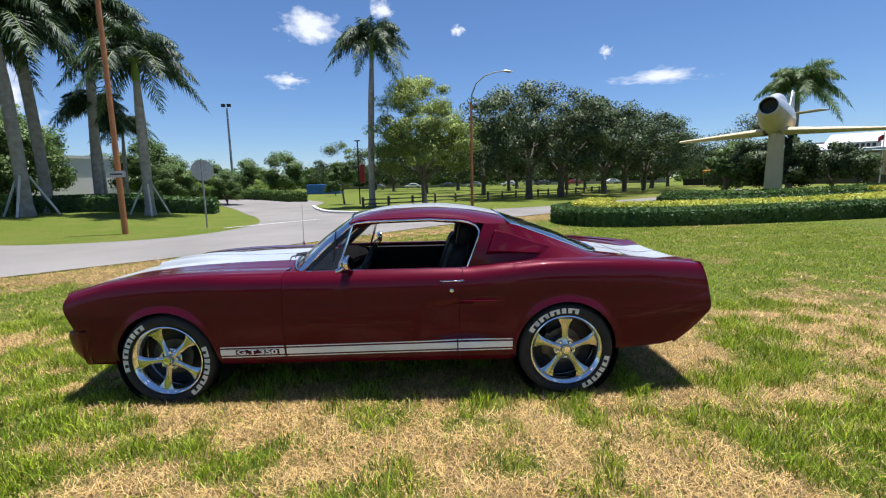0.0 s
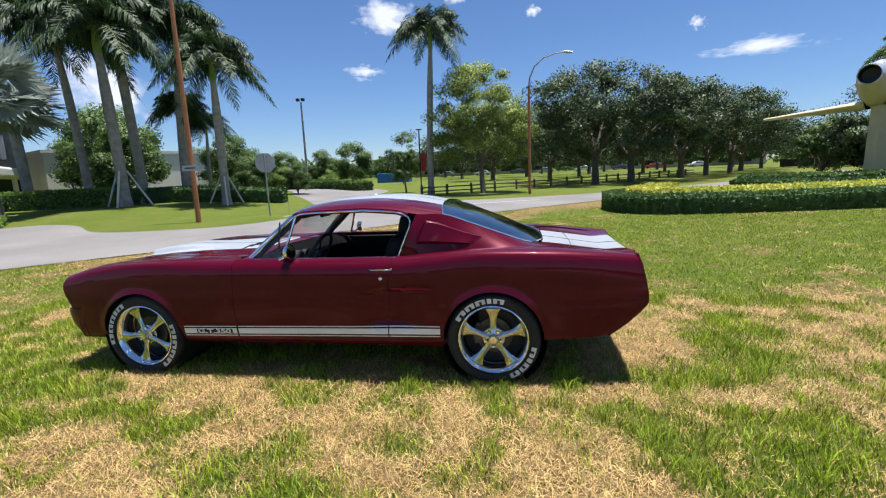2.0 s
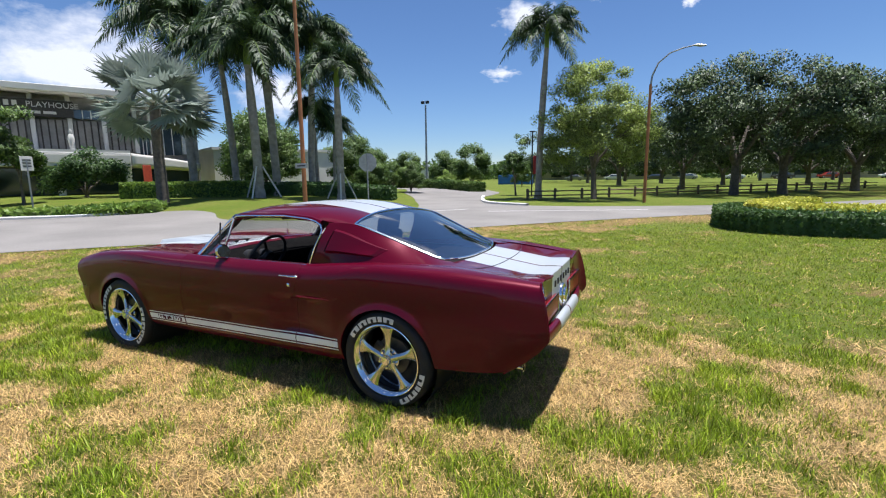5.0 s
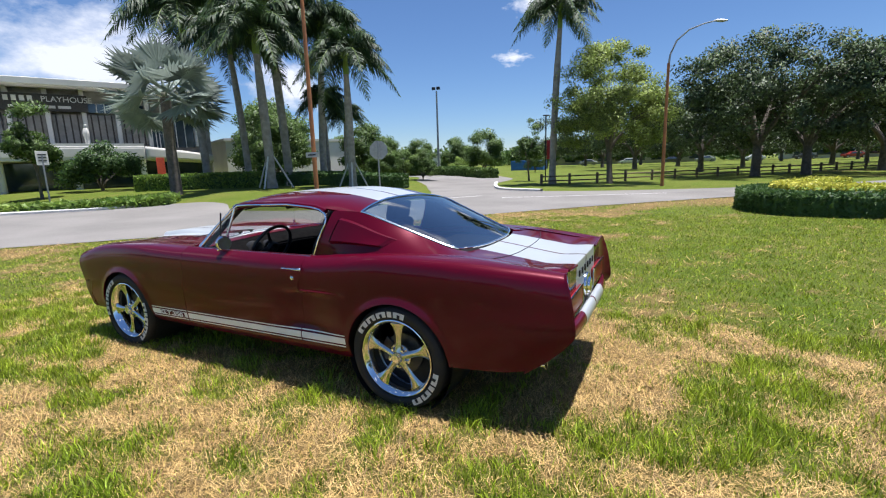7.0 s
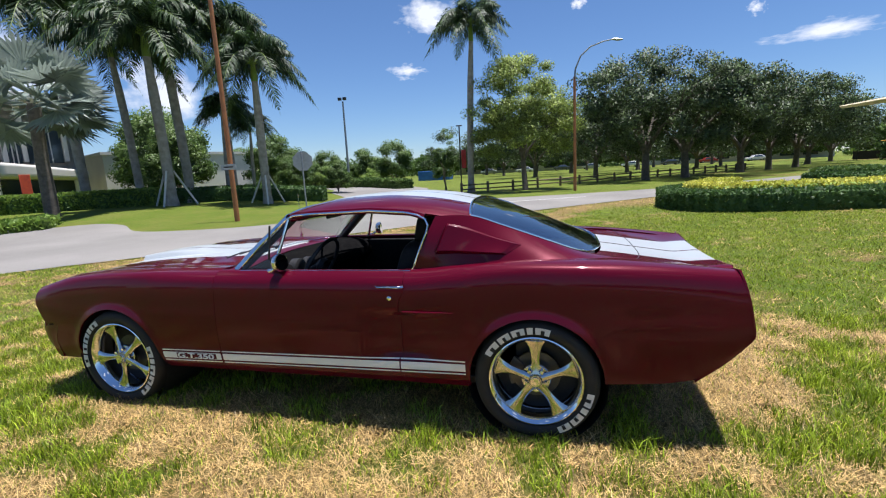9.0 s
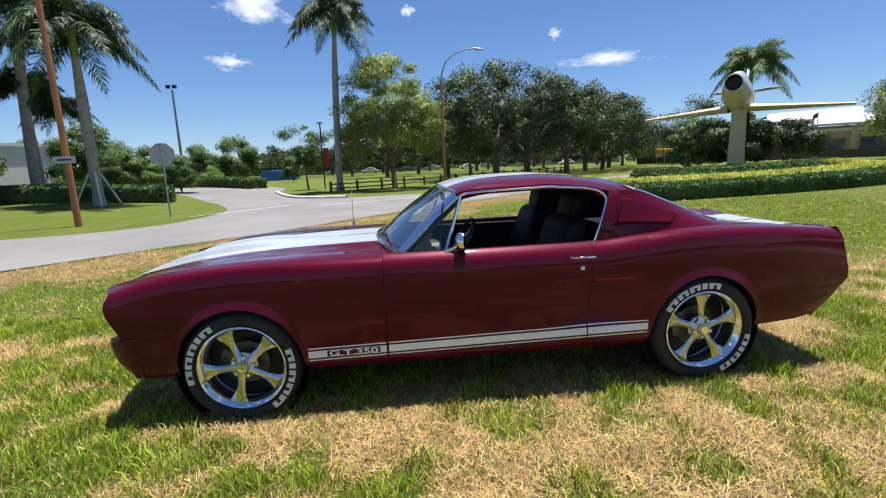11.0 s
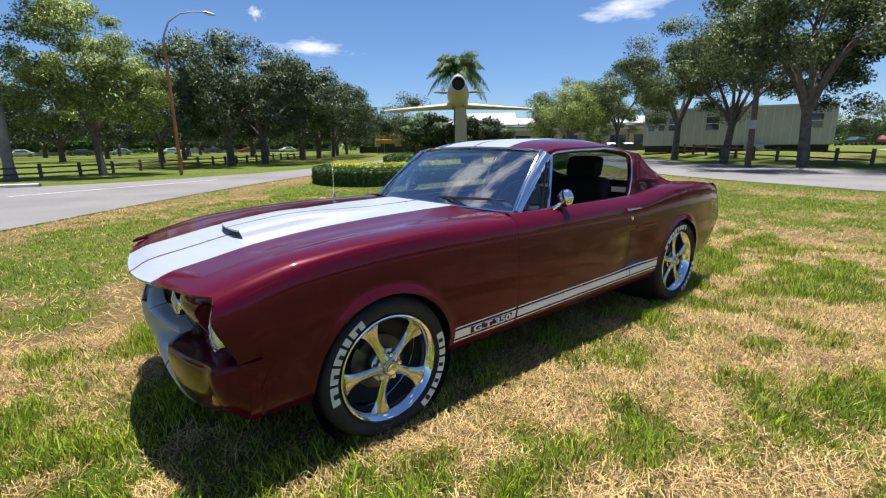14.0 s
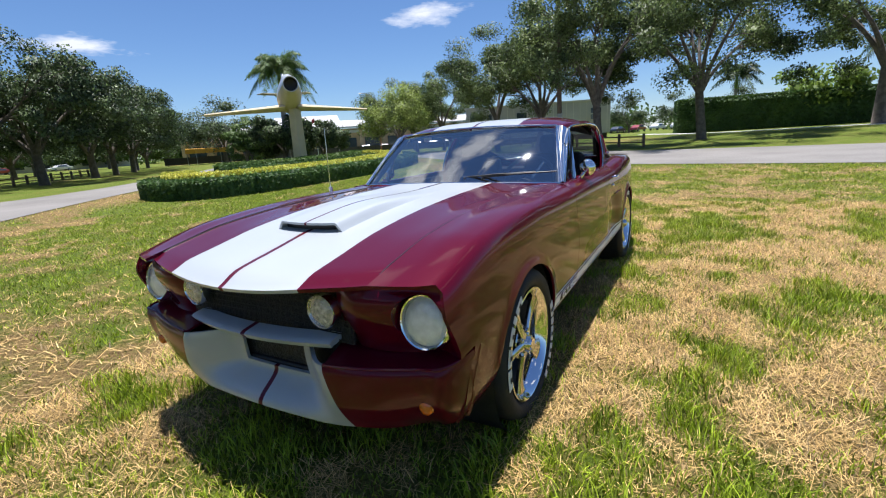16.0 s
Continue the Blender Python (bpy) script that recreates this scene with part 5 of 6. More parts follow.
def arch_columns(xc, zc, n=18):
    rows = [(xc - ARCH - .004, None)]
    for k in range(n + 1):
        a = math.pi * (1 - k / n)
        rows.append((xc + ARCH * math.cos(a), zc + ARCH * math.sin(a)))
    return rows + [(xc + ARCH + .004, None)]


V_SIDE = steps(0, 1, 22)
FRONT_Z = pw([(.28, .02), (.40, .03), (.53, .108), (.58, .088), (.64, .058), (.69, .042), (.72, .046), (.745, .060), (.76, .062)])
FRONT_V = pw([(1.0, .060), (1.3, .022), (2.0, -.022)])
REAR_X = pw([(0, .02), (.22, .075), (.5, .062), (.8, .035), (1.0, .012), (2.0, -.005)])
low_rear = pw([(1.70, .325), (2.0, .335), (2.15, .36), (2.25, .425), (2.33, .50)])


def panel_point(x0, zlow, v, inner):
    """A point of a side panel: v 0..1 goes up the flank, 1..2 over the shoulder to the inner edge."""
    x = x0
    if x0 < -1.72:
        x = x0 + (FRONT_Z(zlow + (zS(x0) - zlow) * v) if v <= 1 else FRONT_V(v)) * (-1.72 - x0) / .38
    if x0 > 1.95:
        x = x0 + REAR_X(v) * (x0 - 1.95) / .38
    if v <= 1:
        z = zlow + (zS(x0) - zlow) * v
        gap = .028 * (smooth01(.74, .80, z) - .5) * math.exp(-((x0 - .66) / .12) ** 2)
        return x + gap, side(x0, z), z
    y0, w = side(x0, zS(x0)), v - 1
    y = y0 + (inner(x0) - y0) * w
    return x, y, zS(x0) + .012 * smooth01(-2.15, -1.75, x0) * math.sin(math.pi * min(1, w * 1.25) * .8) + .004 * w - (.014 * w * smooth01(1.75, 2.3, x0))


def flank(name, columns, low, inner, sgn, label="", over=True, cut=None):
    me = Mesh()
    vs = V_SIDE + (steps(1, 2, 7)[1:] if over else [])
    cols = {}
    idx = list(range(len(columns)))

    def fn(i, v):
        x0, zl = columns[int(i)]
        p = panel_point(x0, low(x0) if zl is None else zl, v, inner)
        return p[0], sgn * p[1], p[2]
    me.grid(fn, idx, vs)
    if cut:
        # leave the panel open where another one takes over
        keep = [k for k, f in enumerate(me.f) if not cut(columns[k // (len(vs) - 1)][0], sum(me.v[q][2] for q in f) / 4)]
        me.f, me.m = [me.f[k] for k in keep], [me.m[k] for k in keep]
    return part(name, me, PAINT, car, label, thick=.012, angle=60)


cols_f = [(x, None) for x in steps(-2.10, -1.983, 6) + steps(-1.977, -1.74, 8)] + arch_columns(XF, HUB_F) + [(x, None) for x in steps(-.99, -.5525, 8)]
cols_d = [(x, None) for x in steps(-.5500, .657, 30)]
cols_q = [(x, None) for x in steps(.6592, 1.0, 14)] + arch_columns(XR, HUB_R) + [(x, None) for x in steps(1.75, 2.33, 16)]
low_f = lambda x: .275 if x < XF else .262
low_d = lambda x: .262
low_q = lambda x: low_rear(x) if x > XR else .262
hood_edge = pw([(-2.12, .580), (-.55, .575)])
belt_in = lambda x: .715
q_in = pw([(.661, .705), (1.0, .70), (1.4, .665), (1.68, .60), (1.75, .575), (2.33, .56)])
for sgn in (-1, 1):
    flank("front_fender", cols_f, low_f, hood_edge, sgn, cut=lambda x, z: x < -1.98 and z < .525)
    d = flank("door", cols_d, low_d, belt_in, sgn)
    flank("quarter_panel", cols_q, low_q, q_in, sgn)
    # inner trim and belt strip
    part("door_trim", Mesh().box((.06, sgn * .70, .60), (1.18, .03, .54)), VINYL, d, "black vinyl inner door trim", bevel=.01)
    part("belt_moulding", Mesh().tube([(x, sgn * (side(x, zS(x)) - .02), zS(x) + .008) for x in steps(-.40, .70, 16)], .006, 8), CHROME, d, "chrome belt strip")
    # door handle and lock
    hx, hz = .60, .832
    y = side(.6, hz)
    h = part("door_handle", Mesh().tube([(hx - .075, sgn * (y + .012), hz), (hx - .06, sgn * (y + .033), hz), (hx + .0, sgn * (y + .036), hz + .002), (hx + .055, sgn * (y + .034), hz), (hx + .07, sgn * (y + .01), hz - .004)], [.010, .009, .008, .011, .015], 10, flat=.7), CHROME, d, "chrome door handle")
    part("door_lock", Mesh().lathe([(0, -.008 * sgn * -1), (.009, .006 * sgn), (.013, .003 * sgn), (.014, -.004 * sgn)], (.595, sgn * (side(.595, .765) + .004), .765), "y", 18), CHROME, d, "chrome lock cylinder")

# ---- side fins behind the doors ----
for sgn in (-1, 1):
    part("side_fin", Mesh().tube([(x, sgn * (side(x, .692) + .003), .692) for x in steps(.668, .95, 10)], [.006] * 8 + [.005, .003, .0015], 8, flat=.7), PAINT, car, "slim burgundy fin on the quarter panel")

# ---- hood, cowl, scoop ----
zC = pw([(-2.24, .730), (-2.12, .776), (-1.95, .810), (-1.73, .852), (-1.35, .892), (-.96, .912), (-.62, .922)])
STRIPE, GAPW = .333, .011
HY = [0, GAPW, .10, .16, .20, .26, STRIPE, .385, .44, .50, .54, .574]
HY = [-y for y in HY[::-1]] + HY[1:]


def hood_pt(s, y, lift=0.0):
    xf = -2.197 + .105 * (abs(y) / .574) ** 2
    xb = -.62 + .075 * (abs(y) / .574) ** 2
    x = xf + s * (xb - xf)
    k = (abs(y) / .574)
    ze = zS(x) + .006
    z = zC(x) - (zC(x) - ze) * (.35 * k ** 2 + .65 * k ** 4)
    z -= .012 * (1 - smooth01(0, .05, s))
    z -= .006 * math.exp(-((abs(y) - .43) / .02) ** 2) * smooth01(.1, .3, s)
    return x, y, z + lift


stripe_slot = lambda a, y: 1 if GAPW < abs(y) < STRIPE else 0
HS = [0, .004, .01, .02, .035, .05, .075, .1] + steps(.14, 1, 22)
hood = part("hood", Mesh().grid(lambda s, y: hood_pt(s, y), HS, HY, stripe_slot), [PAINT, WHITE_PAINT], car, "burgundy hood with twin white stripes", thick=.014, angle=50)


def scoop_pt(s, y):
    w = abs(y) / .185
    x = -1.775 + s * .90
    lift = .038 * (1 - smooth01(.25, 1.0, s)) * (1 - smooth01(.80, 1.0, w)) + .004 * (1 - smooth01(.95, 1, w))
    x += .02 * w ** 2 * (1 - s)
    k = abs(y) / .574
    z = zC(x) - (zC(x) - zS(x) - .006) * (.35 * k ** 2 + .65 * k ** 4)
    return x, y, z + lift - .004


SY = [0, .006, .05, .10, .148, .157, .168, .177, .185]
SY = [-y for y in SY[::-1]] + SY[1:]
scoop = part("hood_scoop", Mesh().grid(scoop_pt, steps(0, 1, 24), SY, lambda a, y: 0 if abs(y) < .006 else 1), [PAINT, WHITE_PAINT], hood, "white hood scoop", thick=.010, angle=60)
part("scoop_mouth", Mesh().grid(lambda a, y: (-1.742 + .02 * (abs(y) / .185) ** 2, y, scoop_pt(0.02, 0)[2] - .042 + a * .036), steps(0, 1, 2), steps(-.158, .158, 8)), BLACK, scoop, "dark open scoop mouth")
part("cowl", Mesh().grid(lambda s, y: (-.615 + .075 * (abs(y) / .7) ** 2 + s * .10, y, .916 - .03 * (abs(y) / .7) ** 2 - .02 * s), steps(0, 1, 3), steps(-.70, .70, 20), lambda a, y: 1 if GAPW < abs(y) < STRIPE and a < .3 else 0), [PAINT, WHITE_PAINT], car, thick=.01)
for sgn in (-1, 1):
    base = Vector((-.56, sgn * .06 - .20, .935))
    part("wiper", Mesh().tube([base, base + Vector((.02, .02, .012)), base + Vector((-.02, -.22, .03)), base + Vector((.04, -.44, .035))], [.012, .007, .005, .004], 8), BLACK, car, "black windscreen wiper")

# ---- nose ----
FW = lambda y: -2.162 + .10 * (abs(y) / .72) ** 2.2
part("grille", Mesh().grid(lambda a, y: (-2.035 + .02 * a, y, .525 + .21 * a), steps(0, 1, 4), steps(-.43, .43, 16)), MESH, car, "black mesh grille", thick=.01)
for i in range(30):
    part("grille_bar", Mesh().tube([(-2.044, -.42 + i * .029, .53), (-2.024, -.42 + i * .029, .73)], .0018, 5), BLACK, car)
for i in range(9):
    part("grille_bar", Mesh().tube([(-2.046 + .0022 * i, -.42, .54 + i * .023), (-2.046 + .0022 * i, .42, .54 + i * .023)], .0022, 5), BLACK, car)
LAMP_Y, LAMP_Z = .708, .642
FACE_X = pw([(.38, -2.030), (.42, -2.058), (.48, -2.078), (.56, -2.070), (.66, -2.044), (.76, -2.012), (.82, -1.990)])


def face_pt(sgn, t, k, back=0.0):
    """The body-coloured face of the fender: k 0 on the lamp's opening, 1 on the outer edge, t round it."""
    c, q = math.cos(t), math.sin(t)
    r = min((.820 - LAMP_Y) / c if c > 1e-6 else 9, (.395 - LAMP_Y) / c if c < -1e-6 else 9, (.768 - LAMP_Z) / q if q > 1e-6 else 9, (.520 - LAMP_Z) / q if q < -1e-6 else 9)
    r = .094 + (r - .094) * k
    y, z = LAMP_Y + r * c, LAMP_Z + r * q
    lean = FRONT_Z(z)
    edge = side(-2.08, z) - .011
    y = min(y, edge)
    w = smooth01(edge - .10, edge, y)
    x = (FACE_X(y) + 1.05 * (lean - .058)) * (1 - w) + (-2.094 + lean) * w
    return x + back, sgn * y, z


ROUND = sorted(set(steps(0, 2 * math.pi, 56)))
for sgn in (-1, 1):
    face = part("headlamp_panel", Mesh().grid(lambda t, k: face_pt(sgn, t, k), ROUND, [0, .04, .12, .3, .5, .75, 1]), PAINT, car, "burgundy panel round the headlamp", angle=60)
    part("grille_return", Mesh().grid(lambda a, z: (-2.020 - .020 * a + .6 * (FRONT_Z(z) - .058) * a, sgn * (.380 + .016 * a), z), steps(0, 1, 3), steps(.525, .745, 6)), PAINT, car, "burgundy return beside the grille", thick=.008)
    cx, cy, cz = -1.994, sgn * LAMP_Y, LAMP_Z
    tilt = pose(cx - .022, cy, cz, 0, 9, 0)
    hl = part("headlamp", Mesh().lathe([(0, -.020), (.03, -.019), (.055, -.015), (.072, -.008), (.080, .006)], (0, 0, 0), "x", 40).move(tilt), LENS, car, "round frosted glass headlamp")
    part("headlamp_ring", Mesh().lathe([(.078, .0), (.080, -.012), (.085, -.014), (.089, -.008), (.093, .012)], (0, 0, 0), "x", 40).move(tilt), CHROME, hl, "chrome headlamp ring")
    part("lamp_bucket", Mesh().grid(lambda t, k: (lambda p: (p[0] * (1 - k) + (cx + .01) * k, p[1], p[2]))(face_pt(sgn, t, 0)), ROUND, [0, .5, 1]), PAINT, hl, "burgundy lamp bucket")
    fl = part("fog_lamp", Mesh().lathe([(0, -.020), (.028, -.018), (.046, -.011), (.056, 0)], (-2.080, sgn * .345, .652), "x", 32), FOG_LENS, car, "round patterned driving lamp in the grille")
    part("fog_lamp_shell", Mesh().lathe([(.055, -.003), (.058, -.009), (.061, -.002), (.058, .03), (.03, .05), (0, .055)], (-2.080, sgn * .345, .652), "x", 32), CHROME, fl, "chrome lamp shell")
    part("hood_seam", Mesh().tube([(lambda p: (p[0], p[1], p[2] + .0012))(hood_pt(q, sgn * .5745)) for q in steps(.03, .985, 30)], .0036, 5), BLACK, hood, "dark gap beside the hood")

# lower shelf and apron
part("grille_shelf", Mesh().grid(lambda a, y: (-2.145 + .05 * (abs(y) / .375) ** 2 + .072 * a, y, .550 + .012 * a - .006 * (1 - smooth01(0, .15, a))), [0, .06, .15, .4, .7, 1], sorted(set(steps(-.375, .375, 14) + [GAPW, -GAPW])), lambda a, y: 1 if GAPW < abs(y) else 0), [PAINT, WHITE_PAINT], car, "white bar below the grille with a burgundy gap", thick=.022, angle=50)
APR = pw([(0, 0), (.10, -.012), (.25, -.008), (.55, .015), (.8, .06), (1.0, .115)])


def apron_pt(u, a):
    """u -1..1 across the nose and round to the wheels, a 0..1 down."""
    k = abs(u)
    if k < .68:
        y = k / .68 * .70
        x = FW(y)
        y *= 1 + .16 * a * smooth01(.1, .30, k) * (1 - smooth01(.40, .68, k))
    else:
        t = (k - .68) / .32
        y = .70 + .108 * math.sin(min(1, t * 1.5) * math.pi / 2)
        x = FW(.70) + .16 * max(0, t - .28) / .72 + .012 * t
    inset = APR(a) * (1 - smooth01(.72, 1, k)) * (.40 + .40 * smooth01(.25, .55, k))
    inset += .135 * (1 - smooth01(.55, 1.0, a)) * (1 - smooth01(.165, .375, k / .68 * .70))
    zt, zb = .490 + .035 * smooth01(.40, 1, k), .242 + .040 * smooth01(.45, 1, k)
    z = zt + (zb - zt) * a
    y -= .35 * APR(a) * smooth01(.4, .75, k)
    w = smooth01(.80, 1, k)
    x, y = x * (1 - w) + (-1.935 + FRONT_Z(z) * .60) * w, y * (1 - w) + (side(-1.95, z) + .002) * w
    return x + inset * (1 - w), math.copysign(y, u if u else 1), z


def apron_slot(u, a):
    k = abs(u) / .68 * .70
    return 1 if (GAPW if a > .53 else -1) < k < .372 and abs(u) < .68 else 0


au = sorted(set(steps(-1, -.36, 20) + steps(-.35, .35, 70) + steps(.36, 1, 20) + [q * s * .68 / .70 for q in (GAPW, .372, .165) for s in (-1, 1)]))
op = lambda u, a: abs(u) * .70 / .68 < .170 and a < .54
ap = Mesh().grid(apron_pt, au, steps(0, 1, 32), apron_slot)
keep = []
for k in range(len(ap.f)):
    i, j = divmod(k, 32)
    if not op((au[i] + au[i + 1]) / 2, (j + .5) / 32):
        keep.append(k)
ap.f, ap.m = [ap.f[k] for k in keep], [ap.m[k] for k in keep]
apron = part("front_apron", ap, [PAINT, WHITE_PAINT], car, "burgundy front apron with white stripes and centre opening", thick=.014, angle=50)
part("apron_mesh", Mesh().grid(lambda y, z: (-1.985, y, z), steps(-.40, .40, 10), steps(.30, .545, 6)), MESH, apron, "black mesh in the apron opening")
for sgn in (-1, 1):
    part("turn_signal", Mesh().lathe([(0, -.012), (.014, -.010), (.024, -.003), (.026, .01)], (apron_pt(.70, .55)[0] - .001, sgn * apron_pt(.70, .55)[1], apron_pt(.70, .55)[2]), "x", 24), AMBER, apron, "round amber turn signal")
    part("ledge_edge", Mesh().tube([(lambda p: (p[0] + .003, p[1], p[2]))(apron_pt(sgn * u, 0)) for u in steps(.366, .84, 30)], .007, 8), PAINT, apron, "rounded burgundy ledge edge")
    part("apron_ledge", Mesh().grid(lambda a, u: (lambda p: (p[0] + a * .13, p[1] * (1 - .05 * a), p[2] + .030 * a))(apron_pt(sgn * u, 0)), steps(0, 1, 4), steps(.365, .99, 24)), PAINT, apron, thick=.01)

# ---- greenhouse ----
zR = pw([(-.17, 1.238), (-.05, 1.272), (.0, 1.283), (.18, 1.302), (.44, 1.308), (.71, 1.287), (.93, 1.247), (1.02, 1.226)])


def roof_pt(s, y):
    k = abs(y) / .62
    xf, xb = -.155 + .065 * k ** 2, .955 + .055 * k ** 2
    x = xf + s * (xb - xf)
    y = y * (1 - .07 * smooth01(.62, .95, s))
    return x, y, zR(x) - .018 * k ** 2 - .045 * k ** 7


RY = [0, GAPW, .1, .2, STRIPE, .40, .46, .51, .55, .58, .605, .625, .64]
RY = [-y for y in RY[::-1]] + RY[1:]
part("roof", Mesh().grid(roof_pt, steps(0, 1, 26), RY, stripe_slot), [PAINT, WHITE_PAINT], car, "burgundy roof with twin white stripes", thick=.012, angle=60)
part("headliner", Mesh().grid(lambda s, y: (roof_pt(s, y)[0], y * .97, roof_pt(s, y)[2] - .03), steps(.02, .98, 10), steps(-.60, .60, 10)), VINYL, car, "black headliner", thick=.01)

T_Y = pw([(.72, .645), (.9, .635), (1.0, .615), (1.2, .575), (1.45, .53), (1.62, .495), (1.72, .47)])
T_Z = pw([(.72, 1.190), (.85, 1.192), (.95, 1.192), (1.02, 1.183), (1.2, 1.118), (1.45, 1.020), (1.62, .958), (1.72, .940)])


def sail_pt(s, v):
    """From the base at the shoulder (v 0) to the roof and glass edge (v 1)."""
    xb, xt = .712 + s * (1.80 - .712), .830 + s * (1.70 - .830)
    x = xb + (xt - xb) * v
    yb, zb = q_in(xb) + .012, zS(xb) + .006
    yt, zt = T_Y(xt), T_Z(xt)
    bow = .020 * math.sin(math.pi * v) * (1 - s)
    return x, yb + (yt - yb) * v + bow, zb + (zt - zb) * v + .35 * bow


for sgn in (-1, 1):
    me = Mesh().grid(lambda s, v: (lambda p: (p[0], sgn * p[1], p[2]))(sail_pt(s, v)), steps(0, 1, 30), steps(0, 1, 12))
    sp = part("sail_panel", me, PAINT, car, thick=.014, angle=60)

    def vent_pt(a, b):
        """A raised flat cover, front edge upright, tapering to the rear."""
        s0 = (.089 + .375 * a) * (1 - b) + (.098 + .442 * a) * b
        v = (.26 - .06 * a) * (1 - b) + (.84 - .29 * a) * b
        edge = min(smooth01(0, .035, a), smooth01(1, .90, a), smooth01(0, .10, b), smooth01(1, .92, b))
        p = sail_pt(s0, v)
        up = .002 + .024 * edge * (1 - .45 * a) - .006 * math.sin(math.pi * b) * edge
        return p[0], sgn * (p[1] + up), p[2] + .3 * up
    sc = part("quarter_scoop", Mesh().grid(vent_pt, [0, .012, .024, .035, .06] + steps(.12, .9, 10) + [.925, .95, .975, 1], [0, .03, .06, .1] + steps(.2, .9, 7) + [.92, .95, .975, 1]), PAINT, sp, "burgundy quarter scoop over the vent", thick=.006, angle=35)
    part("scoop_slot", Mesh().grid(lambda a, b: (lambda p: (p[0] - .002, sgn * (p[1] + .003 + .012 * a), p[2]))(sail_pt(.086 + .009 * b, .30 + .50 * b)), steps(0, 1, 2), steps(0, 1, 5)), BLACK, sc, "dark scoop inlet")
    part("sail_lining", Mesh().grid(lambda s, v: (lambda p: (p[0], sgn * (p[1] - .035), p[2] - .01))(sail_pt(s, v)), steps(0.02, .9, 10), steps(0, .96, 6)), VINYL, sp, "black inner lining")
    part("roof_rail", Mesh().tube([(-.10, sgn * .605, 1.205), (-.03, sgn * .63, 1.222), (.1, sgn * .645, 1.228), (.45, sgn * .65, 1.236), (.69, sgn * .648, 1.216), (.77, sgn * .645, 1.19)], [.018, .02, .02, .02, .02, .02], 8), PAINT, car)
    part("drip_moulding", Mesh().tube([(-.435, sgn * .722, .893), (-.26, sgn * .69, 1.06), (-.10, sgn * .655, 1.195), (-.05, sgn * .660, 1.216), (.06, sgn * .666, 1.224), (.45, sgn * .672, 1.233), (.66, sgn * .672, 1.218), (.735, sgn * .672, 1.202), (.778, sgn * .674, 1.178), (.795, sgn * .680, 1.145)] + [(lambda p: (p[0] - .007, sgn * (p[1] + .007), p[2]))(sail_pt(0, v)) for v in (.68, .55, .4, .25, .1, 0)], .0065, 8), CHROME, car, "bright window surround moulding")
    pil = Mesh()
    pil.grid(lambda a, b: (-.475 + .03 * b + a * .385, sgn * (.685 + .035 * b - a * .098), .885 + a * .335 + .0 * b), steps(0, 1, 8), steps(0, 1, 2))
    part("windscreen_pillar", pil, BLACK, car, "dark windscreen pillar", thick=.035)
    # fixed quarter light with its chrome bar, and the mirror
    part("quarter_light_bar", Mesh().tube([(-.185, sgn * .722, .89), (-.135, sgn * .69, 1.04), (-.085, sgn * .655, 1.195)], .010, 8), CHROME, car, "chrome quarter light bar")
    vg = Mesh()
    vg.grid(lambda a, b: (-.425 + .235 * b + a * (.325 - .22 * b), sgn * (.718 - .062 * a), .893 + a * .30), steps(0, 1, 4), steps(0, 1, 2))
    g = part("quarter_light", vg, SIDE_GLASS, car, "clear quarter light pane")
    g.visible_shadow = False
    mr = part("door_mirror", Mesh().lathe([(0, .030), (.03, .027), (.048, .015), (.055, -.004), (.052, -.020), (.046, -.022)], (0, 0, 0), "x", 28).move(pose(-.105, sgn * .775, .955, 0, 0, 12 * sgn) @ pose(0, 0, 0, 0, 0, 180)), CHROME, car, "round chrome door mirror")
    part("mirror_stalk", Mesh().tube([(-.19, sgn * .745, .896), (-.16, sgn * .752, .903), (-.125, sgn * .765, .925), (-.10, sgn * .775, .945)], [.020, .012, .010, .014], 10), CHROME, mr, "chrome mirror stalk")
    part("mirror_glass", Mesh().lathe([(0, 0), (.047, 0)], (0, 0, 0), "x", 28).move(pose(-.081, sgn * .775, .955, 0, 0, 12 * sgn) @ pose(0, 0, 0, 0, -9, 0)), CHROME, mr, "mirror glass")


def ws_pt(a, y):
    """Windscreen: a 0 at the cowl, 1 at the header."""
    k = abs(y)
    yb, yt = y * .700, y * .585
    xb, xt = -.60 + .14 * k ** 2.4, -.160 + .065 * k ** 2
    zb, zt = .912 - .022 * k ** 2, 1.243 - .022 * k ** 2
    bow = .018 * math.sin(math.pi * a)
    return xb + (xt - xb) * a - bow * .7, yb + (yt - yb) * a, zb + (zt - zb) * a + bow * .5


g = part("windscreen", Mesh().grid(ws_pt, steps(0, 1, 10), steps(-1, 1, 24)), CAR_GLASS, car, "curved clear windscreen")
g.visible_shadow = False
loop = [ws_pt(0, y) for y in steps(-1, 1, 20)] + [ws_pt(a, 1) for a in steps(0, 1, 8)[1:]] + [ws_pt(1, y) for y in steps(1, -1, 20)[1:]] + [ws_pt(a, -1) for a in steps(1, 0, 8)[1:]]
for sgn in (-1, 1):
    def cover_pt(a, b):
        """Bright cover of the pillar, from the glass out to the drip moulding."""
        p = Vector(ws_pt(a, 1))
        o = Vector((-.437 + .337 * a + .012 * math.sin(math.pi * a), .722 - .064 * a, .894 + .302 * a))
        q = p.lerp(o, b) + Vector((-.010, .004, .010)) * (.5 + math.sin(math.pi * b))
        return q.x, sgn * q.y, q.z
    part("pillar_cover", Mesh().grid(cover_pt, steps(0, 1, 10), steps(0, 1, 8)), CHROME, car, "wide bright windscreen pillar cover", thick=.004)
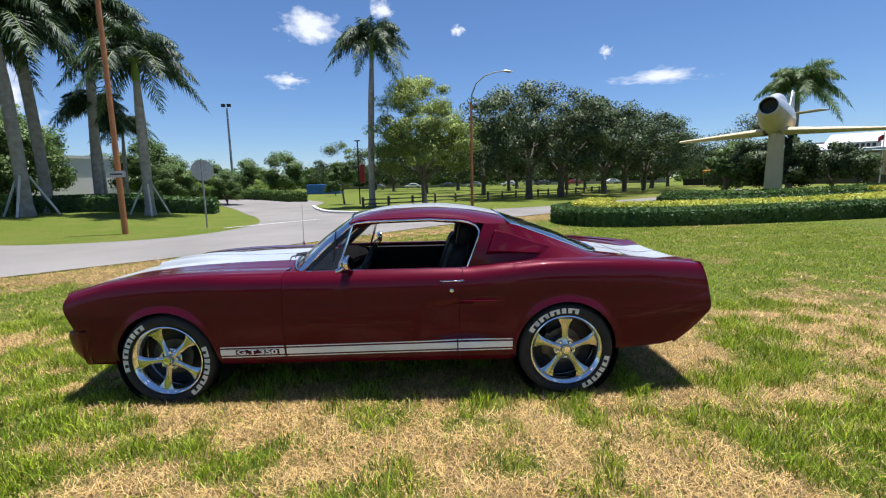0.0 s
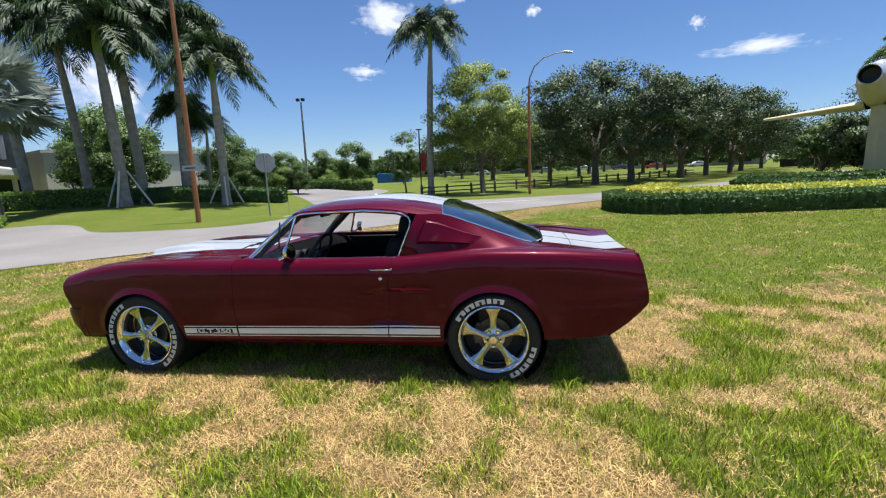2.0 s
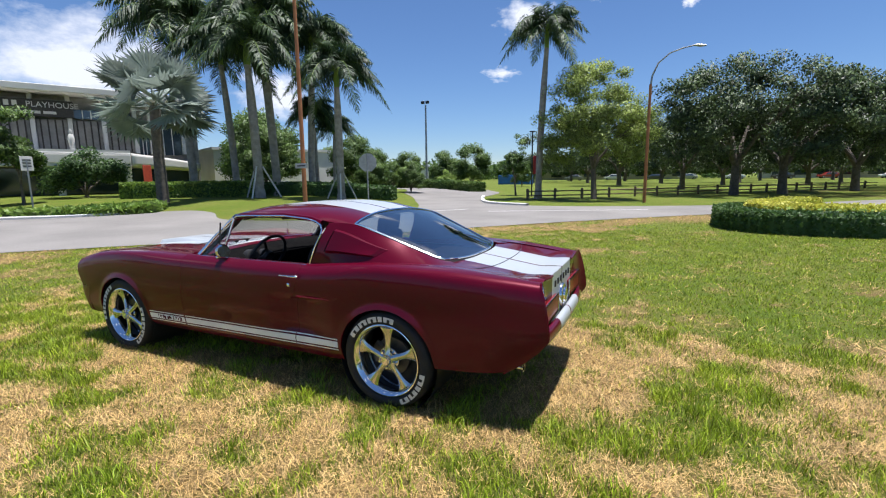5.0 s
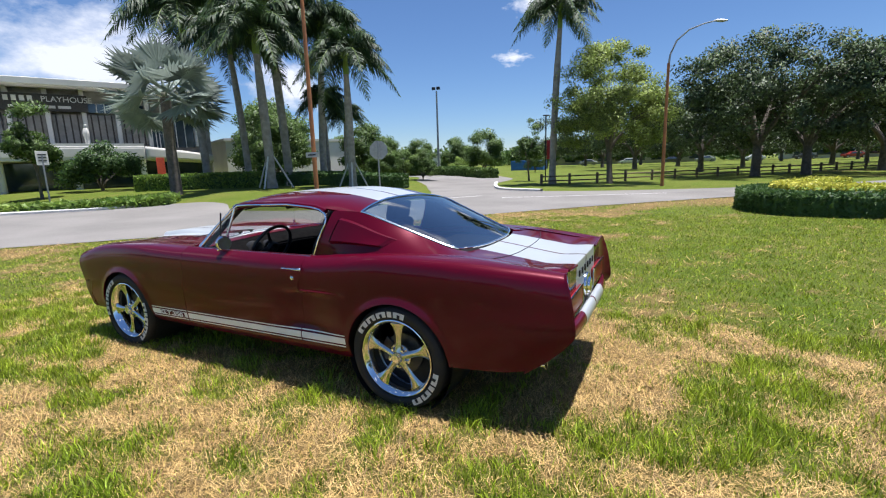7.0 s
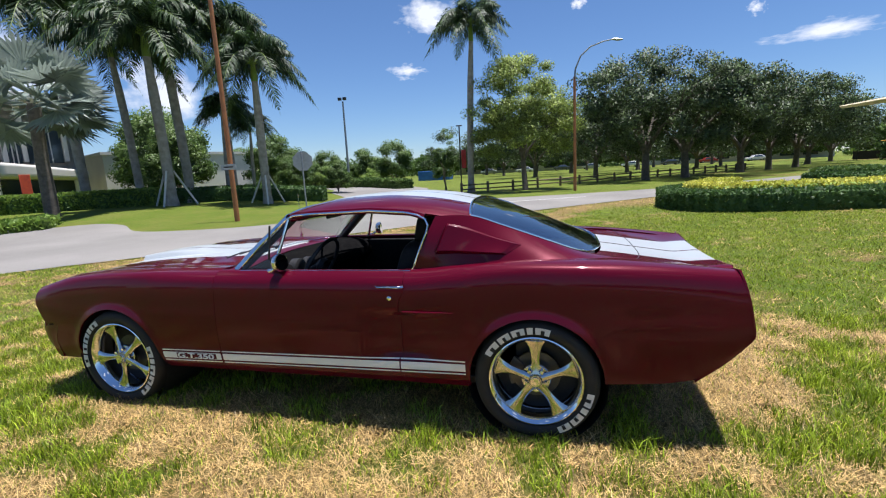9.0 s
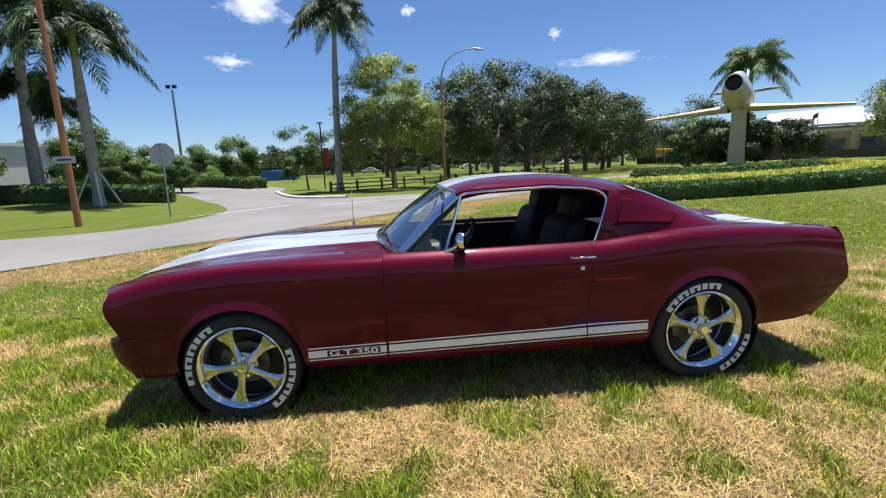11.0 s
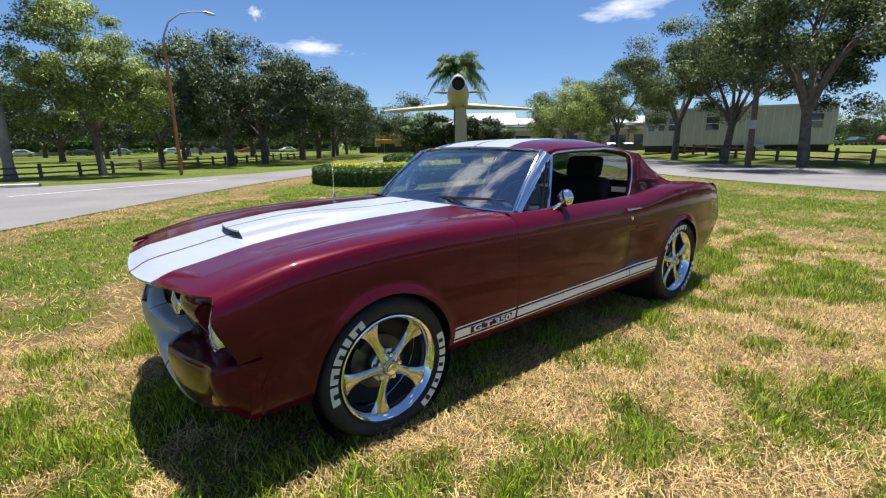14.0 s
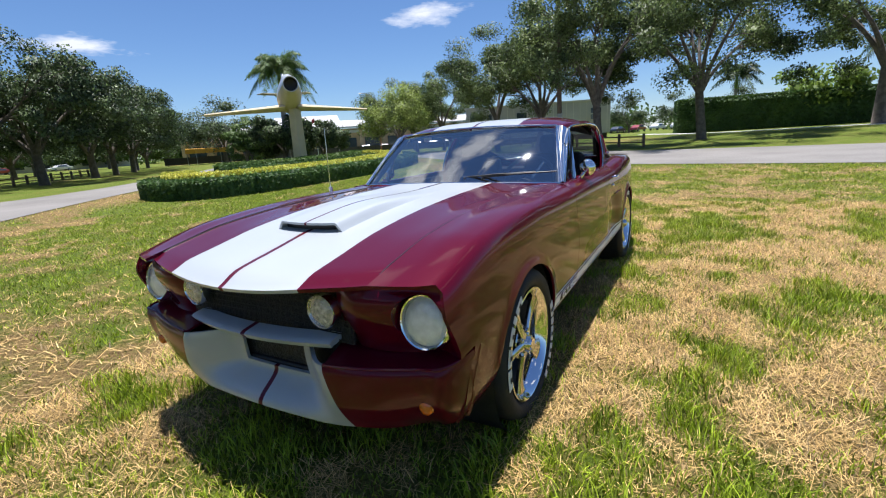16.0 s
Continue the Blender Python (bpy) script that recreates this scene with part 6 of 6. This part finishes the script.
part("windscreen_moulding", Mesh().tube([(p[0] - .006, p[1], p[2] + .006) for p in loop], .007, 8), CHROME, car, "bright windscreen moulding")


def bl_pt(s, k):
    """Rear window: s 0 at the roof, 1 at the deck; k -1..1 across."""
    q = abs(k)
    xt, xb = .96 + .06 * q ** 2, 1.735 - .09 * q ** 3
    x = xt + s * (xb - xt)
    xe = 1.02 + s * (1.645 - 1.02)
    ze, ye = T_Z(xe), T_Y(xe)
    zc = zR(.96) + (.938 - zR(.96)) * s + .022 * math.sin(math.pi * s)
    w = (1 - q ** 2.5)
    return x, k * (ye - .012), ze + (zc - ze) * w


g = part("rear_window", Mesh().grid(bl_pt, steps(0.01, 1, 20), steps(-.985, .985, 24)), REAR_GLASS, car, "sloping tinted fastback rear window")
g.visible_shadow = False
loop = [bl_pt(0, k) for k in steps(-1, 1, 24)] + [bl_pt(s, 1) for s in steps(0, 1, 14)[1:]] + [bl_pt(1, k) for k in steps(1, -1, 24)[1:]] + [bl_pt(s, -1) for s in steps(1, 0, 14)[1:]]
part("rear_window_moulding", Mesh().tube([(p[0], p[1], p[2] + .004) for p in loop], .007, 8), CHROME, car, "bright rear window moulding")

# ---- deck and tail ----
zD = pw([(1.62, .945), (1.75, .930), (2.0, .892), (2.2, .862), (2.325, .846)])


def deck_pt(s, y):
    k = abs(y) / .56
    xf = 1.745 - .10 * min(1, k) ** 3
    x = xf + s * (2.328 - xf)
    ze = zS(x) + .004 - .014 * smooth01(1.75, 2.3, x)
    return x, y, zD(x) + (ze - zD(x)) * k ** 3 + .027 * smooth01(2.15, 2.34, x)


DY = [0, GAPW, .1, .2, STRIPE, .40, .46, .51, .558]
DY = [-y for y in DY[::-1]] + DY[1:]
deck = part("deck_lid", Mesh().grid(deck_pt, steps(0, .35, 6) + steps(.355, 1, 14), DY, stripe_slot), [PAINT, WHITE_PAINT], car, "burgundy deck lid with twin white stripes", thick=.012, angle=50)
part("deck_seam", Mesh().tube([(lambda p: (p[0], p[1], p[2] + .0005))(deck_pt(.35, y)) for y in steps(-.55, .55, 20)], .003, 5), BLACK, deck, "dark shut line")


def tail_pt(y, a):
    """Rear panel: a 0 at the bottom, 1 under the spoiler lip."""
    z = .50 + .375 * a
    v = max(0, min(1, (z - .50) / .38))
    xe = 2.33 + REAR_X(v)
    ymax = side(2.33, z) - .004
    top = deck_pt(1, y * .56)[2] - .002
    zz = .50 + (min(z, .875) - .50) * (top - .50) / .375
    w = 1 - abs(y) ** 10
    return xe * (1 - w) + (2.334 - .004 * a) * w, y * ymax, zz


tail = part("tail_panel", Mesh().grid(tail_pt, sorted(set(steps(-1, 1, 40) + [s * q for q in (.016, .46) for s in (-1, 1)])), steps(0, 1, 14), lambda y, a: 1 if .016 < abs(y) < .46 else 0), [PAINT, WHITE_PAINT], car, "burgundy rear panel with white centre", thick=.01, angle=50)
for sgn in (-1, 1):
    part("trunk_lip", Mesh().tube([(2.334, sgn * y, deck_pt(1, y)[2] - .007) for y in steps(STRIPE + .004, .56, 8)], .008, 8), PAINT, deck)
    part("corner_lip", Mesh().grid(lambda a, b: (2.15 + .184 * a, sgn * (.552 + .062 * b), (zS(2.15 + .184 * a) - .010 + .027 * smooth01(2.15, 2.34, 2.15 + .184 * a)) * (1 - b * b) + (zS(2.15 + .184 * a) - .012) * b * b), steps(0, 1, 8), steps(0, 1, 6)), PAINT, deck, "raised burgundy corner lip", thick=.008)
    tl = part("tail_lamp", Mesh().box((2.338, sgn * .445, .672), (.026, .47, .118)), RED_LENS, tail, "wide red tail lamp panel", bevel=.012)
    part("tail_lamp_frame", Mesh().tube([(2.350, sgn * (.445 + dx), .672 + dz) for dx, dz in ((-.237, -.061), (.237, -.061), (.237, .061), (-.237, .061), (-.237, -.061))], .006, 6), CHROME, tl, "thin bright lamp frame")
    part("exhaust_tip", Mesh().lathe([(.022, -.14), (.026, 0.0), (.029, .012), (.024, .012), (.020, -.10)], (2.19, sgn * .50, .30), "x", 20), CHROME, car, "chrome exhaust tip")
for k in range(6):
    part("badge_bar", Mesh().box((2.334, -.235 + k * .094, .800), (.010, .026, .040)), BLACK, tail, "dark letter-sized bar", bevel=.002)
cap = part("fuel_cap", Mesh().lathe([(.085, -.03), (.085, .0), (.080, .012), (.055, .018), (.05, .030), (.02, .036), (0, .037)], (2.336, 0, .672), "x", 36), CHROME, tail, "round chrome fuel filler cap")
bmp = Mesh()


def bump_pt(u, t):
    k = abs(u)
    y = min(k, .86) / .86 * .715
    x = 2.372 - .04 * (y / .70) ** 4
    if k > .86:
        x -= (k - .86) / .14 * .30
        y = .70 + .045 * math.sin((k - .86) / .14 * math.pi / 2)
    return x + .030 * math.cos(t), math.copysign(y, u) + (.02 * math.cos(t) * math.copysign(1, u) if k > .86 else 0), .548 + .050 * math.sin(t)


bmp.grid(bump_pt, sorted(set(steps(-1, 1, 50) + [s * q for q in (.014, .40) for s in (-1, 1)])), steps(-math.pi * .75, math.pi * .75, 14), lambda u, t: 1 if .014 < abs(u) < .40 else 0)
part("rear_bumper", bmp, [PAINT, WHITE_PAINT], car, "burgundy rear bumper with white centre", thick=.01, angle=50)
part("rear_valance", Mesh().grid(lambda y, a: (2.345 - .20 * a ** 1.3, y * (.70 + .04 * a), .51 - .17 * a), steps(-1, 1, 12), steps(0, 1, 6)), PAINT, car, thick=.01)

# ---- sill stripe with its lettering ----
def stripe_strip(name, x0, x1, o0, o1, sgn, parent, label, material=SILL_WHITE, off=.0025):
    zb = lambda x: .370 + .0135 * x
    return part(name, Mesh().grid(lambda x, o: (x, sgn * (side(x, zb(x) + o) + off), zb(x) + o), steps(x0, x1, 24), [o0, (o0 + o1) / 2, o1]), material, parent, label, thick=.0015)


for sgn in (-1, 1):
    for x0, x1 in ((-1.00, -.560), (-.545, .625), (.634, 1.003)):
        stripe_strip("sill_stripe", x0, x1, -.0215, .0215, sgn, car, "white sill stripe")
        stripe_strip("sill_line", x0, x1, .0335, .0405, sgn, car, "thin white line")
        stripe_strip("sill_line", x0, x1, -.0405, -.0335, sgn, car, "thin white line")
    stripe_strip("badge_field", -.895, -.595, -.0175, .0175, sgn, car, "burgundy lettering field", PAINT, .0045)
    cu = bpy.data.curves.new("lettering", "FONT")
    cu.body, cu.size, cu.extrude, cu.align_x, cu.align_y, cu.offset = "G.T.350", .046, .0012, "CENTER", "CENTER", .0012
    tmp = bpy.data.objects.new("lettering", cu)
    scene.collection.objects.link(tmp)
    dg = bpy.context.evaluated_depsgraph_get()
    dg.update()
    data = bpy.data.meshes.new_from_object(tmp.evaluated_get(dg))
    bpy.data.objects.remove(tmp)
    data.materials.clear()
    data.materials.append(SILL_WHITE)
    xs = [v.co.x for v in data.vertices]
    k = .275 / (max(xs) - min(xs))
    ob = new("sill_lettering", data)
    ob.parent = car
    ob["label"] = "white model lettering on the sill"
    ob.matrix_basis = Matrix.Translation((-.745, sgn * (side(-.745, .36) + .0100), .3600)) @ (Matrix.Rotation(math.pi, 4, "Z") if sgn > 0 else Matrix.Identity(4)) @ Matrix.Rotation(radians(90 + 2), 4, "X") @ Matrix.Diagonal((k, 1.0, 1, 1))

# ---- wheels ----
def wheel_at(x, z, sgn, first):
    yo = sgn * .815
    s = -sgn
    w = part("wheel", Mesh().lathe([(.200, .20 * s), (.238, .205 * s), (.246, .19 * s), (.232, .17 * s), (.225, .12 * s), (.222, .05 * s), (.226, .03 * s), (.240, .010 * s), (.245, .0), (.244, -.006 * s), (.238, -.008 * s), (.231, -.003 * s), (.216, .024 * s), (.208, .042 * s), (.206, .06 * s)], (x, yo, z), "y", 64), CHROME, car, "polished alloy wheel")
    prof = [(.240, .018 * s), (.252, -.004 * s), (.265, -.012 * s), (.285, -.016 * s), (.305, -.010 * s), (.318, .006 * s), (RW, .03 * s), (RW + .001, .10 * s), (RW, .175 * s), (.312, .205 * s), (.28, .218 * s), (.245, .20 * s)]
    ty = part("tyre", Mesh().lathe(prof, (x, yo, z), "y", 72), RUBBER, w, "black low-profile tyre")
    for k in range(5):
        a0 = first + 72 * k

        def sp(r, c):
            q = (r - .045) / .181
            wd = .0175 + .006 * (1 - q) ** 3 + .046 * max(0, q) ** 3.5
            a = radians(a0)
            across = c * wd
            d = .012 + .020 * (1 - ((r - .05) / .175)) * 0 + .010 * abs(c) ** 2 + .022 * ((r - .05) / .175) * (1 - (r - .05) / .175) * 2
            return x + r * math.cos(a) - across * math.sin(a), yo + s * d, z + r * math.sin(a) + across * math.cos(a)
        part("spoke", Mesh().grid(sp, steps(.030, .213, 12), steps(-1, 1, 6)), SPOKE, w, "brushed metal spoke", thick=.02)
    hb = part("hub", Mesh().lathe([(.078, .060 * s), (.078, .038 * s), (.074, .034 * s), (.042, .032 * s), (.038, .024 * s), (.036, .004 * s), (.030, -.006 * s), (.012, -.010 * s), (0, -.010 * s)], (x, yo, z), "y", 36), SPOKE, w, "wheel hub with centre cap")
    part("centre_cap", Mesh().lathe([(.027, -.004 * s), (.025, -.014 * s), (0, -.017 * s)], (x, yo, z), "y", 24), CHROME, hb, "chrome centre cap")
    for k in range(5):
        a = radians(first + 36 + 72 * k)
        part("lug_nut", Mesh().lathe([(.011, .034 * s), (.010, .010 * s), (0, .008 * s)], (x + .056 * math.cos(a), yo, z + .056 * math.sin(a)), "y", 6), CHROME, hb, "chrome lug nut", smooth=False)
    part("brake_disc", Mesh().lathe([(.05, .095 * s), (.125, .095 * s), (.128, .102 * s), (.125, .110 * s), (.05, .11 * s)], (x, yo, z), "y", 40), BRAKE_IRON, w, "worn steel brake disc")
    part("brake_calliper", Mesh().grid(lambda t, r: (x + r * math.cos(radians(t)), yo + s * (.082 if r < .14 else .088), z + r * math.sin(radians(t))), steps(140, 205, 8), [.082, .10, .12, .139, .15]), BRAKE_IRON, w, "cast grey brake calliper", thick=.02)
    part("brake_backing", Mesh().lathe([(0, .15 * s), (.222, .15 * s)], (x, yo, z), "y", 32), BLACK, w, "dark backing plate")
    # raised white sidewall blocks
    for start, widths in (((118, (15, 6, 14, 14, 17)), (-56, (17, 14, 14, 6, 15))) if x < 0 else ((74, (15, 6, 14, 14, 17)), (-66, (14, 14, 6, 15)))):
        aa = start
        for wd_ in widths:
            ab = aa + wd_
            yy = lambda r: yo - s * (.0160 + .0035 * math.sin(math.pi * (r - .25) / .06))
            part("sidewall_block", Mesh().grid(lambda t, r: (x + r * math.cos(radians(t)), yy(r), z + r * math.sin(radians(t))), steps(aa, ab, 4), [.263, .28, .298]), TYRE_WHITE, ty, "white sidewall block", thick=.002)
            if wd_ > 8:
                part("sidewall_slit", Mesh().grid(lambda t, r: (x + r * math.cos(radians(t)), yy(r) - s * .0025, z + r * math.sin(radians(t))), steps(aa + wd_ * .36, aa + wd_ * .62, 2), [.263, .274, .287]), RUBBER, ty, "dark gap in the block", thick=.001)
            aa = ab + 2.6
    wl = Mesh().lathe([(ARCH + .02, .015 * s), (ARCH + .02, .40 * s), (0, .40 * s)], (x, yo, z), "y", 36)
    part("wheel_well", wl, BLACK, car, "dark wheel well")


for sgn in (-1, 1):
    wheel_at(XF, HUB_F, sgn, 113)
    wheel_at(XR, HUB_R, sgn, 90)
part("underbody", Mesh().box((.05, 0, .285), (2.0, 1.50, .05)).box((-1.80, 0, .36), (.35, 1.3, .06)).box((1.95, 0, .38), (.5, 1.3, .06)).box((0, 0, .33), (4.0, .8, .08)), BLACK, car, "dark underbody", bevel=.01)

part("pillar_rod", Mesh().tube([(-.218, -.705, .955), (-.19, -.700, 1.165)], .006, 8), BLACK, car, "thin black rod at the windscreen pillar")

# ---- cabin ----
DASH = [(-.62, .70), (-.56, .86), (-.46, .905), (-.34, .905), (-.25, .88), (-.20, .83), (-.20, .77), (-.26, .70), (-.30, .60)]
part("dashboard", Mesh().grid(lambda y, i: (DASH[int(i)][0] + .05 * (abs(y) / .69) ** 2, y, DASH[int(i)][1] - .015 * (abs(y) / .69) ** 2), steps(-.69, .69, 12), list(range(len(DASH)))), DASH_BLACK, car, "black padded dashboard", thick=.03)
for sgn in (-1, 1):
    part("dash_end", Mesh().grid(lambda i, k: (DASH[int(i)][0] * k - .40 * (1 - k) + .05, sgn * .685, DASH[int(i)][1] * k + .78 * (1 - k) - .015), list(range(len(DASH))), [.1, .5, .98]), DASH_BLACK, car, thick=.008)
part("gauge_cluster", Mesh().lathe([(.075, 0), (.075, .05), (.06, .06), (0, .06)], (-.25, -.40, .83), "x", 24).lathe([(.06, 0), (.06, .05), (0, .055)], (-.25, -.25, .83), "x", 20), BLACK, car, "black gauge pods")
sw = part("steering_wheel", Mesh().tube([(.19 * math.cos(t), .19 * math.sin(t), 0) for t in steps(0, 2 * math.pi, 36)], .013, 8, caps=False).move(pose(-.06, -.37, .86, 0, -62, 0)), BLACK, car, "black steering wheel rim")
part("steering_hub", Mesh().lathe([(.05, -.03), (.05, .0), (.03, .02), (0, .022)], (0, 0, 0), "z", 20).move(pose(-.06, -.37, .86, 0, -62, 0)).tube([(-.06, -.37, .86), (-.35, -.37, .72)], .022, 10), BLACK, sw)
for k in range(3):
    a = radians(90 + 120 * k)
    part("wheel_spoke", Mesh().tube([(.04 * math.cos(a), .04 * math.sin(a), 0), (.185 * math.cos(a), .185 * math.sin(a), 0)], .012, 6, flat=.4).move(pose(-.06, -.37, .86, 0, -62, 0)), SPOKE, sw, "metal wheel spoke")


def cushion(me, c, s, lean=0.0, n=10, e=.35):
    """A padded block with rounded edges."""
    o = len(me.v)

    def fn(u, w):
        q = lambda t, p: math.copysign(abs(t) ** p, t)
        cu, su, cw, sw_ = math.cos(u), math.sin(u), math.cos(w), math.sin(w)
        x, y, z = s[0] / 2 * q(cu, e) * q(cw, e), s[1] / 2 * q(cu, e) * q(sw_, e), s[2] / 2 * q(su, e)
        return c[0] + x + lean * z, c[1] + y, c[2] + z
    me.grid(fn, steps(-math.pi / 2, math.pi / 2, n), steps(0, 2 * math.pi, 2 * n))
    return me


for sgn in (-1, 1):
    part("seat_cushion", cushion(Mesh(), (.30, sgn * .36, .47), (.52, .50, .18)), VINYL, car, "black vinyl seat cushion")
    sb = part("seat_back", cushion(Mesh(), (.585, sgn * .36, .76), (.15, .50, .54), lean=.32), VINYL, car, "black vinyl seat back")
    part("headrest", cushion(Mesh(), (.70, sgn * .36, 1.095), (.10, .27, .16), lean=.2), VINYL, sb, "black headrest")
    part("headrest_post", Mesh().tube([(.665, sgn * .36, .98), (.685, sgn * .36, 1.05)], .009, 8), CHROME, sb)
part("rear_seat", cushion(Mesh(), (1.05, 0, .55), (.45, 1.2, .28)), VINYL, car, "black rear bench")
part("rear_shelf", Mesh().grid(lambda x, y: (x, y, .86 + .02 * math.sin((x - .95) * 4)), steps(1.15, 1.72, 6), steps(-.56, .56, 8)), VINYL, car, "black rear shelf", thick=.02)
part("cabin_floor", Mesh().box((.3, 0, .34), (1.7, 1.38, .02)).box((-.52, 0, .6), (.02, 1.38, .5)).box((1.25, 0, .62), (.03, 1.3, .5)), VINYL, car, "black carpeted cabin floor")
part("rear_view_mirror", Mesh().box((-.13, 0, 1.165), (.02, .22, .055)), BLACK, car, "black inside mirror", bevel=.012)
for sgn in (-1, 1):
    part("rear_side_trim", Mesh().box((.98, sgn * .655, .62), (.56, .02, .52)), VINYL, car)
ant = part("antenna", Mesh().tube([(-.85, .70, .90), (-.85, .70, .93)], .014, 10).tube([(-.85, .70, .93), (-.845, .70, 1.30)], [.0035, .0018], 6), CHROME, car, "thin chrome antenna")
